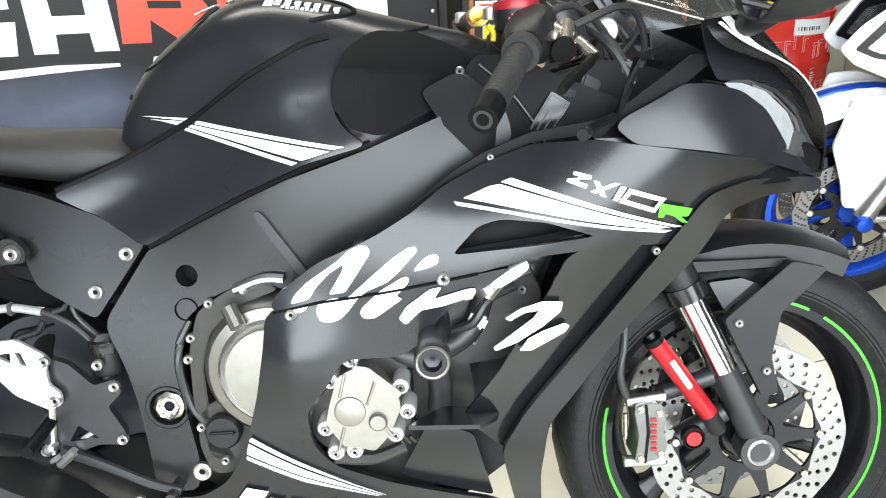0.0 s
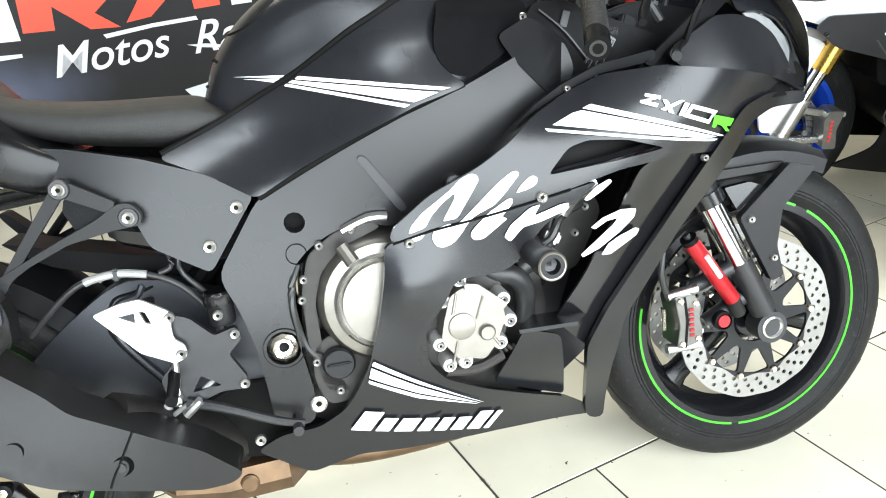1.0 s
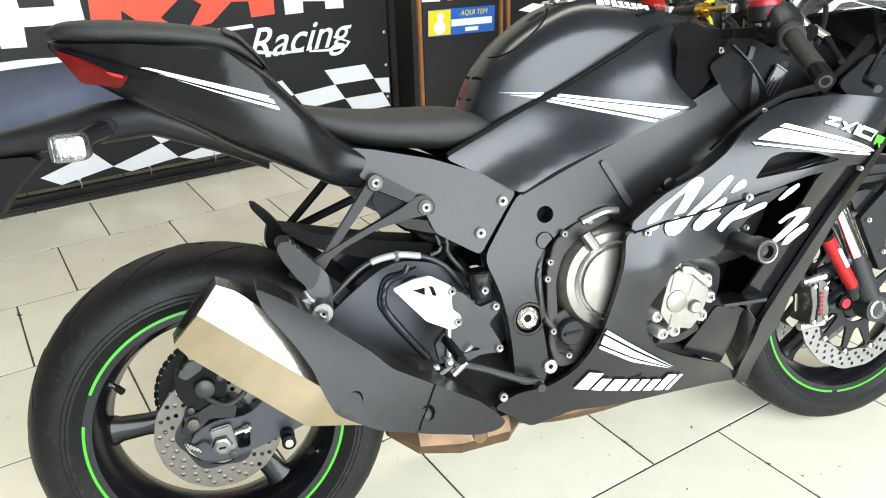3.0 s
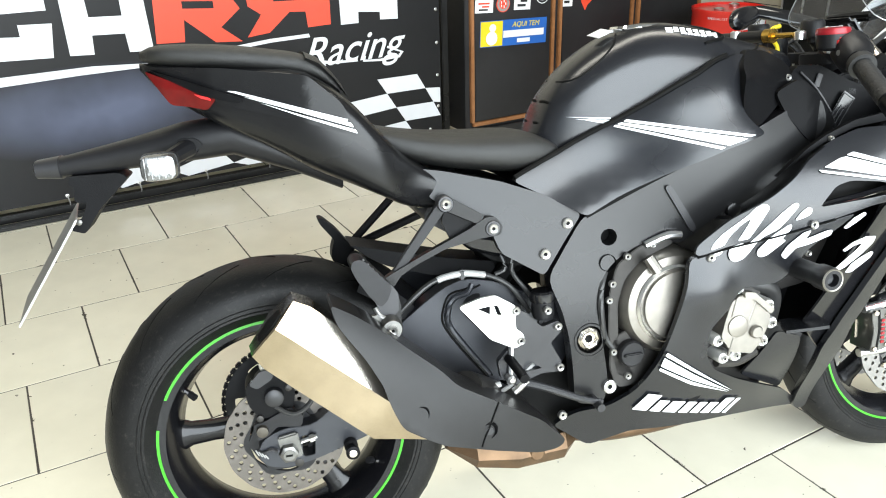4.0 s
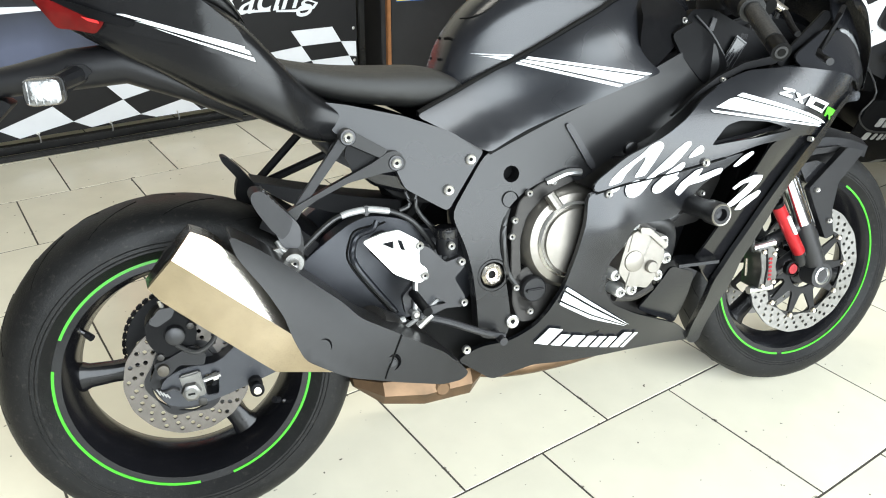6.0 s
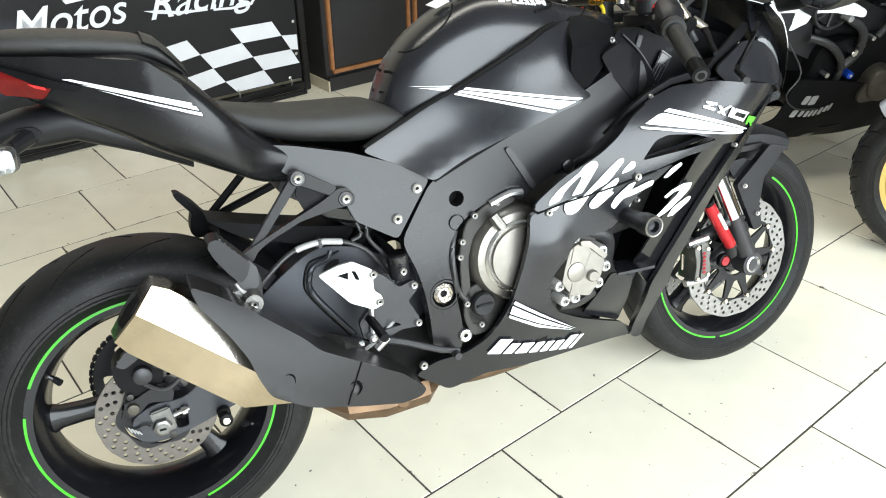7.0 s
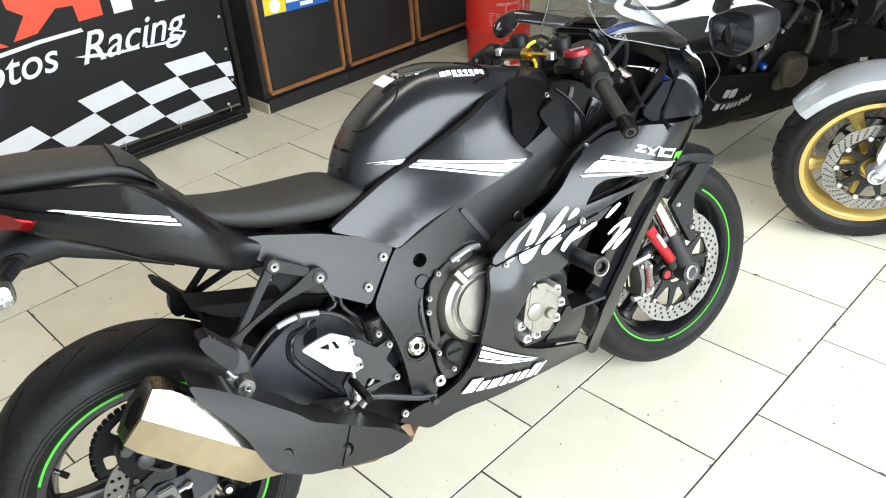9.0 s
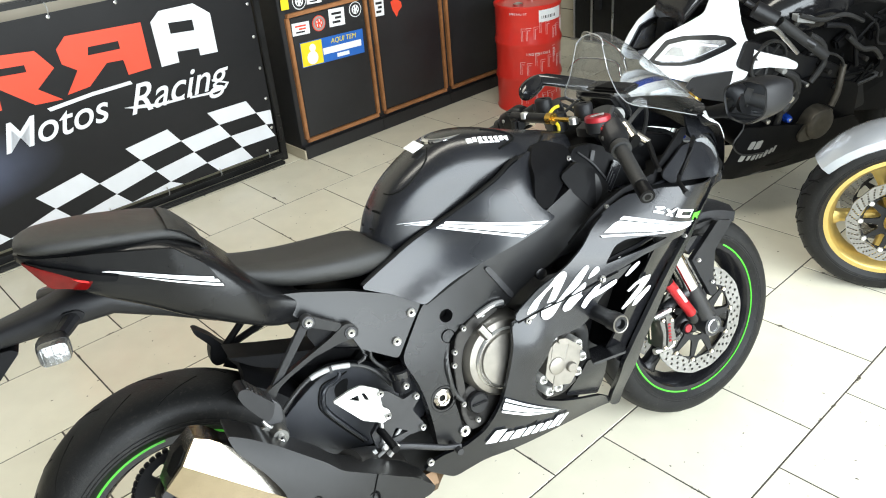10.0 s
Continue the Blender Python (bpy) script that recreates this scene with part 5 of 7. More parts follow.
part("chain_adjuster", moved(block(.036, .012, .048, (0, 0, 0), .003), pose(-.002, -.131, .300, 0, -8, 0)), M_CALIPER, bike, "machined silver axle block")
part("adjuster_rod", tube([(.017, -.134, .306), (.046, -.134, .312)], .0042, 8), M_ALU, bike)
part("rod_nut", tube([(.033, -.134, .309), (.042, -.134, .311)], .0075, 6), M_ALU, bike)
ARM = [(-.050, .318), (-.060, .290), (-.050, .266), (-.015, .255), (.04, .262), (.15, .294), (.30, .345), (.40, .355), (.52, .36), (.56, .44), (.50, .51), (.443, .526), (.40, .551), (.342, .564), (.304, .553), (.261, .526), (.217, .495), (.16, .447), (.085, .362), (.044, .330), (-.01, .334)]
for s in (-1, 1):
    part("swingarm", slab(ARM, s * .085, s * .126, .02, [rounded([(.020, .314), (.044, .308), (.040, .272), (.018, .272)], .006)], .006), M_SWING, bike, "satin grey swingarm")
for o in (0, .011):
    part("swingarm_groove", tube([(.360 + o, -.1255, .548), (.341 + o * .8, -.1262, .544 - o * .3), (.311 + o, -.1262, .537 - o), (.297 + o, -.1262, .507), (.298 + o, -.1262, .480), (.326 + o, -.1262, .432), (.372 + o, -.1258, .368)], .0022, 6), M_DARK, bike)
part("swingarm_rib", tube([(.356, -.124, .552), (.345, -.126, .538), (.318, -.127, .530), (.306, -.128, .505), (.308, -.128, .478), (.335, -.128, .434), (.378, -.126, .372)], .006, 8), M_SWING, bike)
part("swingarm_window", slab([(.335, .520), (.350, .532), (.372, .534), (.360, .500), (.395, .455), (.385, .436), (.358, .470), (.333, .500)], -.1275, -.124, .010, (), .001), M_SHADE, bike)
part("paddock_spool", turned([(.007, -.168), (.0125, -.166), (.0125, -.158), (.008, -.153), (.008, -.143), (.0125, -.140), (.0125, -.122)], 24, (.105, 0, .282)), M_SHADE, bike)
part("spool_bolt", turned([(.003, -.170), (.007, -.169), (.007, -.16)], 14, (.105, 0, .282)), M_STEEL, bike)
cal = part("rear_caliper", slab([(-.068, .418), (-.048, .440), (-.020, .445), (.004, .420), (.020, .402), (.012, .368), (-.010, .352), (-.048, .356), (-.066, .385)], -.118, -.072, .012, (), .005), M_SHADE, bike, "black rear brake caliper")
part("piston_cover", turned([(.013, -.134), (.0165, -.132), (.0175, -.118)], 24, (-.019, 0, .396)), M_GREY, cal)
part("caliper_bridge", slab([(-.060, .425), (-.038, .448), (-.012, .448), (-.018, .430), (-.046, .415)], -.126, -.11, .006, (), .003), M_GREY, cal)
for x, z, m in ((-.050, .428, M_CALIPER), (.008, .408, M_CASTDARK), (-.048, .358, M_CASTDARK)):
    part("caliper_bolt", turned([(.003, -.125), (.0065, -.124), (.0065, -.112)], 8, (x, 0, z)), m, cal)
part("bleed_nipple", tube([(-.032, -.118, .444), (-.036, -.120, .462)], .004, 8), M_BOLT, cal)
part("caliper_bracket", slab([(-.062, .348), (-.040, .352), (.006, .372), (.028, .352), (.022, .330), (-.02, .338), (-.038, .322), (-.058, .316)], -.124, -.112, .006, (), .002), M_PLASTIC, bike)
part("bracket_pin", turned([(.004, -.134), (.010, -.133), (.011, -.122)], 18, (-.047, 0, .336)), M_DULLBRONZE, bike)
part("brake_line_rear", tube([(-.019, -.126, .378), (.010, -.134, .362), (.038, -.130, .372), (.060, -.120, .400), (.10, -.110, .44)], .0045, 8), M_HOSE, bike)
part("sensor_lead", tube([(-.062, -.122, .30), (-.050, -.130, .296), (-.036, -.132, .300), (-.026, -.132, .294)], .0022, 8), M_GREY, bike)
for k in range(4):
    part("sensor_comb", tube([(-.063 + .005 * k, -.130, .303 - .004 * k), (-.058 + .005 * k, -.132, .292 - .003 * k)], .0014, 6), M_CABLE, bike)
part("torque_pin", turned([(.004, -.128), (.008, -.127), (.009, -.115)], 18, (.010, 0, .262)), M_CASTDARK, bike)
part("hub_spacer", turned([(.020, -.118), (.030, -.112), (.034, -.088)], 28, (-.009, 0, .297)), M_SHADE, bike)
HUG = [radians(a) for a in range(6, 66, 6)]
part("wheel_hugger", loft([[(-.009 + (.345 + dr) * math.cos(a), y - .02, .297 + (.345 + dr) * math.sin(a)) for y, dr in ((-.100, -.035), (-.088, -.004), (-.05, .010), (0, .014), (.05, .010), (.088, -.004), (.100, -.035), (.090, -.012), (0, .004), (-.090, -.012))] for a in HUG]), M_SHADE, bike, "black plastic wheel hugger")
part("hugger_lip", slab([(.148, .634), (.225, .612), (.335, .584), (.425, .566), (.425, .535), (.30, .555), (.215, .585), (.190, .600)], -.045, .045, .008, (), .003), M_SHADE, bike)
part("chain_guard", loft([pad_ring(x, z + .006, z - .008, .014, 12) for x, z in ((-.088, .484), (-.070, .488), (.05, .492), (.16, .478))]), M_SHADE, bike).location = (0, .09, 0)
part("shock_linkage", join(tube([(.42, 0, .60), (.50, 0, .40)], .03, 12), tube([(.40, -.05, .50), (.52, -.05, .62)], .02, 10)), M_DARK, bike)
part("battery_box", slab([(.33, .70), (.36, .735), (.47, .70), (.53, .66), (.52, .57), (.44, .575), (.38, .60)], -.13, .05, .02, (), .01), M_DARK, bike)
part("inner_mudguard", slab([(.29, .70), (.40, .665), (.44, .625), (.385, .612), (.33, .642), (.28, .675)], -.10, .07, .01, (), .004), M_PLASTIC, bike)
part("airbox_cover", loft([[(x, y, z + dz) for y, dz in ((-.165, -h * .4), (-.170, 0), (-.155, h * .5), (-.12, h * .6), (-.12, -h * .6), (-.155, -h * .55))] for x, z, h in ((.335, .648, .02), (.35, .648, .045), (.39, .638, .055), (.43, .622, .040), (.445, .612, .018))]), M_GLOSS, bike)

# --- exhaust ---
ax, nn = Vector((.735, 0, -.678)), Vector((.678, 0, .735))


def can_ring(o, k, floor_at=-1.0, top=1.0, y0=-.292):
    """Six-sided can section round o; k scales it, floor_at cuts it from below, top lowers its upper edge."""
    sec = ((.062, -.055), (.064, .010), (.012, .030), (-.052, .012), (-.060, -.06), (0, -.09))
    return [Vector(o) + nn * max(a * k * (top if a > .03 else 1), floor_at) + Vector((0, y0 - b * k, 0)) for a, b in sec]


can0 = Vector((-.005, 0, .575))
CAN = ((0, .80, -1, 1), (.02, .98, -1, 1), (.05, 1.0, -1, 1.0), (.10, 1.02, -1, .95), (.15, 1.035, -1, .85), (.20, 1.05, -1, .65), (.235, 1.05, -1, .5), (.33, 1.0, .0, .4))
part("muffler", loft([can_ring(can0 + ax * d, k, fl, tp) for d, k, fl, tp in CAN]), M_STEEL, bike, "brushed steel hexagonal muffler", 20)
part("muffler_end_cap", loft([can_ring(can0 + ax * d, k) for d, k in ((-.006, .74), (-.004, .90), (.022, 1.012), (.046, 1.014))]), M_BRONZE, bike, "gold-tinted muffler end cap", 20)
low = []
for d, k, fl in ((.028, 1.015, -1), (.10, 1.045, -1), (.20, 1.075, -1), (.235, 1.075, -1), (.325, 1.03, -.002)):
    r = can_ring(can0 + ax * d, k, fl)
    low.append([r[2], r[3], r[4], r[4] + Vector((0, .004, 0)), r[3] + Vector((0, .004, 0)), r[2] + Vector((0, .004, 0))])
part("muffler_lower_shell", loft(low), M_BRONZE, bike, "gold-tinted lower muffler shell", 20)
part("outlet", loft([can_ring(can0 + ax * -.008, .45), can_ring(can0 + ax * -.003, .47)]), M_DARK, bike)
def w_guard(x, z):
    """The heat guard, rounded over the can and drawn in towards its front end."""
    across = .678 * (x + .005) + .735 * (z - .575)
    fade = min(1, max(0, (.42 - x) / .27))
    run = x - .24
    soft = .5 * (run + math.sqrt(run * run + .0035))
    crest = .5 * (across + math.sqrt(across * across + .0004))
    return .349 - .30 * soft - fade * fade * (3 - 2 * fade) * 3.4 * crest ** 2 + .006 * math.exp(-((across + .004) / .016) ** 2) * fade


part("heat_guard", panel([(.082, .613), (.119, .588), (.168, .548), (.189, .528), (.245, .477), (.271, .446), (.329, .408), (.418, .348), (.467, .294), (.451, .284), (.41, .289), (.329, .320), (.24, .358), (.207, .380), (.172, .405), (.157, .443), (.149, .477), (.127, .522), (.09, .58)], w_guard, .075, step=.02, roll=.006, r=.012), M_GUARD, bike, "matte black plastic heat guard")
part("guard_seam", tube([(x, -(w_guard(x, z) + .0008), z) for x, z in ((.302, .336), (.309, .350), (.318, .364), (.329, .383), (.340, .402))], .0016, 6), M_DARK, bike)
for x, z in ((.203, .418), (.318, .358)):
    part("guard_recess", turned([(.004, -.330 + .36 * max(0, x - .26)), (.013, -.3405 + .36 * max(0, x - .26)), (.016, -.336 + .36 * max(0, x - .26)), (.016, -.30)], 20, (x, 0, z)), M_SHADE, bike)
    part("guard_bolt", turned([(.003, -.337 + .36 * max(0, x - .26)), (.0065, -.336 + .36 * max(0, x - .26)), (.0065, -.32)], 12, (x, 0, z)), M_GREY, bike)
part("collector_box", loft([[(x, y, z) for y, z in ((-w, t), (-w - .01, (t + b) / 2), (-w + .01, b), (w, b), (w + .02, t))] for x, t, b, w in ((.29, .235, .215, .10), (.34, .235, .185, .14), (.42, .232, .172, .15), (.52, .23, .170, .14), (.56, .225, .19, .11))]), M_RUST, bike, "brown heat-stained exhaust collector", 25)
part("engine_undertray", slab([(.36, .33), (.46, .37), (.62, .37), (.64, .26), (.50, .235), (.38, .255)], -.135, .135, .02, (), .006), M_DARK, bike)
part("collector_bolt", turned([(.012, -.158), (.016, -.155), (.016, -.145)], 16, (.455, 0, .205)), M_RUST, bike)
for k, y in enumerate((-.09, -.03, .03, .09)):
    part("header_pipe", tube([(.52, y * .7, .200), (.62, y, .190), (.74, y, .188), (.86, y, .202), (.92, y, .225)], .021, 14), M_CALIPER if k % 2 else M_RUST, bike, "heat-tinted steel header pipe")
part("exhaust_link", tube([(.30, -.24, .40), (.38, -.16, .33), (.45, -.10, .25)], .035, 14), M_CASTDARK, bike)
part("cable_to_exhaust", tube([(.36, -.20, .36), (.40, -.21, .385), (.44, -.20, .41)], .004, 8), M_CABLE, bike)

# --- footrest hanger, heel guard, pedal ---
def flat_bar(a, b, wa, wb, y0, y1, r=.006):
    """A flat tapered bar from a to b in the side view."""
    a, b = Vector(a), Vector(b)
    d = (b - a).normalized()
    n = Vector((-d.y, d.x))
    return slab([tuple(a - d * wa * .4 + n * wa / 2), tuple(b + d * wb * .2 + n * wb / 2), tuple(b + d * wb * .2 - n * wb / 2), tuple(a - d * wa * .4 - n * wa / 2)], y0, y1, r, (), .002)


hb = part("hanger_bracket", flat_bar((.297, .724), (.204, .612), .018, .013, -.207, -.195), M_PLASTIC, bike, "black footrest hanger bracket")
part("bracket_arm", slab([(.366, .692), (.333, .674), (.253, .641), (.193, .614), (.174, .602), (.172, .588), (.199, .592), (.211, .609), (.237, .624), (.292, .646), (.352, .656), (.390, .658), (.394, .674), (.382, .690)], -.212, -.198, .006, (), .003), M_GUARD, hb)
part("bracket_top", slab([(.290, .736), (.310, .729), (.364, .694), (.352, .680), (.303, .707), (.289, .713)], -.210, -.199, .006, (), .003), M_GUARD, hb)
part("bracket_web", slab([(.297, .708), (.346, .682), (.342, .660), (.309, .645), (.291, .690)], -.199, -.192, .004, (), .001), M_SHADE, hb)
part("bracket_foot", slab([(.174, .602), (.199, .594), (.204, .567), (.201, .530), (.190, .518), (.173, .530), (.168, .546), (.178, .560), (.175, .58)], -.240, -.200, .008, (), .004), M_GUARD, hb)
for x, z in ((.297, .722), (.376, .671)):
    part("bracket_eye", turned([(.0125, -.214), (.0140, -.212), (.0140, -.195)], 20, (x, 0, z)), M_GREY, hb)
    bolt(bike, x, -.214, z, .011)
part("hanger_mount", join(turned([(.013, -.272), (.0155, -.272), (.0185, -.266), (.0185, -.20)], 28, (.181, 0, .540)), slab([(.146, .560), (.170, .563), (.188, .532), (.190, .515), (.165, .535)], -.252, -.244, .003, (), .001)), M_CALIPER, bike, "silver exhaust hanger mount")
bolt(bike, .181, -.274, .540, .010)
PEG = [(.130, .662), (.144, .662), (.170, .632), (.187, .612), (.178, .590), (.166, .580), (.150, .600), (.131, .632), (.124, .652)]
peg = part("pillion_peg", slab(PEG, -.272, -.222, .006, (), .005), M_PLASTIC, bike, "folded rubber pillion footrest")
for k in range(6):
    a = k / 5
    part("peg_rib", tube([(.146 + .032 * a, -.268, .660 - .040 * a), (.146 + .032 * a, -.226, .660 - .040 * a)], .0022, 6), M_HOSE, peg)
part("peg_hinge", slab([(.160, .588), (.186, .612), (.200, .592), (.198, .560), (.180, .552), (.166, .566)], -.246, -.214, .006, (), .004), M_GREY, bike)
part("hinge_spring", tube([(.160, -.244, .572), (.166, -.250, .560), (.176, -.250, .553)], .004, 8), M_BOLT, bike)
far = part("pillion_peg", slab([(.106, .660), (.116, .660), (.142, .634), (.162, .606), (.176, .594), (.172, .574), (.158, .560), (.136, .560), (.126, .574), (.130, .598), (.136, .612), (.110, .648)], .105, .145, .006, (), .005), M_SHADE, bike, "folded rubber pillion footrest")
part("far_hanger", join(tube([(.29, .085, .72), (.168, .115, .598)], .0085, 8), tube([(.36, .085, .665), (.168, .115, .592)], .0085, 8)), M_SHADE, far)
part("footrest_plate", slab([(.40, .525), (.425, .515), (.455, .482), (.487, .490), (.492, .470), (.470, .450), (.490, .410), (.485, .393), (.45, .395), (.42, .385), (.375, .395), (.37, .43), (.40, .46)], -.213, -.200, .006,
     [rounded([(.425, .425), (.452, .405), (.41, .402)], .003)], .002), M_GREY, bike, "dark grey rider footrest plate")
part("heel_guard", slab([(.303, .546), (.34, .556), (.368, .558), (.402, .535), (.410, .524), (.402, .516), (.402, .492), (.416, .480), (.416, .463), (.398, .456), (.355, .480)], -.228, -.221, .006,
     [rounded([(.335, .538), (.358, .540), (.357, .525)], .002), rounded([(.364, .541), (.372, .539), (.378, .520), (.370, .522)], .002)], .0015), M_WHITE_ALU, bike, "bare aluminium heel guard")
for x, z in ((.403, .526), (.409, .470)):
    bolt(bike, x, -.230, z, .009)
for x, z in ((.484, .480), (.485, .402), (.466, .512)):
    bolt(bike, x, -.215, z, .009)
part("footrest", tube([(.39, -.215, .435), (.392, -.25, .43), (.393, -.29, .425)], .0085, 12), M_SHADE, bike, "knurled footrest")
part("footrest_bolt", turned([(.004, -.235), (.008, -.232), (.008, -.215)], 12, (.388, 0, .40)), M_BOLT, bike)
part("pushrod", tube([(.395, -.216, .455), (.392, -.218, .42), (.388, -.218, .388)], .005, 8), M_ALU, bike)
part("brake_pedal", join(tube([(.40, -.215, .39), (.45, -.222, .372), (.52, -.225, .338), (.56, -.225, .325)], (.008, .006), 10), tube([(.55, -.20, .325), (.55, -.245, .322)], .008, 10)), M_GREY, bike, "dark grey rear brake pedal")
part("pedal_spring", tube([(.395, -.22, .372), (.42, -.222, .392)], .007, 8), M_BOLT, bike)
part("brake_switch", tube([(.375, -.205, .385), (.33, -.205, .376)], .006, 8), M_WHITE_ALU, bike)
res = part("fluid_reservoir", turned([(.018, .49), (.020, .497), (.020, .522)], 20, (.468, -.185, 0), axis="z"), M_PLASTIC, bike, "small black brake fluid reservoir")
part("reservoir_cap", turned([(.022, .522), (.023, .526), (.023, .538), (.019, .541)], 20, (.468, -.185, 0), axis="z"), M_GLOSS, res)
part("brake_hose", tube([(.466, -.185, .49), (.455, -.19, .46), (.43, -.20, .45)], .007, 8), M_HOSE, bike)
part("brake_line", tube([(.195, -.152, .510), (.259, -.156, .565), (.301, -.156, .581), (.363, -.156, .578), (.415, -.155, .550), (.456, -.15, .491)], .0048, 10), M_HOSE, bike, "black brake line")
part("line_sleeve", tube([(.285, -.156, .577), (.301, -.156, .581), (.335, -.156, .583), (.372, -.156, .575)], .0062, 10), M_CABLE, bike, "pale braided line sleeve")
part("line_clip", block(.012, .014, .018, (.33, -.156, .582), .003), M_HOSE, bike)
part("wiring", tube([(.43, -.16, .63), (.42, -.165, .58), (.445, -.16, .54), (.46, -.15, .52)], .004, 8), M_HOSE, bike)
part("wiring", tube([(.40, -.15, .62), (.41, -.16, .585), (.39, -.16, .575)], .004, 8), M_HOSE, bike)

# --- engine ---
head = part("cylinder_head", slab([(.89, .55), (.95, .62), (1.05, .625), (1.08, .56), (1.03, .47), (.94, .46)], -.165, .165, .015, (), .006), M_CASTDARK, bike, "dark cast cylinder head")
for x, z in ((.93, .585), (1.0, .605), (1.05, .57), (.98, .50), (1.03, .53)):
    bolt(head, x, -.167, z, .008)
part("head_cover", slab([(.955, .60), (1.03, .603), (1.045, .575), (.965, .56)], -.178, -.16, .008, (), .003), M_CAST, head, "bare alloy head cover")
part("spark_lead", tube([(1.0, -.175, .60), (1.02, -.19, .63), (1.07, -.185, .645)], .006, 8), M_HOSE, bike)
part("fuel_hose", tube([(.95, -.18, .52), (.98, -.195, .535), (1.0, -.19, .565), (1.04, -.18, .58)], .007, 8), M_HOSE, bike)
part("hose_union", block(.026, .03, .02, (0, 0, 0), .004, pose(.985, -.18, .535, 0, 30, 0)), M_BOLT, bike)
part("crankcase", slab([(.56, .30), (.60, .60), (.72, .64), (.95, .60), (.98, .40), (.90, .26), (.70, .24)], -.15, .15, .03, (), .01), M_CASTDARK, bike, "dark cast engine case")
cl = part("clutch_cover", turned([(.02, -.238), (.062, -.236), (.066, -.230), (.068, -.226), (.088, -.222), (.096, -.212), (.100, -.19), (.100, -.15)], 44, (.705, 0, .492)), M_CAST, bike, "bare cast clutch cover")
part("cover_rim", revolve([(.066, -.2265), (.070, -.2315), (.074, -.2275), (.070, -.22)], 44, (.705, 0, .492)), M_ALU, cl)
part("cover_rib", tube([(.668, -.236, .56), (.655, -.225, .585)], .011, 10), M_CAST, cl)
part("case_flange", slab([(.60, .36), (.585, .44), (.588, .52), (.605, .575), (.65, .603), (.70, .612), (.72, .60), (.66, .58), (.62, .545), (.605, .50), (.605, .42), (.64, .35)], -.205, -.15, .012, (), .004), M_CASTDARK, bike)
part("case_lower_cover", slab([(.59, .43), (.62, .45), (.66, .42), (.685, .40), (.66, .34), (.60, .335), (.585, .38)], -.205, -.16, .015, (), .004), M_CASTDARK, bike)
part("oil_filler_cap", join(turned([(.022, -.222), (.025, -.218), (.025, -.20)], 24, (.625, 0, .405)), block(.036, .008, .006, (.625, -.224, .405), .002)), M_PLASTIC, bike, "black slotted oil filler cap")
for x, z in ((.673, .603), (.624, .587), (.594, .540), (.587, .510), (.621, .358), (.593, .410)):
    bolt(bike, x, -.207, z, .008)
part("case_hose", tube([(.588, -.19, .56), (.575, -.20, .53), (.572, -.205, .49), (.580, -.20, .44), (.60, -.20, .41)], .006, 8), M_HOSE, bike)
part("speed_sensor", tube([(.66, -.205, .603), (.70, -.21, .617), (.728, -.21, .615)], .007, 8), M_ALU, bike)
ign = part("ignition_cover", slab([(.796, .494), (.815, .504), (.832, .503), (.850, .487), (.874, .463), (.876, .446), (.858, .409), (.838, .388), (.818, .394), (.798, .396), (.776, .430), (.783, .457)], -.268, -.22, .006, (), .005), M_CAST, bike, "bare aluminium ignition cover")
part("cover_boss", turned([(.0175, -.2715), (.0200, -.2705), (.0215, -.266)], 28, (.809, 0, .446)), M_CAST, ign)
part("cover_boss", turned([(.010, -.276), (.0125, -.273), (.0125, -.264)], 24, (.845, 0, .431)), M_CAST, ign)
part("cover_step", slab([(.818, .512), (.838, .508), (.880, .470), (.872, .462), (.838, .494), (.818, .500)], -.275, -.262, .004, (), .003), M_CAST, ign)
for a, c in (((.845, .487), (.832, .454)), ((.806, .498), (.797, .466)), ((.853, .423), (.862, .408)), ((.800, .424), (.790, .392))):
    part("cover_rib", tube([(a[0], -.2668, a[1]), (c[0], -.2668, c[1])], .0026, 8), M_CAST, ign)
for k in range(4):
    part("case_fin", tube([(.862 + .010 * k, -.232, .398 - .004 * k), (.874 + .008 * k, -.228, .376 + .002 * k)], .0032, 8), M_CASTDARK, bike)
part("case_neck", slab([(.785, .53), (.84, .53), (.885, .50), (.89, .41), (.85, .37), (.79, .365), (.75, .385), (.748, .43), (.768, .49)], -.225, -.13, .02, (), .006), M_CASTDARK, bike)
for x, z in ((.814, .515), (.786, .487), (.877, .474), (.774, .421), (.785, .386), (.810, .387), (.866, .407), (.884, .439)):
    part("cover_boss", turned([(.010, -.262), (.012, -.258), (.012, -.22)], 14, (x, 0, z)), M_WHITE_ALU, ign)
    bolt(bike, x, -.264, z, .0075)
sl = part("frame_slider", turned([(.010, -.352), (.0115, -.366), (.0195, -.366), (.0218, -.360), (.0218, -.335), (.0185, -.325), (.0185, -.26), (.024, -.25), (.024, -.20)], 28, (.923, 0, .543)), M_PLASTIC, bike, "black crash slider bung")
part("slider_ring", revolve([(.0172, -.3665), (.0190, -.3672), (.0208, -.3655), (.0190, -.363)], 32, (.923, 0, .543)), M_CAST, sl)
part("slider_bolt", turned([(.004, -.352), (.011, -.354), (.012, -.350)], 6, (.923, 0, .543)), M_GREY, sl)
part("engine_mount", block(.05, .10, .07, (.915, -.19, .55), .015), M_CASTDARK, bike)
part("coolant_hose", tube([(.835, -.19, .525), (.87, -.21, .505), (.91, -.21, .49), (.928, -.20, .46), (.925, -.19, .41)], .017, 12), M_HOSE, bike, "black coolant hose")
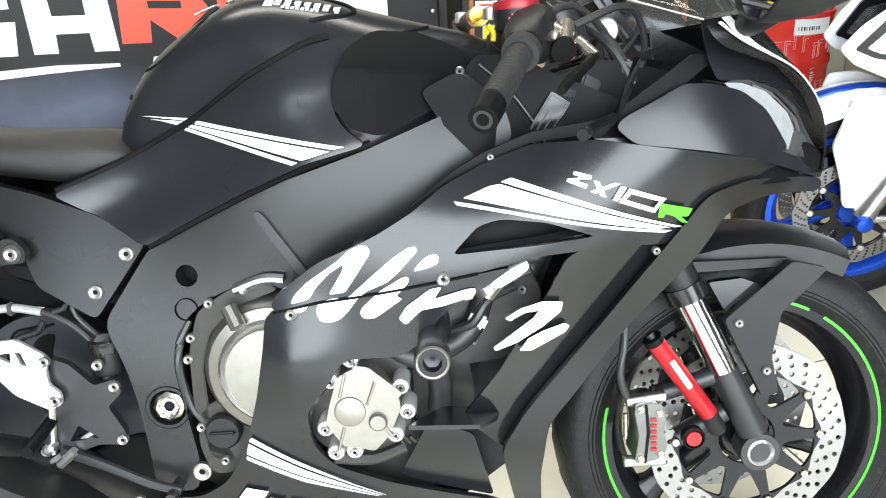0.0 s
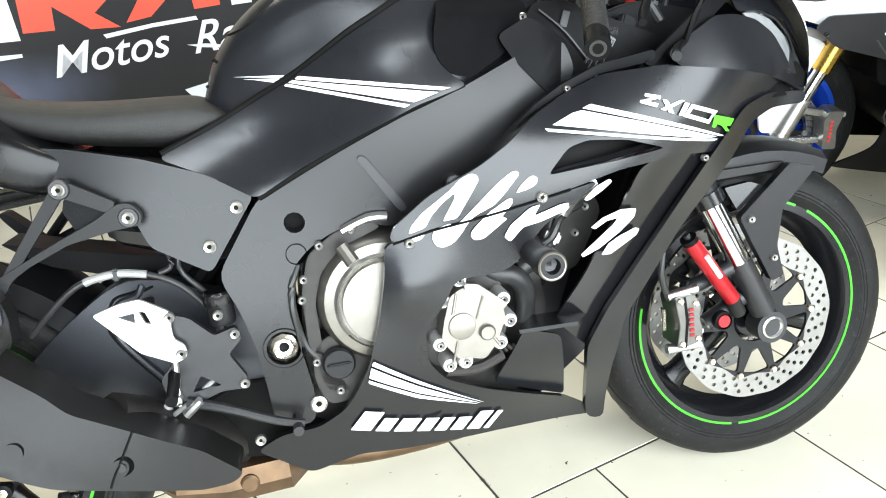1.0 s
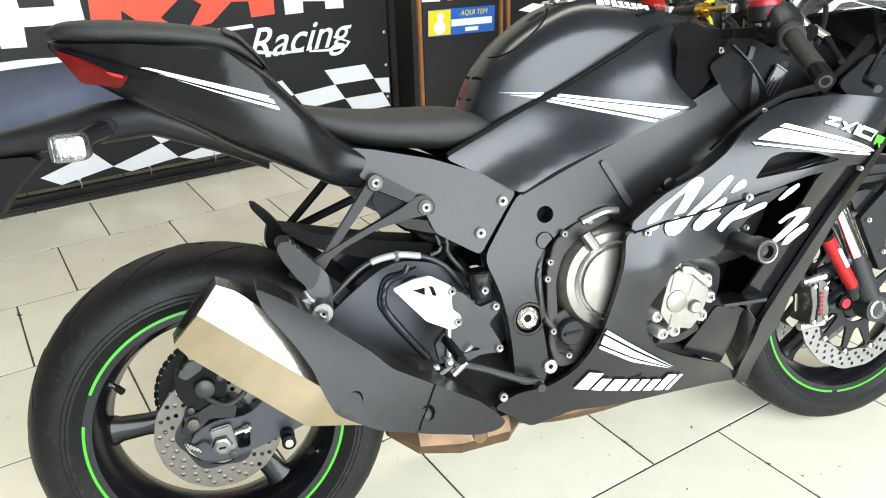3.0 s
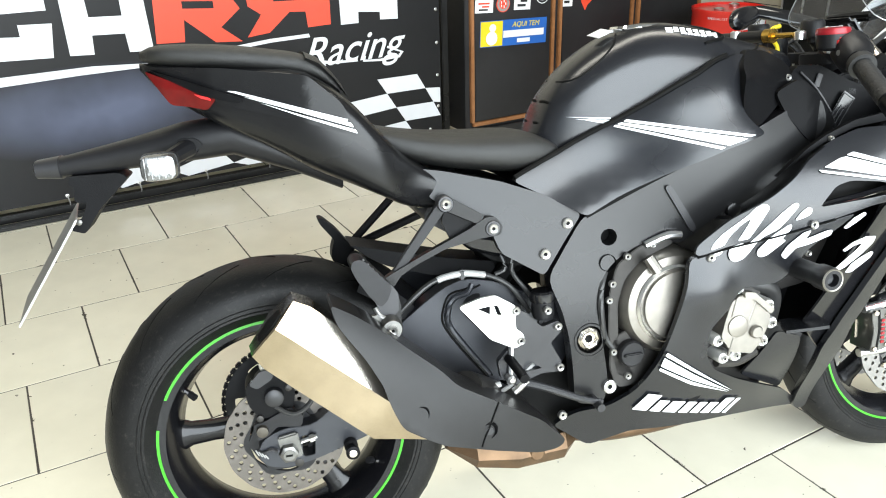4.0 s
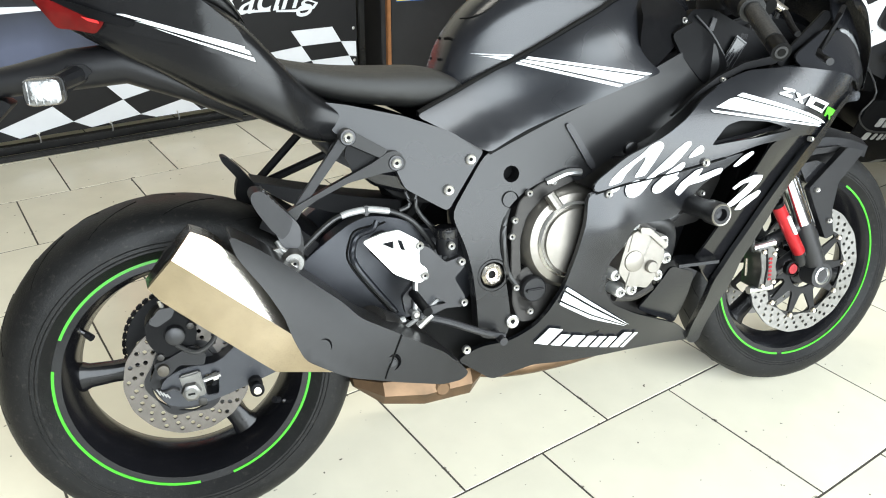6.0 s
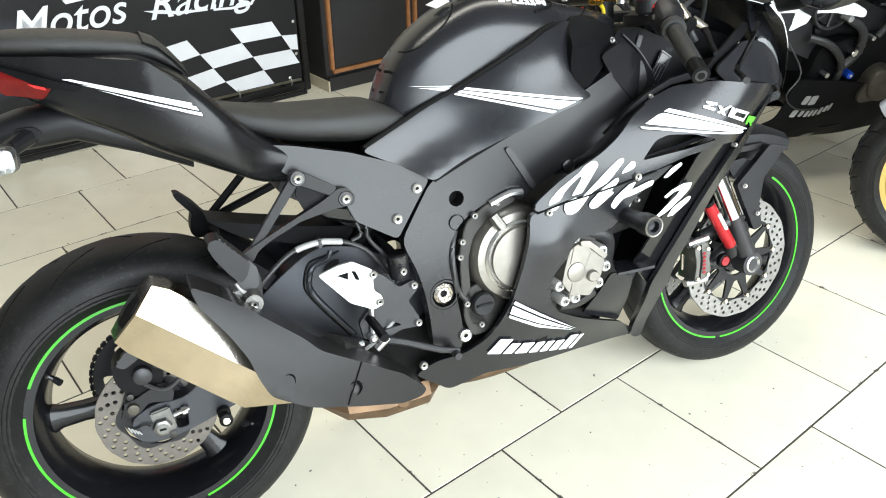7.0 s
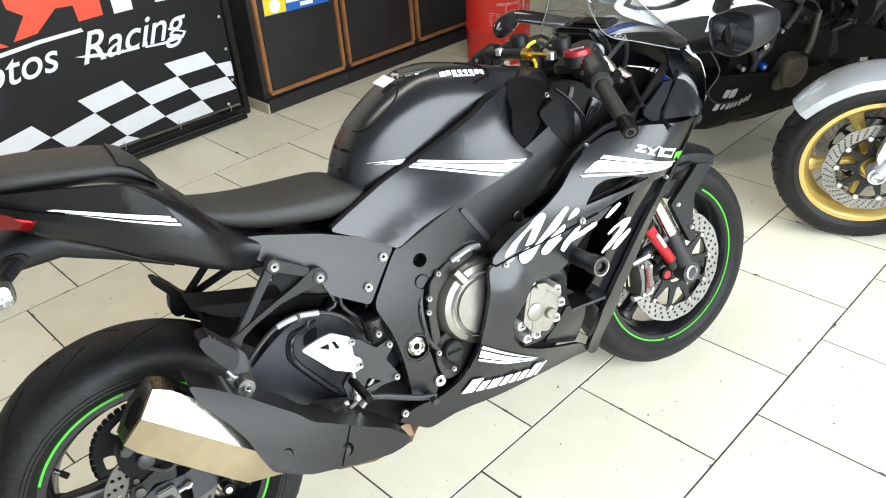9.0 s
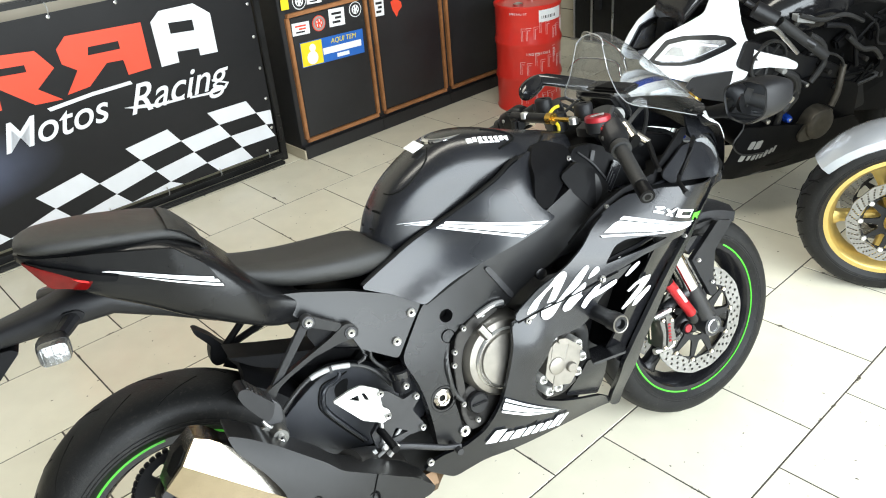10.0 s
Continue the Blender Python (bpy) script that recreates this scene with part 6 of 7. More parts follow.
part("coolant_hose", tube([(.93, -.18, .49), (.97, -.18, .515), (.99, -.17, .55), (1.0, -.17, .60)], .016, 12), M_HOSE, bike)
part("hose_pipe", tube([(.998, -.195, .575), (1.02, -.20, .60), (1.055, -.20, .615)], .016, 12), M_ALU, bike, "silver coolant pipe")
part("hose_clamp", revolve([(.018, -.006), (.0195, -.006), (.0195, .006), (.018, .006)], 18), M_BOLT, bike).matrix_local = pose(1.002, -.196, .580, 50, 0, 60)
part("radiator", block(.05, .40, .30, (0, 0, 0), .006, pose(1.09, 0, .50, 0, 22, 0)), M_DARK, bike, "black radiator core")
part("radiator_shroud", panel([(.930, .470), (.965, .600), (1.040, .632), (1.105, .645), (1.068, .575), (1.012, .487), (.958, .425)], lambda x, z: .148 + .10 * max(0, x - 1.0), .010, r=.010), M_GLOSS, bike, "gloss black radiator shroud")
part("lower_case", slab([(.75, .37), (.88, .39), (.93, .33), (.90, .25), (.78, .26)], -.16, .16, .02), M_CASTDARK, bike)
part("oil_line", tube([(.78, -.245, .372), (.83, -.235, .362), (.875, -.225, .372)], .009, 10), M_CASTDARK, bike)

# --- front end ---
fw = wheel(bike, "front_wheel", (1.410, 0, .276), .12, .3005, .221, 3, M_RIM, [(63, 86), (-97, 56), (-194, -101)], radians(20))
for s in (-1, 1):
    part("brake_disc", drilled_disc(.113, .158, s * .068, .005, (.1235, .1355, .1475), 32, .0043, .0010), M_DISC, fw, "drilled waved front brake disc")
    part("disc_carrier", disc_carrier(.045, .116, s * .068), M_PLASTIC, fw)
    for k in range(10):
        a = 2 * math.pi * k / 10
        part("float_button", turned([(.003, s * .074), (.006, s * .0755), (.0075, s * .072)], 12, (.115 * math.cos(a), 0, .115 * math.sin(a))), M_STEEL, fw)
    part("fork_outer", tube([(1.175, s * .105, .80), (1.298, s * .105, .535)], .028, 20), M_PLASTIC, bike, "black fork tube")
    part("fork_collar", tube([(1.292, s * .105, .548), (1.302, s * .105, .525)], .031, 20), M_GLOSS, bike)
    part("fork_inner", tube([(1.30, s * .105, .53), (1.362, s * .105, .398)], .0225, 20), M_CHROME, bike, "polished fork stanchion")
    part("fork_foot", join(tube([(1.356, s * .105, .41), (1.405, s * .105, .305)], .0235, 18), tube([(1.410, s * .085, .277), (1.410, s * .125, .277)], .030, 22), tube([(1.36, s * .105, .34), (1.29, s * .10, .30)], .016, 12), tube([(1.345, s * .105, .40), (1.25, s * .10, .37)], .014, 12)), M_GREY, bike, "dark grey fork foot")
    part("axle_end", revolve([(.011, s * .118), (.018, s * .129), (.021, s * .127), (.021, s * .11), (.011, s * .11)], 26, (1.410, 0, .277)), M_ALU, bike)
    cal = part("front_caliper", slab([(1.212, .372), (1.248, .378), (1.262, .352), (1.256, .330), (1.264, .305), (1.252, .284), (1.212, .278), (1.220, .325)], s * .082, s * .142, .010, (), .006), M_CALIPER, bike, "silver radial brake caliper")
    part("caliper_bridge", tube([(1.205, s * .125, .374), (1.262, s * .125, .380)], .009, 12), M_ALU, cal)
    part("caliper_bridge", tube([(1.20, s * .125, .276), (1.262, s * .125, .276)], .009, 12), M_ALU, cal)
    part("caliper_joint", slab([(1.228, .374), (1.232, .374), (1.236, .330), (1.230, .280), (1.226, .280), (1.231, .330)], s * .1405, s * .1432, .001, (), 0), M_DARK, cal)
    for x, z in ((1.222, .368), (1.250, .360), (1.252, .294), (1.222, .288)):
        part("caliper_bolt", turned([(.0025, s * .1435), (.0055, s * .1455), (.0060, s * .140)], 10, (x, 0, z)), M_STEEL, cal)
    part("pad_pin", tube([(1.208, s * .105, .345), (1.208, s * .105, .305)], .004, 8), M_STEEL, cal)
    part("bleed_nipple", tube([(1.243, s * .120, .378), (1.247, s * .122, .396)], .004, 8), M_SHADE, cal)
    for k in range(6):
        part("emblem_bar", block(.009, .0016, .006, (1.241, s * .1435, .302 + .0095 * k), .0005), M_REDCAP, cal, "red lettering as plain bars")
    can = part("pressure_canister", tube([(1.240, s * .150, .476), (1.325, s * .135, .352)], .0142, 20), M_RED, bike, "red anodised fork pressure canister")
    part("canister_mark", tube([(1.262, s * .1632, .448), (1.29, s * .1582, .405)], .0045, 8), M_DECAL, can)
    part("canister_foot", tube([(1.322, s * .135, .357), (1.345, s * .12, .318)], .0135, 14), M_PLASTIC, can)
    part("canister_cap", tube([(1.236, s * .151, .482), (1.241, s * .150, .474)], .0150, 18), M_SHADE, can)
    part("canister_valve", tube([(1.232, s * .151, .488), (1.237, s * .151, .481)], .006, 12), M_GREY, can)
    part("knob", turned([(.008, s * .150), (.0115, s * .150), (.013, s * .144), (.013, s * .135)], 12, (1.300, 0, .318)), M_REDCAP, bike)
    part("knob_ring", revolve([(.0145, s * .150), (.0175, s * .148), (.0175, s * .136), (.0145, s * .136)], 14, (1.300, 0, .318)), M_SHADE, bike)
    part("brake_hose", tube([(1.21, s * .12, .37), (1.195, s * .13, .42), (1.205, s * .12, .50), (1.19, s * .10, .60)], .006, 10), M_HOSE, bike)
    part("fender_bracket", slab([(1.450, .575), (1.352, .492), (1.370, .452), (1.412, .365), (1.436, .372), (1.424, .430), (1.436, .497), (1.503, .562)], s * .105, s * .122, .006, (), .003), M_PLASTIC, bike, "black fender bracket")
    part("fender_plate", slab([(1.333, .546), (1.382, .550), (1.411, .538), (1.358, .500)], s * .092, s * .106, .004, (), .002), M_GLOSS, bike)
    part("fender_rail", slab([(1.310, .577), (1.456, .575), (1.450, .563), (1.311, .561)], s * .088, s * .100, .003, (), .002), M_GUARD, bike)
    for x, z in ((1.372, .487), (1.415, .41)):
        bolt(bike, x, s * .124, z, .0078, side=s)
part("axle", tube([(1.410, -.11, .277), (1.410, .11, .277)], .012, 14), M_ALU, bike)
FA = [radians(a) for a in range(62, 137, 6)]
rings = []
for a in FA:
    k = 1.0 if radians(40) < a < radians(110) else 0.85
    rr = .318 + .004 * math.cos(2 * a)
    rings.append([(1.413 + (rr + dr) * math.cos(a), y * k, .288 + (rr + dr) * math.sin(a)) for y, dr in ((-.082, -.035), (-.078, -.008), (-.05, .008), (0, .013), (.05, .008), (.078, -.008), (.082, -.035), (.074, -.012), (.045, .002), (0, .006), (-.045, .002), (-.074, -.012))])
part("front_fender", loft(rings), M_PLASTIC, bike, "matte black front mudguard")

# --- cockpit ---
part("dash_cover", slab([(1.03, .80), (1.06, .85), (1.18, .88), (1.33, .84), (1.30, .76), (1.10, .76)], -.12, .12, .03, (), .02), M_SHADE, bike, "black cockpit inner cover")
part("instrument", block(.02, .16, .09, (0, 0, 0), .01, pose(1.205, 0, .935, 0, -35, 0)), M_GLOSS, bike, "dark digital instrument panel")
part("instrument_hood", block(.05, .16, .014, (0, 0, 0), .006, pose(1.240, 0, .972, 0, -10, 0)), M_DARK, bike)
part("top_yoke", slab([(1.06, .0), (1.0, .05), (1.02, .12), (1.08, .125), (1.10, .05), (1.115, 0), (1.10, -.05), (1.08, -.125), (1.02, -.12), (1.0, -.05)], -.008, .012, .012), M_GREY, bike, "dark cast top yoke").matrix_local = pose(0.08, 0, .895, 90 , 0, 0)
for s in (-1, 1):
    g0, g1 = Vector((1.085, s * .170, .930)), Vector((1.000, s * .385, .829))
    d = (g1 - g0)
    bar = part("handlebar", tube([g0 - d * .12, g1 + d * .02], .011, 14), M_GREY, bike, "clip-on handlebar")
    part("grip", tube([g0 + d * .42, g0 + d * .46, g0 + d * .93], .0162, 18), M_GRIP, bar, "ribbed black rubber grip")
    for k in range(14):
        part("grip_rib", tube([g0 + d * (.455 + .033 * k), g0 + d * (.470 + .033 * k)], .01655, 18), M_GRIP, bar)
    part("grip_flange", tube([g0 + d * .37, g0 + d * .43], .0235, 20), M_GRIP, bar)
    part("bar_end", tube([g1 - d * .05, g1 + d * .09], .0165, 18), M_SHADE, bar)
    part("bar_end_ring", tube([g1 + d * .088, g1 + d * .094], .011, 14), M_GREY, bar)
    part("bar_end_hole", tube([g1 + d * .092, g1 + d * .097], .007, 12), M_DARK, bar)
    part("switchgear", loft([pad_ring(-.008, .020, -.022, .020, 16), pad_ring(.008, .031, -.031, .029, 16), pad_ring(.058, .030, -.030, .029, 16), pad_ring(.075, .022, -.022, .022, 16)]), M_PLASTIC, bar, "black switch housing").matrix_local = Matrix.Translation(g0 + d * .06) @ d.to_track_quat('X', 'Z').to_matrix().to_4x4()
    part("switch_screw", turned([(.003, 0), (.005, .002), (.005, .006)], 10), M_BOLT, bar).matrix_local = Matrix.Translation(g0 + d * .22 + Vector((-.026, 0, .004))) @ pose(0, 0, 0, 0, 0, 90)
    part("bar_clamp", tube([(1.115, s * .105, .945), (1.135, s * .105, .885)], .032, 20), M_GREY, bar)
    part("clamp_bolt", tube([(1.085, s * .125, .915), (1.083, s * .135, .915)], .007, 10), M_BOLT, bar)
    perch = part("lever_perch", join(tube([g0 + d * .12 + Vector((.012, 0, -.004)), g0 + d * .20 + Vector((.052, 0, -.012))], (.020, .014), 16), tube([g0 + d * .10 + Vector((.040, 0, .0)), g0 + d * .30 + Vector((.046, 0, -.006))], .0115, 12)), M_STEEL, bar, "bare alloy lever perch")
    part("adjuster", tube([g0 + d * .30 + Vector((.045, 0, -.008)), g0 + d * .33 + Vector((.048, 0, -.008))], .016, 14), M_DARK, perch)
    part("lever", tube([g0 + d * .26 + Vector((.060, 0, -.010)), g0 + d * .34 + Vector((.082, 0, -.018)), g0 + d * .62 + Vector((.070, 0, -.012)), g0 + d * .78 + Vector((.066, 0, -.008))], (.0075, .0055), 10), M_SHADE, bar, "folding control lever")
    part("lever_knuckle", tube([g0 + d * .24 + Vector((.060, 0, -.008)), g0 + d * .33 + Vector((.086, 0, -.018))], (.010, .008), 12), M_STEEL, bar, "bare alloy lever knuckle")
    part("switch_button", block(.018, .022, .016, tuple(g0 + d * .14 + Vector((-.022, 0, .014))), .004), M_REDBTN if s < 0 else M_GREY, bar, "red stop switch" if s < 0 else "")
    part("switch_button", block(.010, .016, .010, tuple(g0 + d * .24 + Vector((-.025, 0, -.004))), .003), M_GREY, bar)
    part("bar_cable", tube([g0 + d * .05, g0 + Vector((.05, s * -.04, .02)), g0 + Vector((.11, s * -.08, -.03)), g0 + Vector((.12, s * -.09, -.12))], .005, 8), M_HOSE, bar)
    part("brake_hose_upper", tube([g0 + d * .1 + Vector((.05, 0, .0)), g0 + Vector((.12, s * -.01, .012)), g0 + Vector((.15, s * -.05, -.05)), g0 + Vector((.12, s * -.07, -.13))], .005, 8), M_HOSE, bar)
res = part("brake_reservoir", turned([(.022, .915), (.028, .920), (.030, .944)], 24, (1.055, -.178, 0), axis="z"), M_PLASTIC, bike, "brake fluid reservoir")
part("reservoir_cap", turned([(.030, .944), (.031, .947), (.029, .955), (.020, .957), (.018, .954)], 12, (1.055, -.178, 0), axis="z"), M_REDCAP, res, "red anodised reservoir cap")
part("cap_label", block(.026, .012, .0008, (1.055, -.178, .9575), 0), M_CABLE, res, "worn pale label on the cap")
for k in range(2):
    part("cap_screw", turned([(.002, .959), (.004, .958), (.004, .953)], 10, (1.040 + .03 * k, -.178, 0), axis="z"), M_BOLT, res)
part("reservoir_hose", tube([(1.062, -.175, .918), (1.085, -.172, .90), (1.10, -.185, .905)], .006, 8), M_HOSE, bike)
part("steering_damper", tube([(.990, .085, .946), (1.013, -.055, .948)], .0125, 16), M_PLASTIC, bike, "black steering damper")
part("damper_collar", tube([(1.010, -.045, .948), (1.014, -.062, .948)], .0142, 16), M_GOLD, bike, "gold damper collar")
part("damper_rod", tube([(1.013, -.06, .948), (1.024, -.115, .947)], .0055, 10), M_GOLD, bike, "gold damper rod")
part("damper_joint", turned([(.006, .955), (.011, .952), (.011, .938)], 14, (1.026, -.125, 0), axis="z"), M_ALU, bike)
part("damper_mount", block(.03, .03, .03, (.988, .06, .93), .006), M_PLASTIC, bike)
part("damper_knob", turned([(.006, .962), (.010, .960), (.010, .946)], 12, (.992, .03, 0), axis="z"), M_WHITE_ALU, bike)
for s in (-1, 1):
    part("fork_cap", revolve([(.010, .972), (.019, .972), (.022, .968), (.023, .94), (.010, .94)], 22, (1.085, s * .085, 0), axis="z"), M_PLASTIC, bike, "hollow black fork cap")
    part("cap_core", turned([(.009, .958), (.010, .955), (.010, .93)], 14, (1.085, s * .085, 0), axis="z"), M_GREY, bike)
part("ignition_barrel", turned([(.012, .945), (.018, .943), (.020, .935), (.020, .90)], 18, (1.07, 0, 0), axis="z"), M_PLASTIC, bike)
# dark inner side of the cockpit with its plate, edges and clips
part("cockpit_side", panel([(.965, .845), (1.0, .892), (1.05, .89), (1.11, .86), (1.20, .82), (1.20, .77), (1.03, .765), (.985, .80)], lambda x, z: .152, .02, r=.01), M_SHADE, bike, "black inner cockpit panel")
# Added dark sheet: stands for the shade where the spar curves in.
part("spar_shade_panel", panel([(.925, .850), (.975, .872), (1.03, .835), (1.075, .785), (1.060, .758), (1.018, .738), (.985, .770), (.950, .808)], lambda x, z: .196 - .35 * max(0, x - 1.0), .01, r=.012), M_SHADE, bike, "added black sheet that stands for shade on the spar's front")
part("panel_edge", tube([(.985, -.158, .868), (1.02, -.158, .835), (1.062, -.158, .775)], .0022, 6), M_GREY, bike)
part("panel_edge", tube([(1.005, -.158, .880), (1.045, -.158, .842), (1.085, -.158, .785)], .0022, 6), M_GREY, bike)
PL = pose(1.092, -.160, .800, 0, 34, 0)
part("warning_plate", block(.030, .003, .074, (0, 0, 0), .001, PL), M_GLOSS, bike, "small black plate with a thin white frame")
for sx, sz, dx, dz in ((.0014, .066, -.0125, 0), (.0014, .066, .0125, 0), (.025, .0014, 0, .033), (.025, .0014, 0, -.033)):
    part("plate_frame", block(sx, .0012, sz, (dx, -.0018, dz), 0, PL), M_GREY, bike)
for dx, h in ((-.005, .040), (.003, .030)):
    part("plate_bar", block(.002, .0012, h, (dx, -.0018, -.008), 0, PL), M_GREY, bike)
part("grey_tag", block(.012, .002, .024, (0, 0, 0), .001, pose(1.046, -.156, .862, 0, 20, 0)), M_GREY, bike)
bolt(bike, .979, -.155, .872, .008)
for pts in (((1.026, -.05, .935), (1.034, -.048, .925), (1.033, -.05, .912)), ((1.030, -.02, .950), (1.044, -.02, .962), (1.060, -.02, .965))):
    plug = part("yellow_plug", tube(pts, .0042, 10), M_YELLOW, bike, "yellow wiring plug")
    part("plug_sleeve", tube((pts[2], Vector(pts[2]) + Vector((.014, .02, -.012))), .0034, 8), M_HOSE, plug)
oval = part("pale_reservoir", loft([[(1.193 + k * .017 * math.cos(a), y, .917 + k * .019 * math.sin(a)) for a in [2 * math.pi * j / 18 for j in range(18)]] for y, k in ((-.050, .8), (-.058, 1), (-.078, 1), (-.084, .82))]), M_CABLE, bike, "pale translucent fluid bottle", 50)
part("bottle_cap", block(.014, .016, .008, (1.180, -.066, .938), .002), M_GREY, oval)
part("clutch_cable", tube([(1.14, .12, .90), (1.22, .06, .96), (1.25, -.04, .93), (1.20, -.10, .87)], .004, 8), M_HOSE, bike)
part("wiring_loom", tube([(1.10, -.09, .90), (1.15, -.06, .93), (1.19, -.10, .90), (1.22, -.12, .84)], .009, 10), M_HOSE, bike)
part("connector", block(.03, .016, .02, (0, 0, 0), .003, pose(1.155, -.135, .845, 0, 25, 20)), M_GREY, bike)
part("connector", block(.022, .014, .016, (0, 0, 0), .003, pose(1.125, -.145, .835, 0, 10, 0)), M_GREY, bike)
part("loom_clip", block(.018, .012, .02, (1.21, -.115, .865), .003), M_GREY, bike)

# --- mirrors: the near one on a slim arm, the far one on an arched gloss stalk ---
def section(p, wd, h, n=16):
    return [Vector(p) + Vector((wd * math.cos(a), 0, h * math.sin(a))) for a in [2 * math.pi * j / n for j in range(n)]]


mir = new("mirror")
mir.parent = bike
mir["label"] = "black faired rear-view mirror"
root, c = Vector((1.325, -.190, .903)), Vector((1.284, -.388, .948))
part("mirror_arm", loft([section(root.lerp(c + Vector((.02, 0, 0)), f) + Vector((.012, 0, -.012)) * math.sin(math.pi * f), wd, h) for f, wd, h in ((0, .016, .012), (.3, .020, .015), (.6, .024, .019), (.85, .030, .026), (1.0, .034, .034))]), M_SHADE, mir)
part("arm_foot", block(.045, .028, .020, (0, 0, 0), .008, Matrix.Translation(root) @ pose(0, 0, 0, 0, 25, 20)), M_SHADE, mir)


def face(x, k, out=0.0):
    """A five-sided rounded mirror outline; its outer side is lower."""
    pts = rounded([(.050, .030), (-.020, .046), (-.066, .036), (-.060, -.020), (-.008, -.044), (.046, -.030)], .018, 3)
    return [(x, q[0] * k * .98 - out, q[1] * k * 1.14) for q in pts]


sh = part("shell", loft([face(-.0035, .91), face(-.008, .936), face(-.006, .99), face(.012, 1.04), face(.05, .96, .010), face(.085, .69, .016), face(.10, .29, .014)]), M_PLASTIC, mir)
gl = part("mirror_glass", loft([face(-.0037, .907), face(-.0042, .906)]), M_MIRROR, mir)
for o in (sh, gl):
    o.matrix_local = Matrix.Translation(c) @ pose(0, 0, 0, 0, -2, 6)
mir = new("mirror")
mir.parent = bike
mir["label"] = "gloss black arched rear-view mirror"
part("mirror_arm", loft([section(p, wd, h) for p, wd, h in (((1.36, .115, .905), .030, .016), ((1.33, .122, .935), .032, .016), ((1.27, .138, .962), .034, .013), ((1.21, .165, .985), .036, .013), ((1.165, .198, 1.000), .036, .014))]), M_GLOSS, mir)
part("shell", loft([section(p, wd, h) for p, wd, h in (((1.175, .232, .998), .010, .008), ((1.165, .222, .998), .030, .015), ((1.140, .200, .994), .040, .021), ((1.105, .172, .988), .036, .024), ((1.085, .156, .982), .026, .020), ((1.074, .146, .980), .010, .010))]), M_GLOSS, mir)
part("mirror_glass", slab([(-.042, -.014), (-.038, .014), (.030, .016), (.042, .004), (.034, -.016)], -.001, .001, .006, (), 0), M_MIRROR, mir).matrix_local = Matrix.Translation((1.090, .186, .984)) @ pose(0, 0, 0, 0, 0, 52)
for s in (-1, 1):
    q = (lambda v: v) if s < 0 else far_side
    brk = part("screen_bracket", tube([q(v) for v in ((1.098, -.398, .800), (1.128, -.345, .806), (1.150, -.325, .812), (1.160, -.340, .845), (1.168, -.345, .872), (1.205, -.315, .884))], (.0055, .0048), 6, smooth=False), M_SHADE, bike, "angular black screen bracket")
    part("bracket_end", tube([q((1.102, -.392, .800)), q((1.095, -.406, .798))], .0066, 12), M_PLASTIC, brk)


# ---- the motorcycles parked beyond it; same axes, x ahead ----
def discs(w, s, mat_carrier, r=.158):
    part("brake_disc", drilled_disc(.119, r, s * .068, .005, (.126, .134, .142, .150), 40, .0034, .002), M_DISC, w, "drilled front brake disc")
    part("disc_carrier", disc_carrier(.045, .116, s * .068), mat_carrier, w)
    for k in range(10):
        a = 2 * math.pi * k / 10
        part("float_button", turned([(.004, s * .077), (.008, s * .0765), (.010, s * .072)], 12, (.115 * math.cos(a), 0, .115 * math.sin(a))), M_ALU, w)


def arch(centre, r, a0, a1, half, thick=.005, lip=.03):
    """A mudguard: a rounded strip bent round a wheel."""
    rings = []
    n = 12
    for k in range(n + 1):
        a = radians(a0 + (a1 - a0) * k / n)
        t = 1 - 0.25 * abs(2 * k / n - 1) ** 3
        sec = ((-half, -lip), (-half * .92, -.006), (-half * .5, .008), (0, .012), (half * .5, .008), (half * .92, -.006), (half, -lip))
        pts = [(y * t, d) for y, d in sec] + [(y * t * .95, d - thick) for y, d in reversed(sec)]
        rings.append([(centre[0] + (r + d) * math.cos(a), y, centre[2] + (r + d) * math.sin(a)) for y, d in pts])
    return loft(rings)


def clutter(parent, rnd, box, n, mats):
    """Small brackets, unions and clips of an engine bay, one by one."""
    for _ in range(n):
        x, y, z = (rnd.uniform(*b) for b in box)
        if rnd.random() < .5:
            part("fitting", block(rnd.uniform(.02, .06), rnd.uniform(.01, .03), rnd.uniform(.015, .05), (0, 0, 0), .004, pose(x, y, z, 0, rnd.uniform(-60, 60), 0)), rnd.choice(mats), parent)
        else:
            part("hose", tube([(x, y, z), (x + rnd.uniform(-.06, .06), y + .015, z + rnd.uniform(-.02, .05)), (x + rnd.uniform(-.10, .10), y, z + rnd.uniform(-.08, .08))], rnd.uniform(.004, .008), 8), rnd.choice(mats), parent)


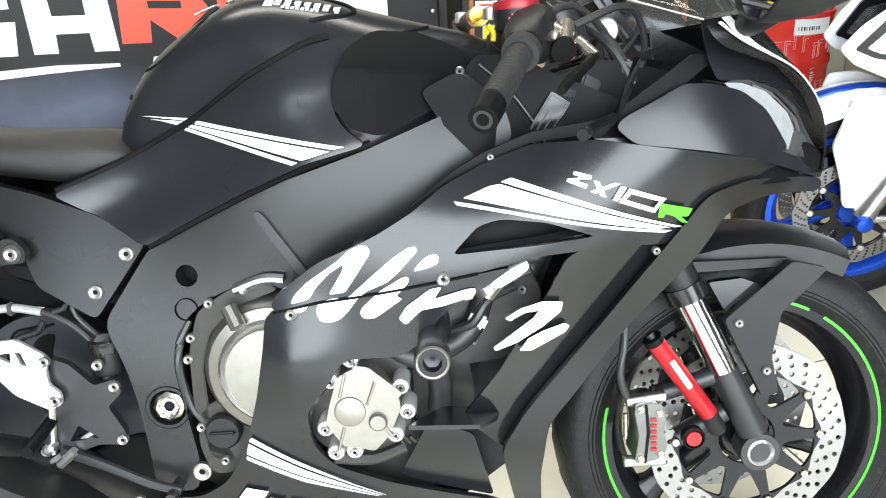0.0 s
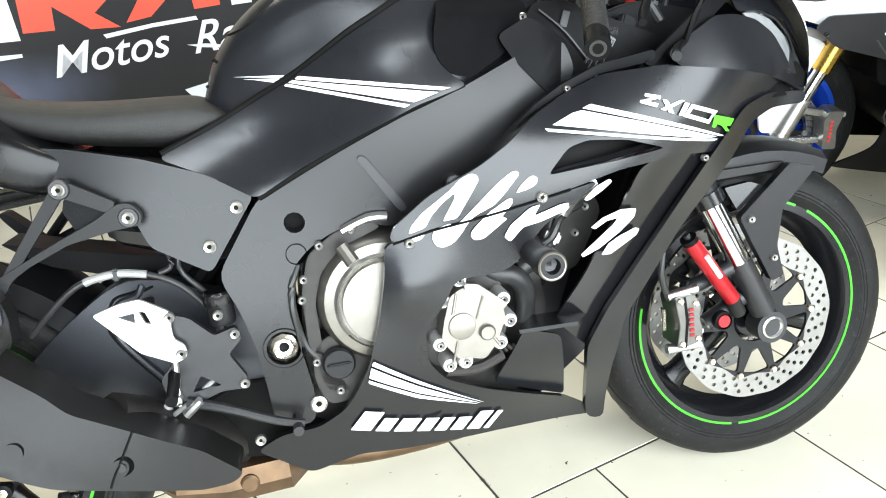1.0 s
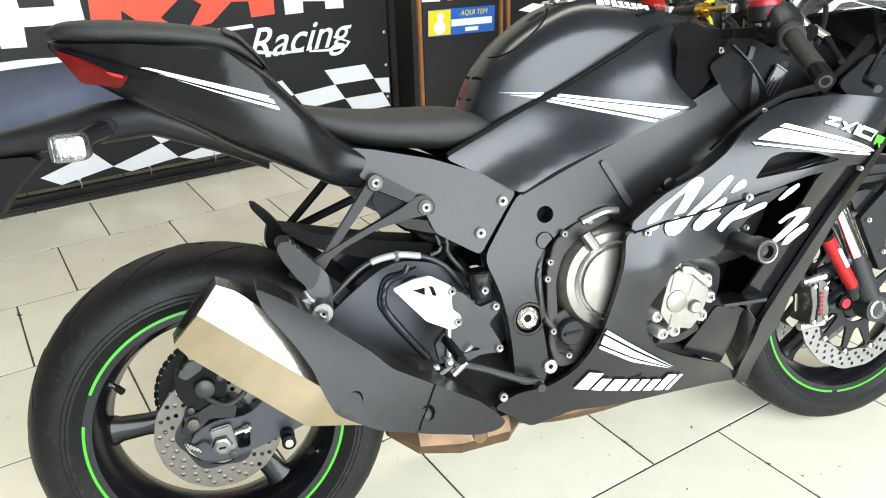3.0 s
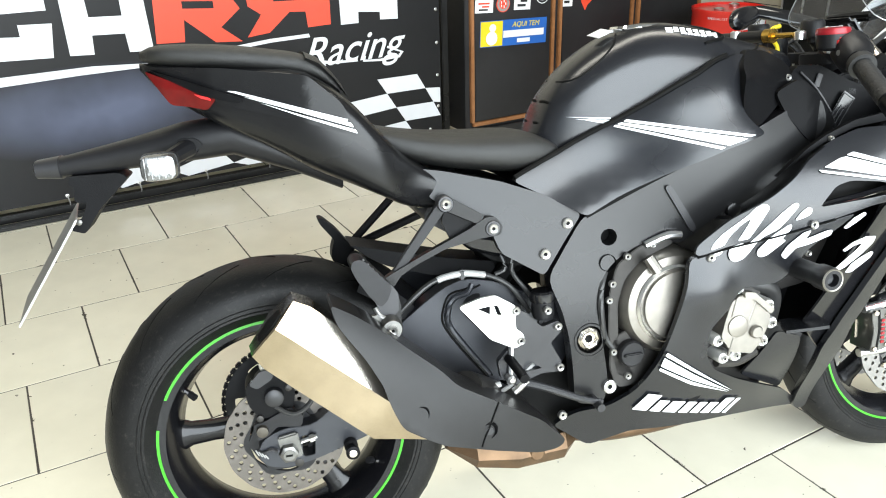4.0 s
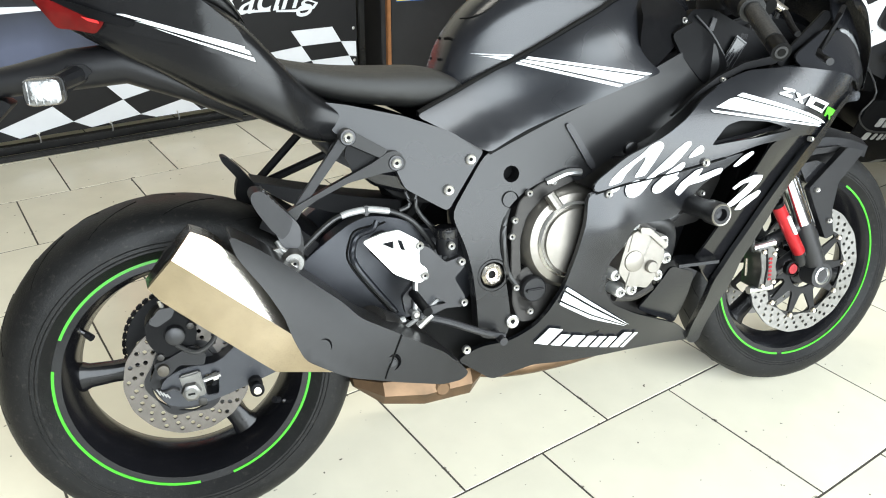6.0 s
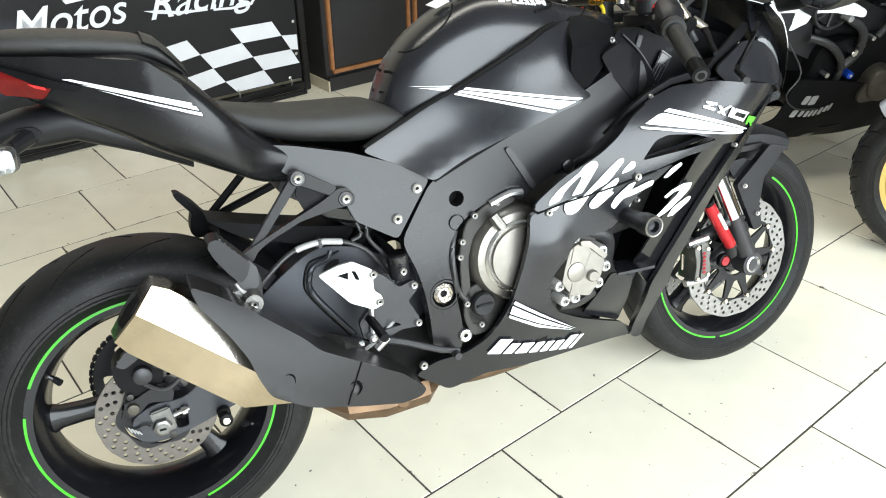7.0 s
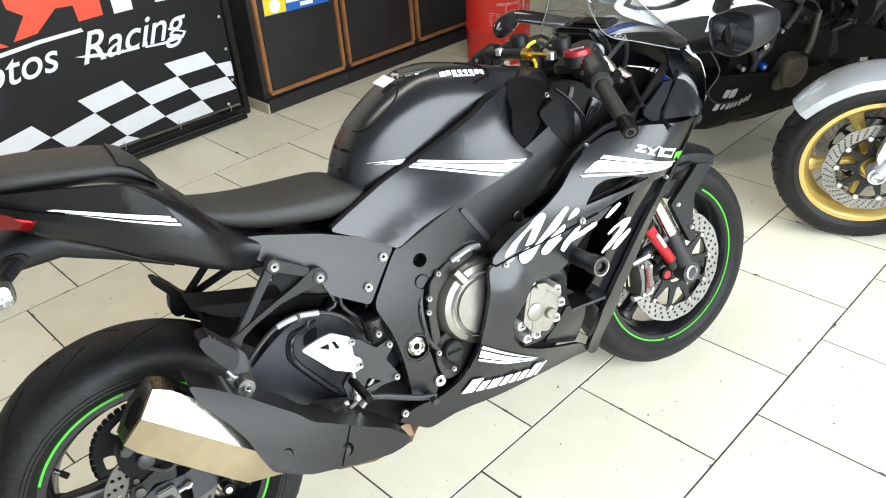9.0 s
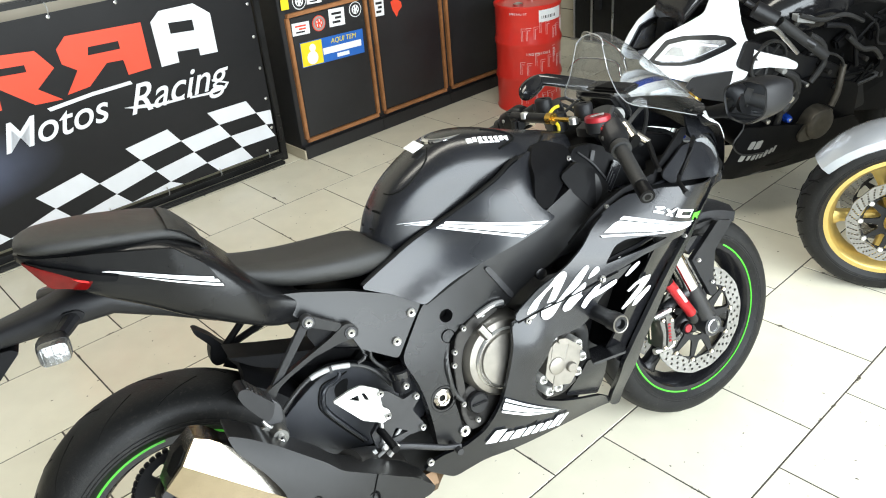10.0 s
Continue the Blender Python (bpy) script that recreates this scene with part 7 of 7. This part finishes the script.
def white_bike():
    t = thing("sport_motorcycle", pose(3.533, 1.145, 0, -7, 0, 177) @ SIZE, "stripped sport motorcycle with white nose, black fairing and blue wheels", "motorcycle")
    wf = wheel(t, "front_wheel", (1.460, 0, .300), .12, .300, .218, 5, M_BLUE, None, .5)
    wr = wheel(t, "rear_wheel", (0, 0, .318), .19, .318, .219, 5, M_RIM, None, .2)
    for s in (-1, 1):
        discs(wf, s, M_PLASTIC)
        part("fork_outer", tube([(1.220, s * .105, .82), (1.355, s * .105, .51)], .028, 18), M_GOLD, t, "gold anodised fork tube")
        part("fork_stanchion", tube([(1.320, s * .105, .58), (1.410, s * .105, .40)], .022, 18), M_CHROME, t)
        part("fork_foot", join(tube([(1.395, s * .105, .43), (1.455, s * .105, .305)], (.026, .03), 16), tube([(1.450, s * .105, .30), (1.300, s * .105, .29)], .012, 10), tube([(1.410, s * .105, .40), (1.300, s * .105, .37)], .012, 10)), M_ALU, t, "silver fork foot")
        cal = part("front_caliper", slab([(1.272, .388), (1.318, .394), (1.334, .366), (1.328, .335), (1.322, .272), (1.278, .268), (1.288, .330)], s * .082, s * .14, .01, (), .006), M_DISC, t, "grey radial brake caliper")
        for k in range(6):
            part("emblem_bar", block(.010, .002, .007, (1.308, s * .1415, .300 + .012 * k), .0005), M_REDBTN, cal)
        part("caliper_bridge", tube([(1.268, s * .13, .376), (1.330, s * .13, .382)], .009, 10), M_ALU, cal)
        part("axle_knob", turned([(.012, s * .150), (.020, s * .148), (.022, s * .14), (.019, s * .12), (.024, s * .11)], 20, (1.460, 0, .30)), M_BLUE, t, "blue anodised axle cap")
        part("fender_leg", panel([(1.530, .630), (1.453, .635), (1.370, .600), (1.335, .570), (1.369, .545), (1.418, .441), (1.459, .325), (1.506, .329), (1.522, .400), (1.560, .500)], lambda x, z: .098, .01, s, r=.015), M_WHITEP, t, "white lower leg of the mudguard")
        w_nose2 = lambda x, z: .17 - .30 * max(0, x - 1.22) - .25 * max(0, z - .85) + .45 * max(0, 1.19 - x)
        lamp_out = [(1.545, .742), (1.489, .821), (1.430, .833), (1.318, .829), (1.258, .816), (1.224, .786), (1.255, .764), (1.348, .722), (1.410, .714), (1.497, .722)]
        lamp_in = [(1.518, .745), (1.473, .802), (1.402, .814), (1.270, .803), (1.258, .784), (1.364, .738), (1.412, .729), (1.490, .734)]
        part("nose_panel", panel([(1.575, .740), (1.535, .800), (1.490, .842), (1.401, .880), (1.353, .905), (1.325, .975), (1.242, .965), (1.224, .861), (1.190, .800), (1.153, .755), (1.040, .724), (1.000, .703), (1.001, .678), (1.097, .689), (1.160, .681), (1.168, .645), (1.213, .620), (1.304, .620), (1.454, .672), (1.540, .706)], w_nose2, .008, s, [rounded(lamp_out, .008)], r=.012), M_WHITEP, t, "white nose fairing")
        part("lamp_surround", panel(lamp_out, w_nose2, .012, s, [rounded(lamp_in, .006)], off=-.004, r=.008), M_GLOSS, t, "black headlight surround")
        lens = part("headlight", panel(lamp_in, w_nose2, .006, s, off=-.012, r=.006), M_HEADL, t, "angular clear headlight")
        part("lamp_bar", panel([(1.372, .796), (1.288, .782), (1.290, .777), (1.372, .789)], w_nose2, .003, s, off=-.008, r=.002), M_DECAL, lens, "bright bar inside the headlight")
        part("lamp_shield", panel([(1.480, .760), (1.452, .790), (1.420, .782), (1.405, .748)], w_nose2, .003, s, off=-.0095, r=.004), M_CABLE, lens)
        part("fairing_side", panel([(1.20, .80), (1.18, .70), (1.22, .60), (1.10, .50), (.86, .44), (.60, .42), (.62, .52), (.82, .58), (1.0, .66), (1.08, .76)], lambda x, z: .150, .012, s, r=.03), M_SHADE, t, "black bare side of the frame")
        part("air_duct", tube([(1.12, s * .155, .60), (1.02, s * .165, .62), (.92, s * .165, .60), (.88, s * .165, .53)], (.035, .028), 14), M_SHADE, t)
        part("nose_under_panel", panel([(1.40, .690), (1.434, .658), (1.364, .600), (1.212, .551), (1.10, .500), (1.06, .600), (1.16, .680)], lambda x, z: .168, .006, s, r=.015), M_GREY, t, "dark grey inner fairing")
        bolt(t, 1.40, s * .170, .640, .009, M_CASTDARK, s)
        part("lower_fairing", panel([(1.165, .455), (1.02, .44), (.80, .40), (.60, .40), (.52, .30), (.56, .19), (.80, .14), (1.10, .17), (1.290, .208), (1.20, .30)], lambda x, z: .235 - 1.2 * max(0, .30 - z) ** 1.3 - .25 * max(0, x - 1.1), .008, s, r=.03), M_SHADE, t, "black lower fairing")
        part("frame_beam", panel([(1.20, .80), (.98, .72), (.72, .62), (.55, .52), (.50, .40), (.60, .38), (.66, .50), (.86, .56), (1.06, .62), (1.22, .70)], lambda x, z: .185, .03, s, r=.02), M_PLASTIC, t, "black frame beam")
        part("handlebar", tube([(1.20, s * .14, .93), (1.02, s * .33, .80)], .011, 12), M_GREY, t)
        part("switchgear", tube([(1.21, s * .20, .925), (1.15, s * .25, .89)], .030, 14), M_PLASTIC, t)
        part("grip", tube([(1.14, s * .26, .885), (.96, s * .33, .752)], .019, 14), M_GRIP, t)
        part("lever", tube([(1.255, s * .27, .872), (1.194, s * .29, .880), (1.137, s * .30, .834), (1.075, s * .31, .775)], (.010, .007), 10), M_ALU, t, "bare alloy lever")
    skin = lambda x, z: .235 - 1.2 * max(0, .30 - z) ** 1.3 - .25 * max(0, x - 1.1)
    for w, h, x, z in ((.020, .034, 1.115, .372), (.030, .034, 1.085, .370), (.020, .028, 1.145, .318), (.012, .024, 1.118, .318), (.014, .024, 1.097, .317), (.010, .024, 1.078, .317), (.012, .024, 1.060, .318), (.014, .028, 1.038, .322), (.014, .024, 1.016, .328), (.010, .028, .998, .333), (.05, .02, .98, .17)):
        part("sponsor_bar", panel([(x - w / 2 + .006, z - h / 2), (x + w / 2 + .006, z - h / 2), (x + w / 2 - .006, z + h / 2), (x - w / 2 - .006, z + h / 2)], skin, .002, 1, off=.003, r=.006), M_CABLE, t, "pale lettering as a plain bar")
    part("front_fender", arch((1.460, 0, .30), .318, 25, 125, .085), M_WHITEP, t, "white front mudguard")
    part("fender_stripe", arch((1.460, 0, .30), .3235, 40, 120, .034, .004, .0), M_BLUE, t, "blue stripe along the mudguard")
    part("windscreen", loft([pad_ring(x, z, z - .10, h, 20, .8) for x, z, h in ((1.42, .94, .09), (1.35, 1.02, .10), (1.26, 1.10, .10), (1.20, 1.13, .08))]), M_GLOSS, t, "dark smoked windscreen", 60)
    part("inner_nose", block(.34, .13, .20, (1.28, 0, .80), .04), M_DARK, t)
    part("fuel_tank", loft([tank_ring(x, z, h, .74) for x, z, h in ((.60, .86, .08), (.66, .92, .14), (.78, .97, .17), (.92, .95, .17), (1.02, .90, .13), (1.06, .86, .09))]), M_GLOSS, t, "black fuel tank")
    part("seat", loft([pad_ring(x, z, z - .06, h) for x, z, h in ((.02, .92, .08), (.15, .86, .11), (.35, .82, .13), (.55, .83, .12), (.62, .86, .08))]), M_SEAT, t)
    part("tail_cowl", loft([pad_ring(x, z, z - .12, h) for x, z, h in ((-.25, .96, .03), (-.12, .95, .08), (.05, .90, .12), (.25, .80, .12))]), M_GLOSS, t)
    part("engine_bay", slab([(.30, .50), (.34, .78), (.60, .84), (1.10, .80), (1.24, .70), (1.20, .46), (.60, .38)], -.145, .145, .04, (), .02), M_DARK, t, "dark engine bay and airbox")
    part("engine_case", slab([(.55, .26), (.58, .52), (.85, .60), (1.10, .56), (1.12, .34), (.98, .22)], -.20, .20, .04, (), .02), M_SHADE, t, "dark engine case")
    cv = part("engine_cover", turned([(.03, .262), (.055, .260), (.064, .254), (.068, .240), (.068, .18)], 32, (.80, 0, .405)), M_DULLBRONZE, t, "dull bronze engine cover")
    part("cover_lobe", slab([(.84, .45), (.80, .47), (.74, .46), (.735, .40), (.80, .34), (.88, .335), (.90, .37)], .18, .246, .02, (), .006), M_DULLBRONZE, cv)
    part("cover_pipe", tube([(.755, .24, .472), (.735, .235, .52), (.720, .22, .575), (.70, .20, .62)], .013, 12), M_DULLBRONZE, t)
    cap2 = part("blue_cap", turned([(.008, .236), (.014, .234), (.017, .228), (.017, .18)], 8, (.95, 0, .450)), M_BLUE, t, "blue anodised engine cap")
    part("cap_socket", turned([(.004, .237), (.006, .2365)], 12, (.95, 0, .450)), M_CHROME, cap2)
    fan = part("radiator_fan", revolve([(.070, .186), (.074, .194), (.082, .194), (.084, .18), (.070, .18)], 32, (1.08, 0, .700)), M_HOSE, t, "black round fan shroud")
    for k in range(7):
        a = 2 * math.pi * k / 7
        part("fan_blade", tube([(1.08 + .015 * math.cos(a), .186, .70 + .015 * math.sin(a)), (1.08 + .07 * math.cos(a + .3), .188, .70 + .07 * math.sin(a + .3))], .006, 6), M_HOSE, fan)
    for pts, r, m in (([(1.02, .21, .66), (.96, .225, .62), (.94, .22, .54), (.98, .21, .48)], .016, M_HOSE), ([(1.16, .20, .60), (1.08, .225, .575), (1.0, .22, .50), (.99, .21, .42)], .014, M_HOSE),
                      ([(.92, .20, .78), (.86, .215, .74), (.82, .21, .66), (.86, .205, .58)], .012, M_HOSE), ([(.84, .19, .80), (.74, .20, .78), (.66, .19, .70), (.62, .19, .60)], .010, M_PLASTIC),
                      ([(.98, .19, .86), (.88, .20, .83), (.76, .195, .83), (.64, .18, .78)], .009, M_HOSE), ([(.72, .20, .74), (.64, .21, .68), (.56, .20, .66), (.48, .18, .60)], .011, M_HOSE),
                      ([(.90, .205, .70), (.80, .215, .69), (.72, .21, .64), (.70, .205, .56)], .005, M_HOSE), ([(.66, .19, .82), (.58, .20, .76), (.54, .19, .68), (.46, .18, .66)], .006, M_PLASTIC)):
        part("hose", tube(pts, r, 10), m, t)
    for x, z, r, m in ((.964, .537, .014, M_CHROME), (1.055, .461, .010, M_ALU), (1.033, .667, .012, M_CABLE), (.90, .585, .009, M_ALU), (.72, .530, .009, M_ALU), (.62, .640, .010, M_CASTDARK), (.80, .620, .010, M_CASTDARK)):
        part("union", turned([(r * .4, .234), (r, .232), (r, .17)], 8, (x, 0, z)), m, t)
    part("coil_cover", slab([(.99, .862), (.90, .842), (.895, .815), (.985, .835)], .16, .19, .006, (), .003), M_CABLE, t, "pale plastic coil cover")
    for x, z, a, w, h in ((.70, .72, 30, .10, .05), (.60, .56, -20, .12, .07), (.52, .72, 12, .11, .05), (.86, .66, -35, .09, .05), (.46, .56, 40, .08, .06)):
        part("bracket", block(w, .03, h, (0, 0, 0), .008, pose(x, .168, z, 0, a, 0)), M_SHADE, t)
    clutter(t, random.Random(9), ((.34, .84), (.165, .19), (.50, .80)), 22, (M_HOSE, M_SHADE, M_DARK))
    for s in (-1, 1):
        part("swingarm", slab([(-.05, .35), (-.04, .29), (.10, .28), (.48, .34), (.55, .44), (.48, .50), (.30, .46), (.10, .38)], s * .09, s * .125, .02, (), .006), M_SHADE, t)
        part("subframe_tube", tube([(.50, s * .10, .66), (.20, s * .10, .76), (-.10, s * .07, .86)], .013, 10), M_SHADE, t)
        part("rear_disc", drilled_disc(.07, .11, s * .09, .005, (.08, .092), 24, .0036), M_DISC, wr) if s < 0 else None
    part("loose_cable", tube([(1.27, .20, .62), (1.20, .255, .50), (1.24, .262, .42), (1.18, .262, .36), (1.08, .26, .345)], .003, 8), M_HOSE, t)
    part("side_stand", tube([(.62, .14, .26), (.60, .24, .10), (.58, .28, .025)], .012, 10), M_GREY, t)
    return t


def gold_wheel_bike():
    t = thing("naked_motorcycle", pose(3.533, -.620, 0, -5, 0, 139.5) @ SIZE, "dark motorcycle with gold wheels and a silver front mudguard", "motorcycle")
    wf = wheel(t, "front_wheel", (1.41, 0, .302), .12, .302, .219, 5, M_GOLDRIM, None, .15)
    wheel(t, "rear_wheel", (0, 0, .318), .18, .318, .219, 5, M_GOLDRIM, None, .5)
    rnd = random.Random(3)
    for k in range(34):
        a = 2 * math.pi * k / 34
        for s in (-1, 1):
            p = [Vector(((.302 - dr) * math.cos(a + da), s * y, (.302 - dr) * math.sin(a + da))) for y, dr, da in ((.012, -.0005, 0), (.030, .004, .05), (.048, .016, .085))]
            part("tread_groove", tube(p, .0028, 6), M_DARK, wf)
    for s in (-1, 1):
        discs(wf, s, M_PLASTIC)
        part("fork_outer", tube([(1.16, s * .10, .84), (1.30, s * .10, .54)], .028, 16), M_PLASTIC, t)
        part("fork_stanchion", tube([(1.29, s * .10, .56), (1.345, s * .10, .44)], .022, 16), M_CHROME, t)
        part("fork_leg", join(tube([(1.33, s * .10, .47), (1.41, s * .10, .30)], (.030, .028), 18), tube([(1.41, s * .075, .30), (1.41, s * .118, .30)], .030, 20)), M_SILVER, t, "silver painted fork leg")
        part("leg_guard", panel([(1.27, .60), (1.40, .56), (1.40, .50), (1.43, .36), (1.40, .325), (1.365, .34), (1.33, .44), (1.28, .50)], lambda x, z: .118, .02, s, r=.025), M_SILVER, t, "silver mudguard stay")
        for x, z in ((1.395, .355), (1.365, .425)):
            bolt(t, x, s * .119, z, .010, side=s)
        part("axle_end", revolve([(.009, s * .118), (.018, s * .128), (.021, s * .125), (.021, s * .11), (.009, s * .11)], 24, (1.41, 0, .30)), M_ALU, t)
        part("front_caliper", slab([(1.24, .42), (1.29, .43), (1.30, .36), (1.285, .30), (1.24, .30)], s * .08, s * .13, .012, (), .006), M_GOLD, t)
        part("handlebar", tube([(1.08, s * .02, 1.02), (1.06, s * .20, 1.06), (.98, s * .38, 1.03)], .011, 12), M_GREY, t)
        part("grip", tube([(1.01, s * .28, 1.045), (.98, s * .385, 1.03)], .017, 12), M_GRIP, t)
        part("frame_beam", panel([(1.12, .80), (.62, .60), (.55, .42), (.64, .42), (.72, .52), (1.10, .66)], lambda x, z: .16, .03, s, r=.02), M_PLASTIC, t)
        part("swingarm", slab([(-.05, .35), (-.04, .29), (.10, .28), (.48, .36), (.52, .46), (.10, .38)], s * .09, s * .12, .02), M_PLASTIC, t)
        part("radiator_shroud", panel([(1.12, .78), (1.24, .70), (1.16, .52), (1.02, .48), (.98, .66)], lambda x, z: .17, .01, s, r=.03), M_SILVER, t)
    part("front_fender", arch((1.41, 0, .302), .322, 35, 135, .085), M_SILVER, t, "silver front mudguard")
    part("fuel_tank", loft([tank_ring(x, z, h, .72) for x, z, h in ((.56, .84, .08), (.62, .90, .13), (.76, .98, .16), (.92, .98, .17), (1.04, .92, .13), (1.08, .88, .08))]), M_GLOSS, t)
    part("seat", loft([pad_ring(x, z, z - .06, h) for x, z, h in ((-.15, .90, .07), (.10, .86, .11), (.35, .82, .13), (.55, .83, .11), (.60, .86, .08))]), M_SEAT, t)
    part("tail_cowl", loft([pad_ring(x, z, z - .10, h) for x, z, h in ((-.28, .92, .03), (-.12, .89, .08), (.15, .82, .11), (.35, .77, .11))]), M_SILVER, t)
    part("engine_case", slab([(.55, .28), (.58, .56), (.85, .64), (1.04, .60), (1.06, .34), (.92, .22)], -.17, .17, .04, (), .02), M_CASTDARK, t)
    part("headlamp", turned([(.03, .0), (.09, .01), (.10, .05), (.08, .12)], 24, axis="x"), M_GLOSS, t).matrix_local = pose(1.30, 0, .90, 0, 0, 180)
    clutter(t, rnd, ((.60, 1.05), (.15, .19), (.40, .70)), 30, (M_PLASTIC, M_HOSE, M_CASTDARK, M_ALU))
    part("side_stand", tube([(.62, .14, .26), (.60, .24, .10), (.58, .28, .02)], .012, 10), M_GREY, t)
    return t


white_bike()
gold_wheel_bike()
dr = thing("metal_door", ROOM @ pose(U1, 0, 0), "black steel gate with silver edge strips in the side wall", "door", kind="structure")
part("leaf", block(.03, 1.15, 2.05, (-.017, 1.925, 1.025), .004), M_POLE, dr)
for v in (1.36, 2.15, 2.335, 2.495):
    part("edge_strip", block(.012, .014, 2.05, (-.039, v, 1.025), .002), M_ALU, dr)
part("lock_box", block(.03, .05, .10, (-.048, 2.27, .30), .004), M_GREY, dr)
part("threshold", block(.05, 1.2, .012, (-.03, 1.925, .008), .002), M_ALU, dr)
dado = setting("wall_tiling", block(.006, .33, 1.28, (U1 - .004, 2.675, .64), 0), M_GROUT, "strip of beige wall tiles beside the black gate", "wall tiling")
for k in range(6):
    tl = part("wall_tile", block(.006, .322, .205, (U1 - .010, 2.675, .108 + .211 * k), .001), M_BEIGE, dado)
    tl.matrix_world = ROOM
st = thing("paddock_stand", ROOM, "bent chromed tube paddock stand on the tiles", "paddock stand")
part("loop", tube([(3.86, 2.06, .013), (3.82, 1.98, .20), (3.75, 1.88, .275), (3.75, 1.72, .24), (3.75, 1.61, .18), (3.76, 1.57, .013)], .012, 12), M_CHROME, st)
part("foot_bar", tube([(3.70, 1.99, .013), (3.71, 1.96, .07), (3.74, 1.90, .11), (3.75, 1.66, .12), (3.73, 1.60, .05), (3.72, 1.58, .013)], .010, 12), M_CHROME, st)


# ---- the floor's tiles, each a piece of its own ----
TU, TV, JOINT = 0.407, 0.415, 0.0050
PHASE = {-2: 0.28, -1: 0.089, 0: 0.281, 1: 0.075, 2: 0.21, 3: 0.0, 4: 0.190, 5: 0.372, 6: 0.150, 7: 0.35}


def tile_mesh(w, d):
    bm = block(w, d, 0.008, (0, 0, -0.004), 0)
    top = [e for e in bm.edges if all(v.co.z > -0.001 for v in e.verts)]
    bmesh.ops.bevel(bm, geom=top, offset=0.0008, segments=1, affect='EDGES')
    me = finish(bm, 20)
    me.name = "tile"
    me.materials.append(M_TILE)
    return me


TILE = tile_mesh(TU - JOINT, TV - JOINT)
rnd = random.Random(2)
for r in range(-8, 8):
    v = -0.65 + TV * (r + 0.5)
    if v - TV / 2 < V0 or v + TV / 2 > V1 + 0.05:
        continue
    ph = PHASE.get(r, 0.07 if r % 2 else 0.28)
    i0 = math.ceil((U0 - ph) / TU)
    i1 = int((U1 - ph) / TU)
    for i in range(i0, i1):
        ob = new("tile", TILE)
        ob.parent = floor
        ob.matrix_world = ROOM @ pose(ph + TU * (i + 0.5), v, rnd.uniform(-0.0004, 0.0004), rnd.uniform(-0.03, 0.03), rnd.uniform(-0.03, 0.03), rnd.uniform(-0.08, 0.08))
    # cut tiles against the side walls
    for a, b in ((U0 + 0.004, ph + TU * i0), (ph + TU * i1, U1 - 0.004)):
        if b - a > 0.02:
            ob = new("tile", tile_mesh(b - a - JOINT, TV - JOINT))
            ob.parent = floor
            ob.matrix_world = ROOM @ pose((a + b) / 2, v, 0)
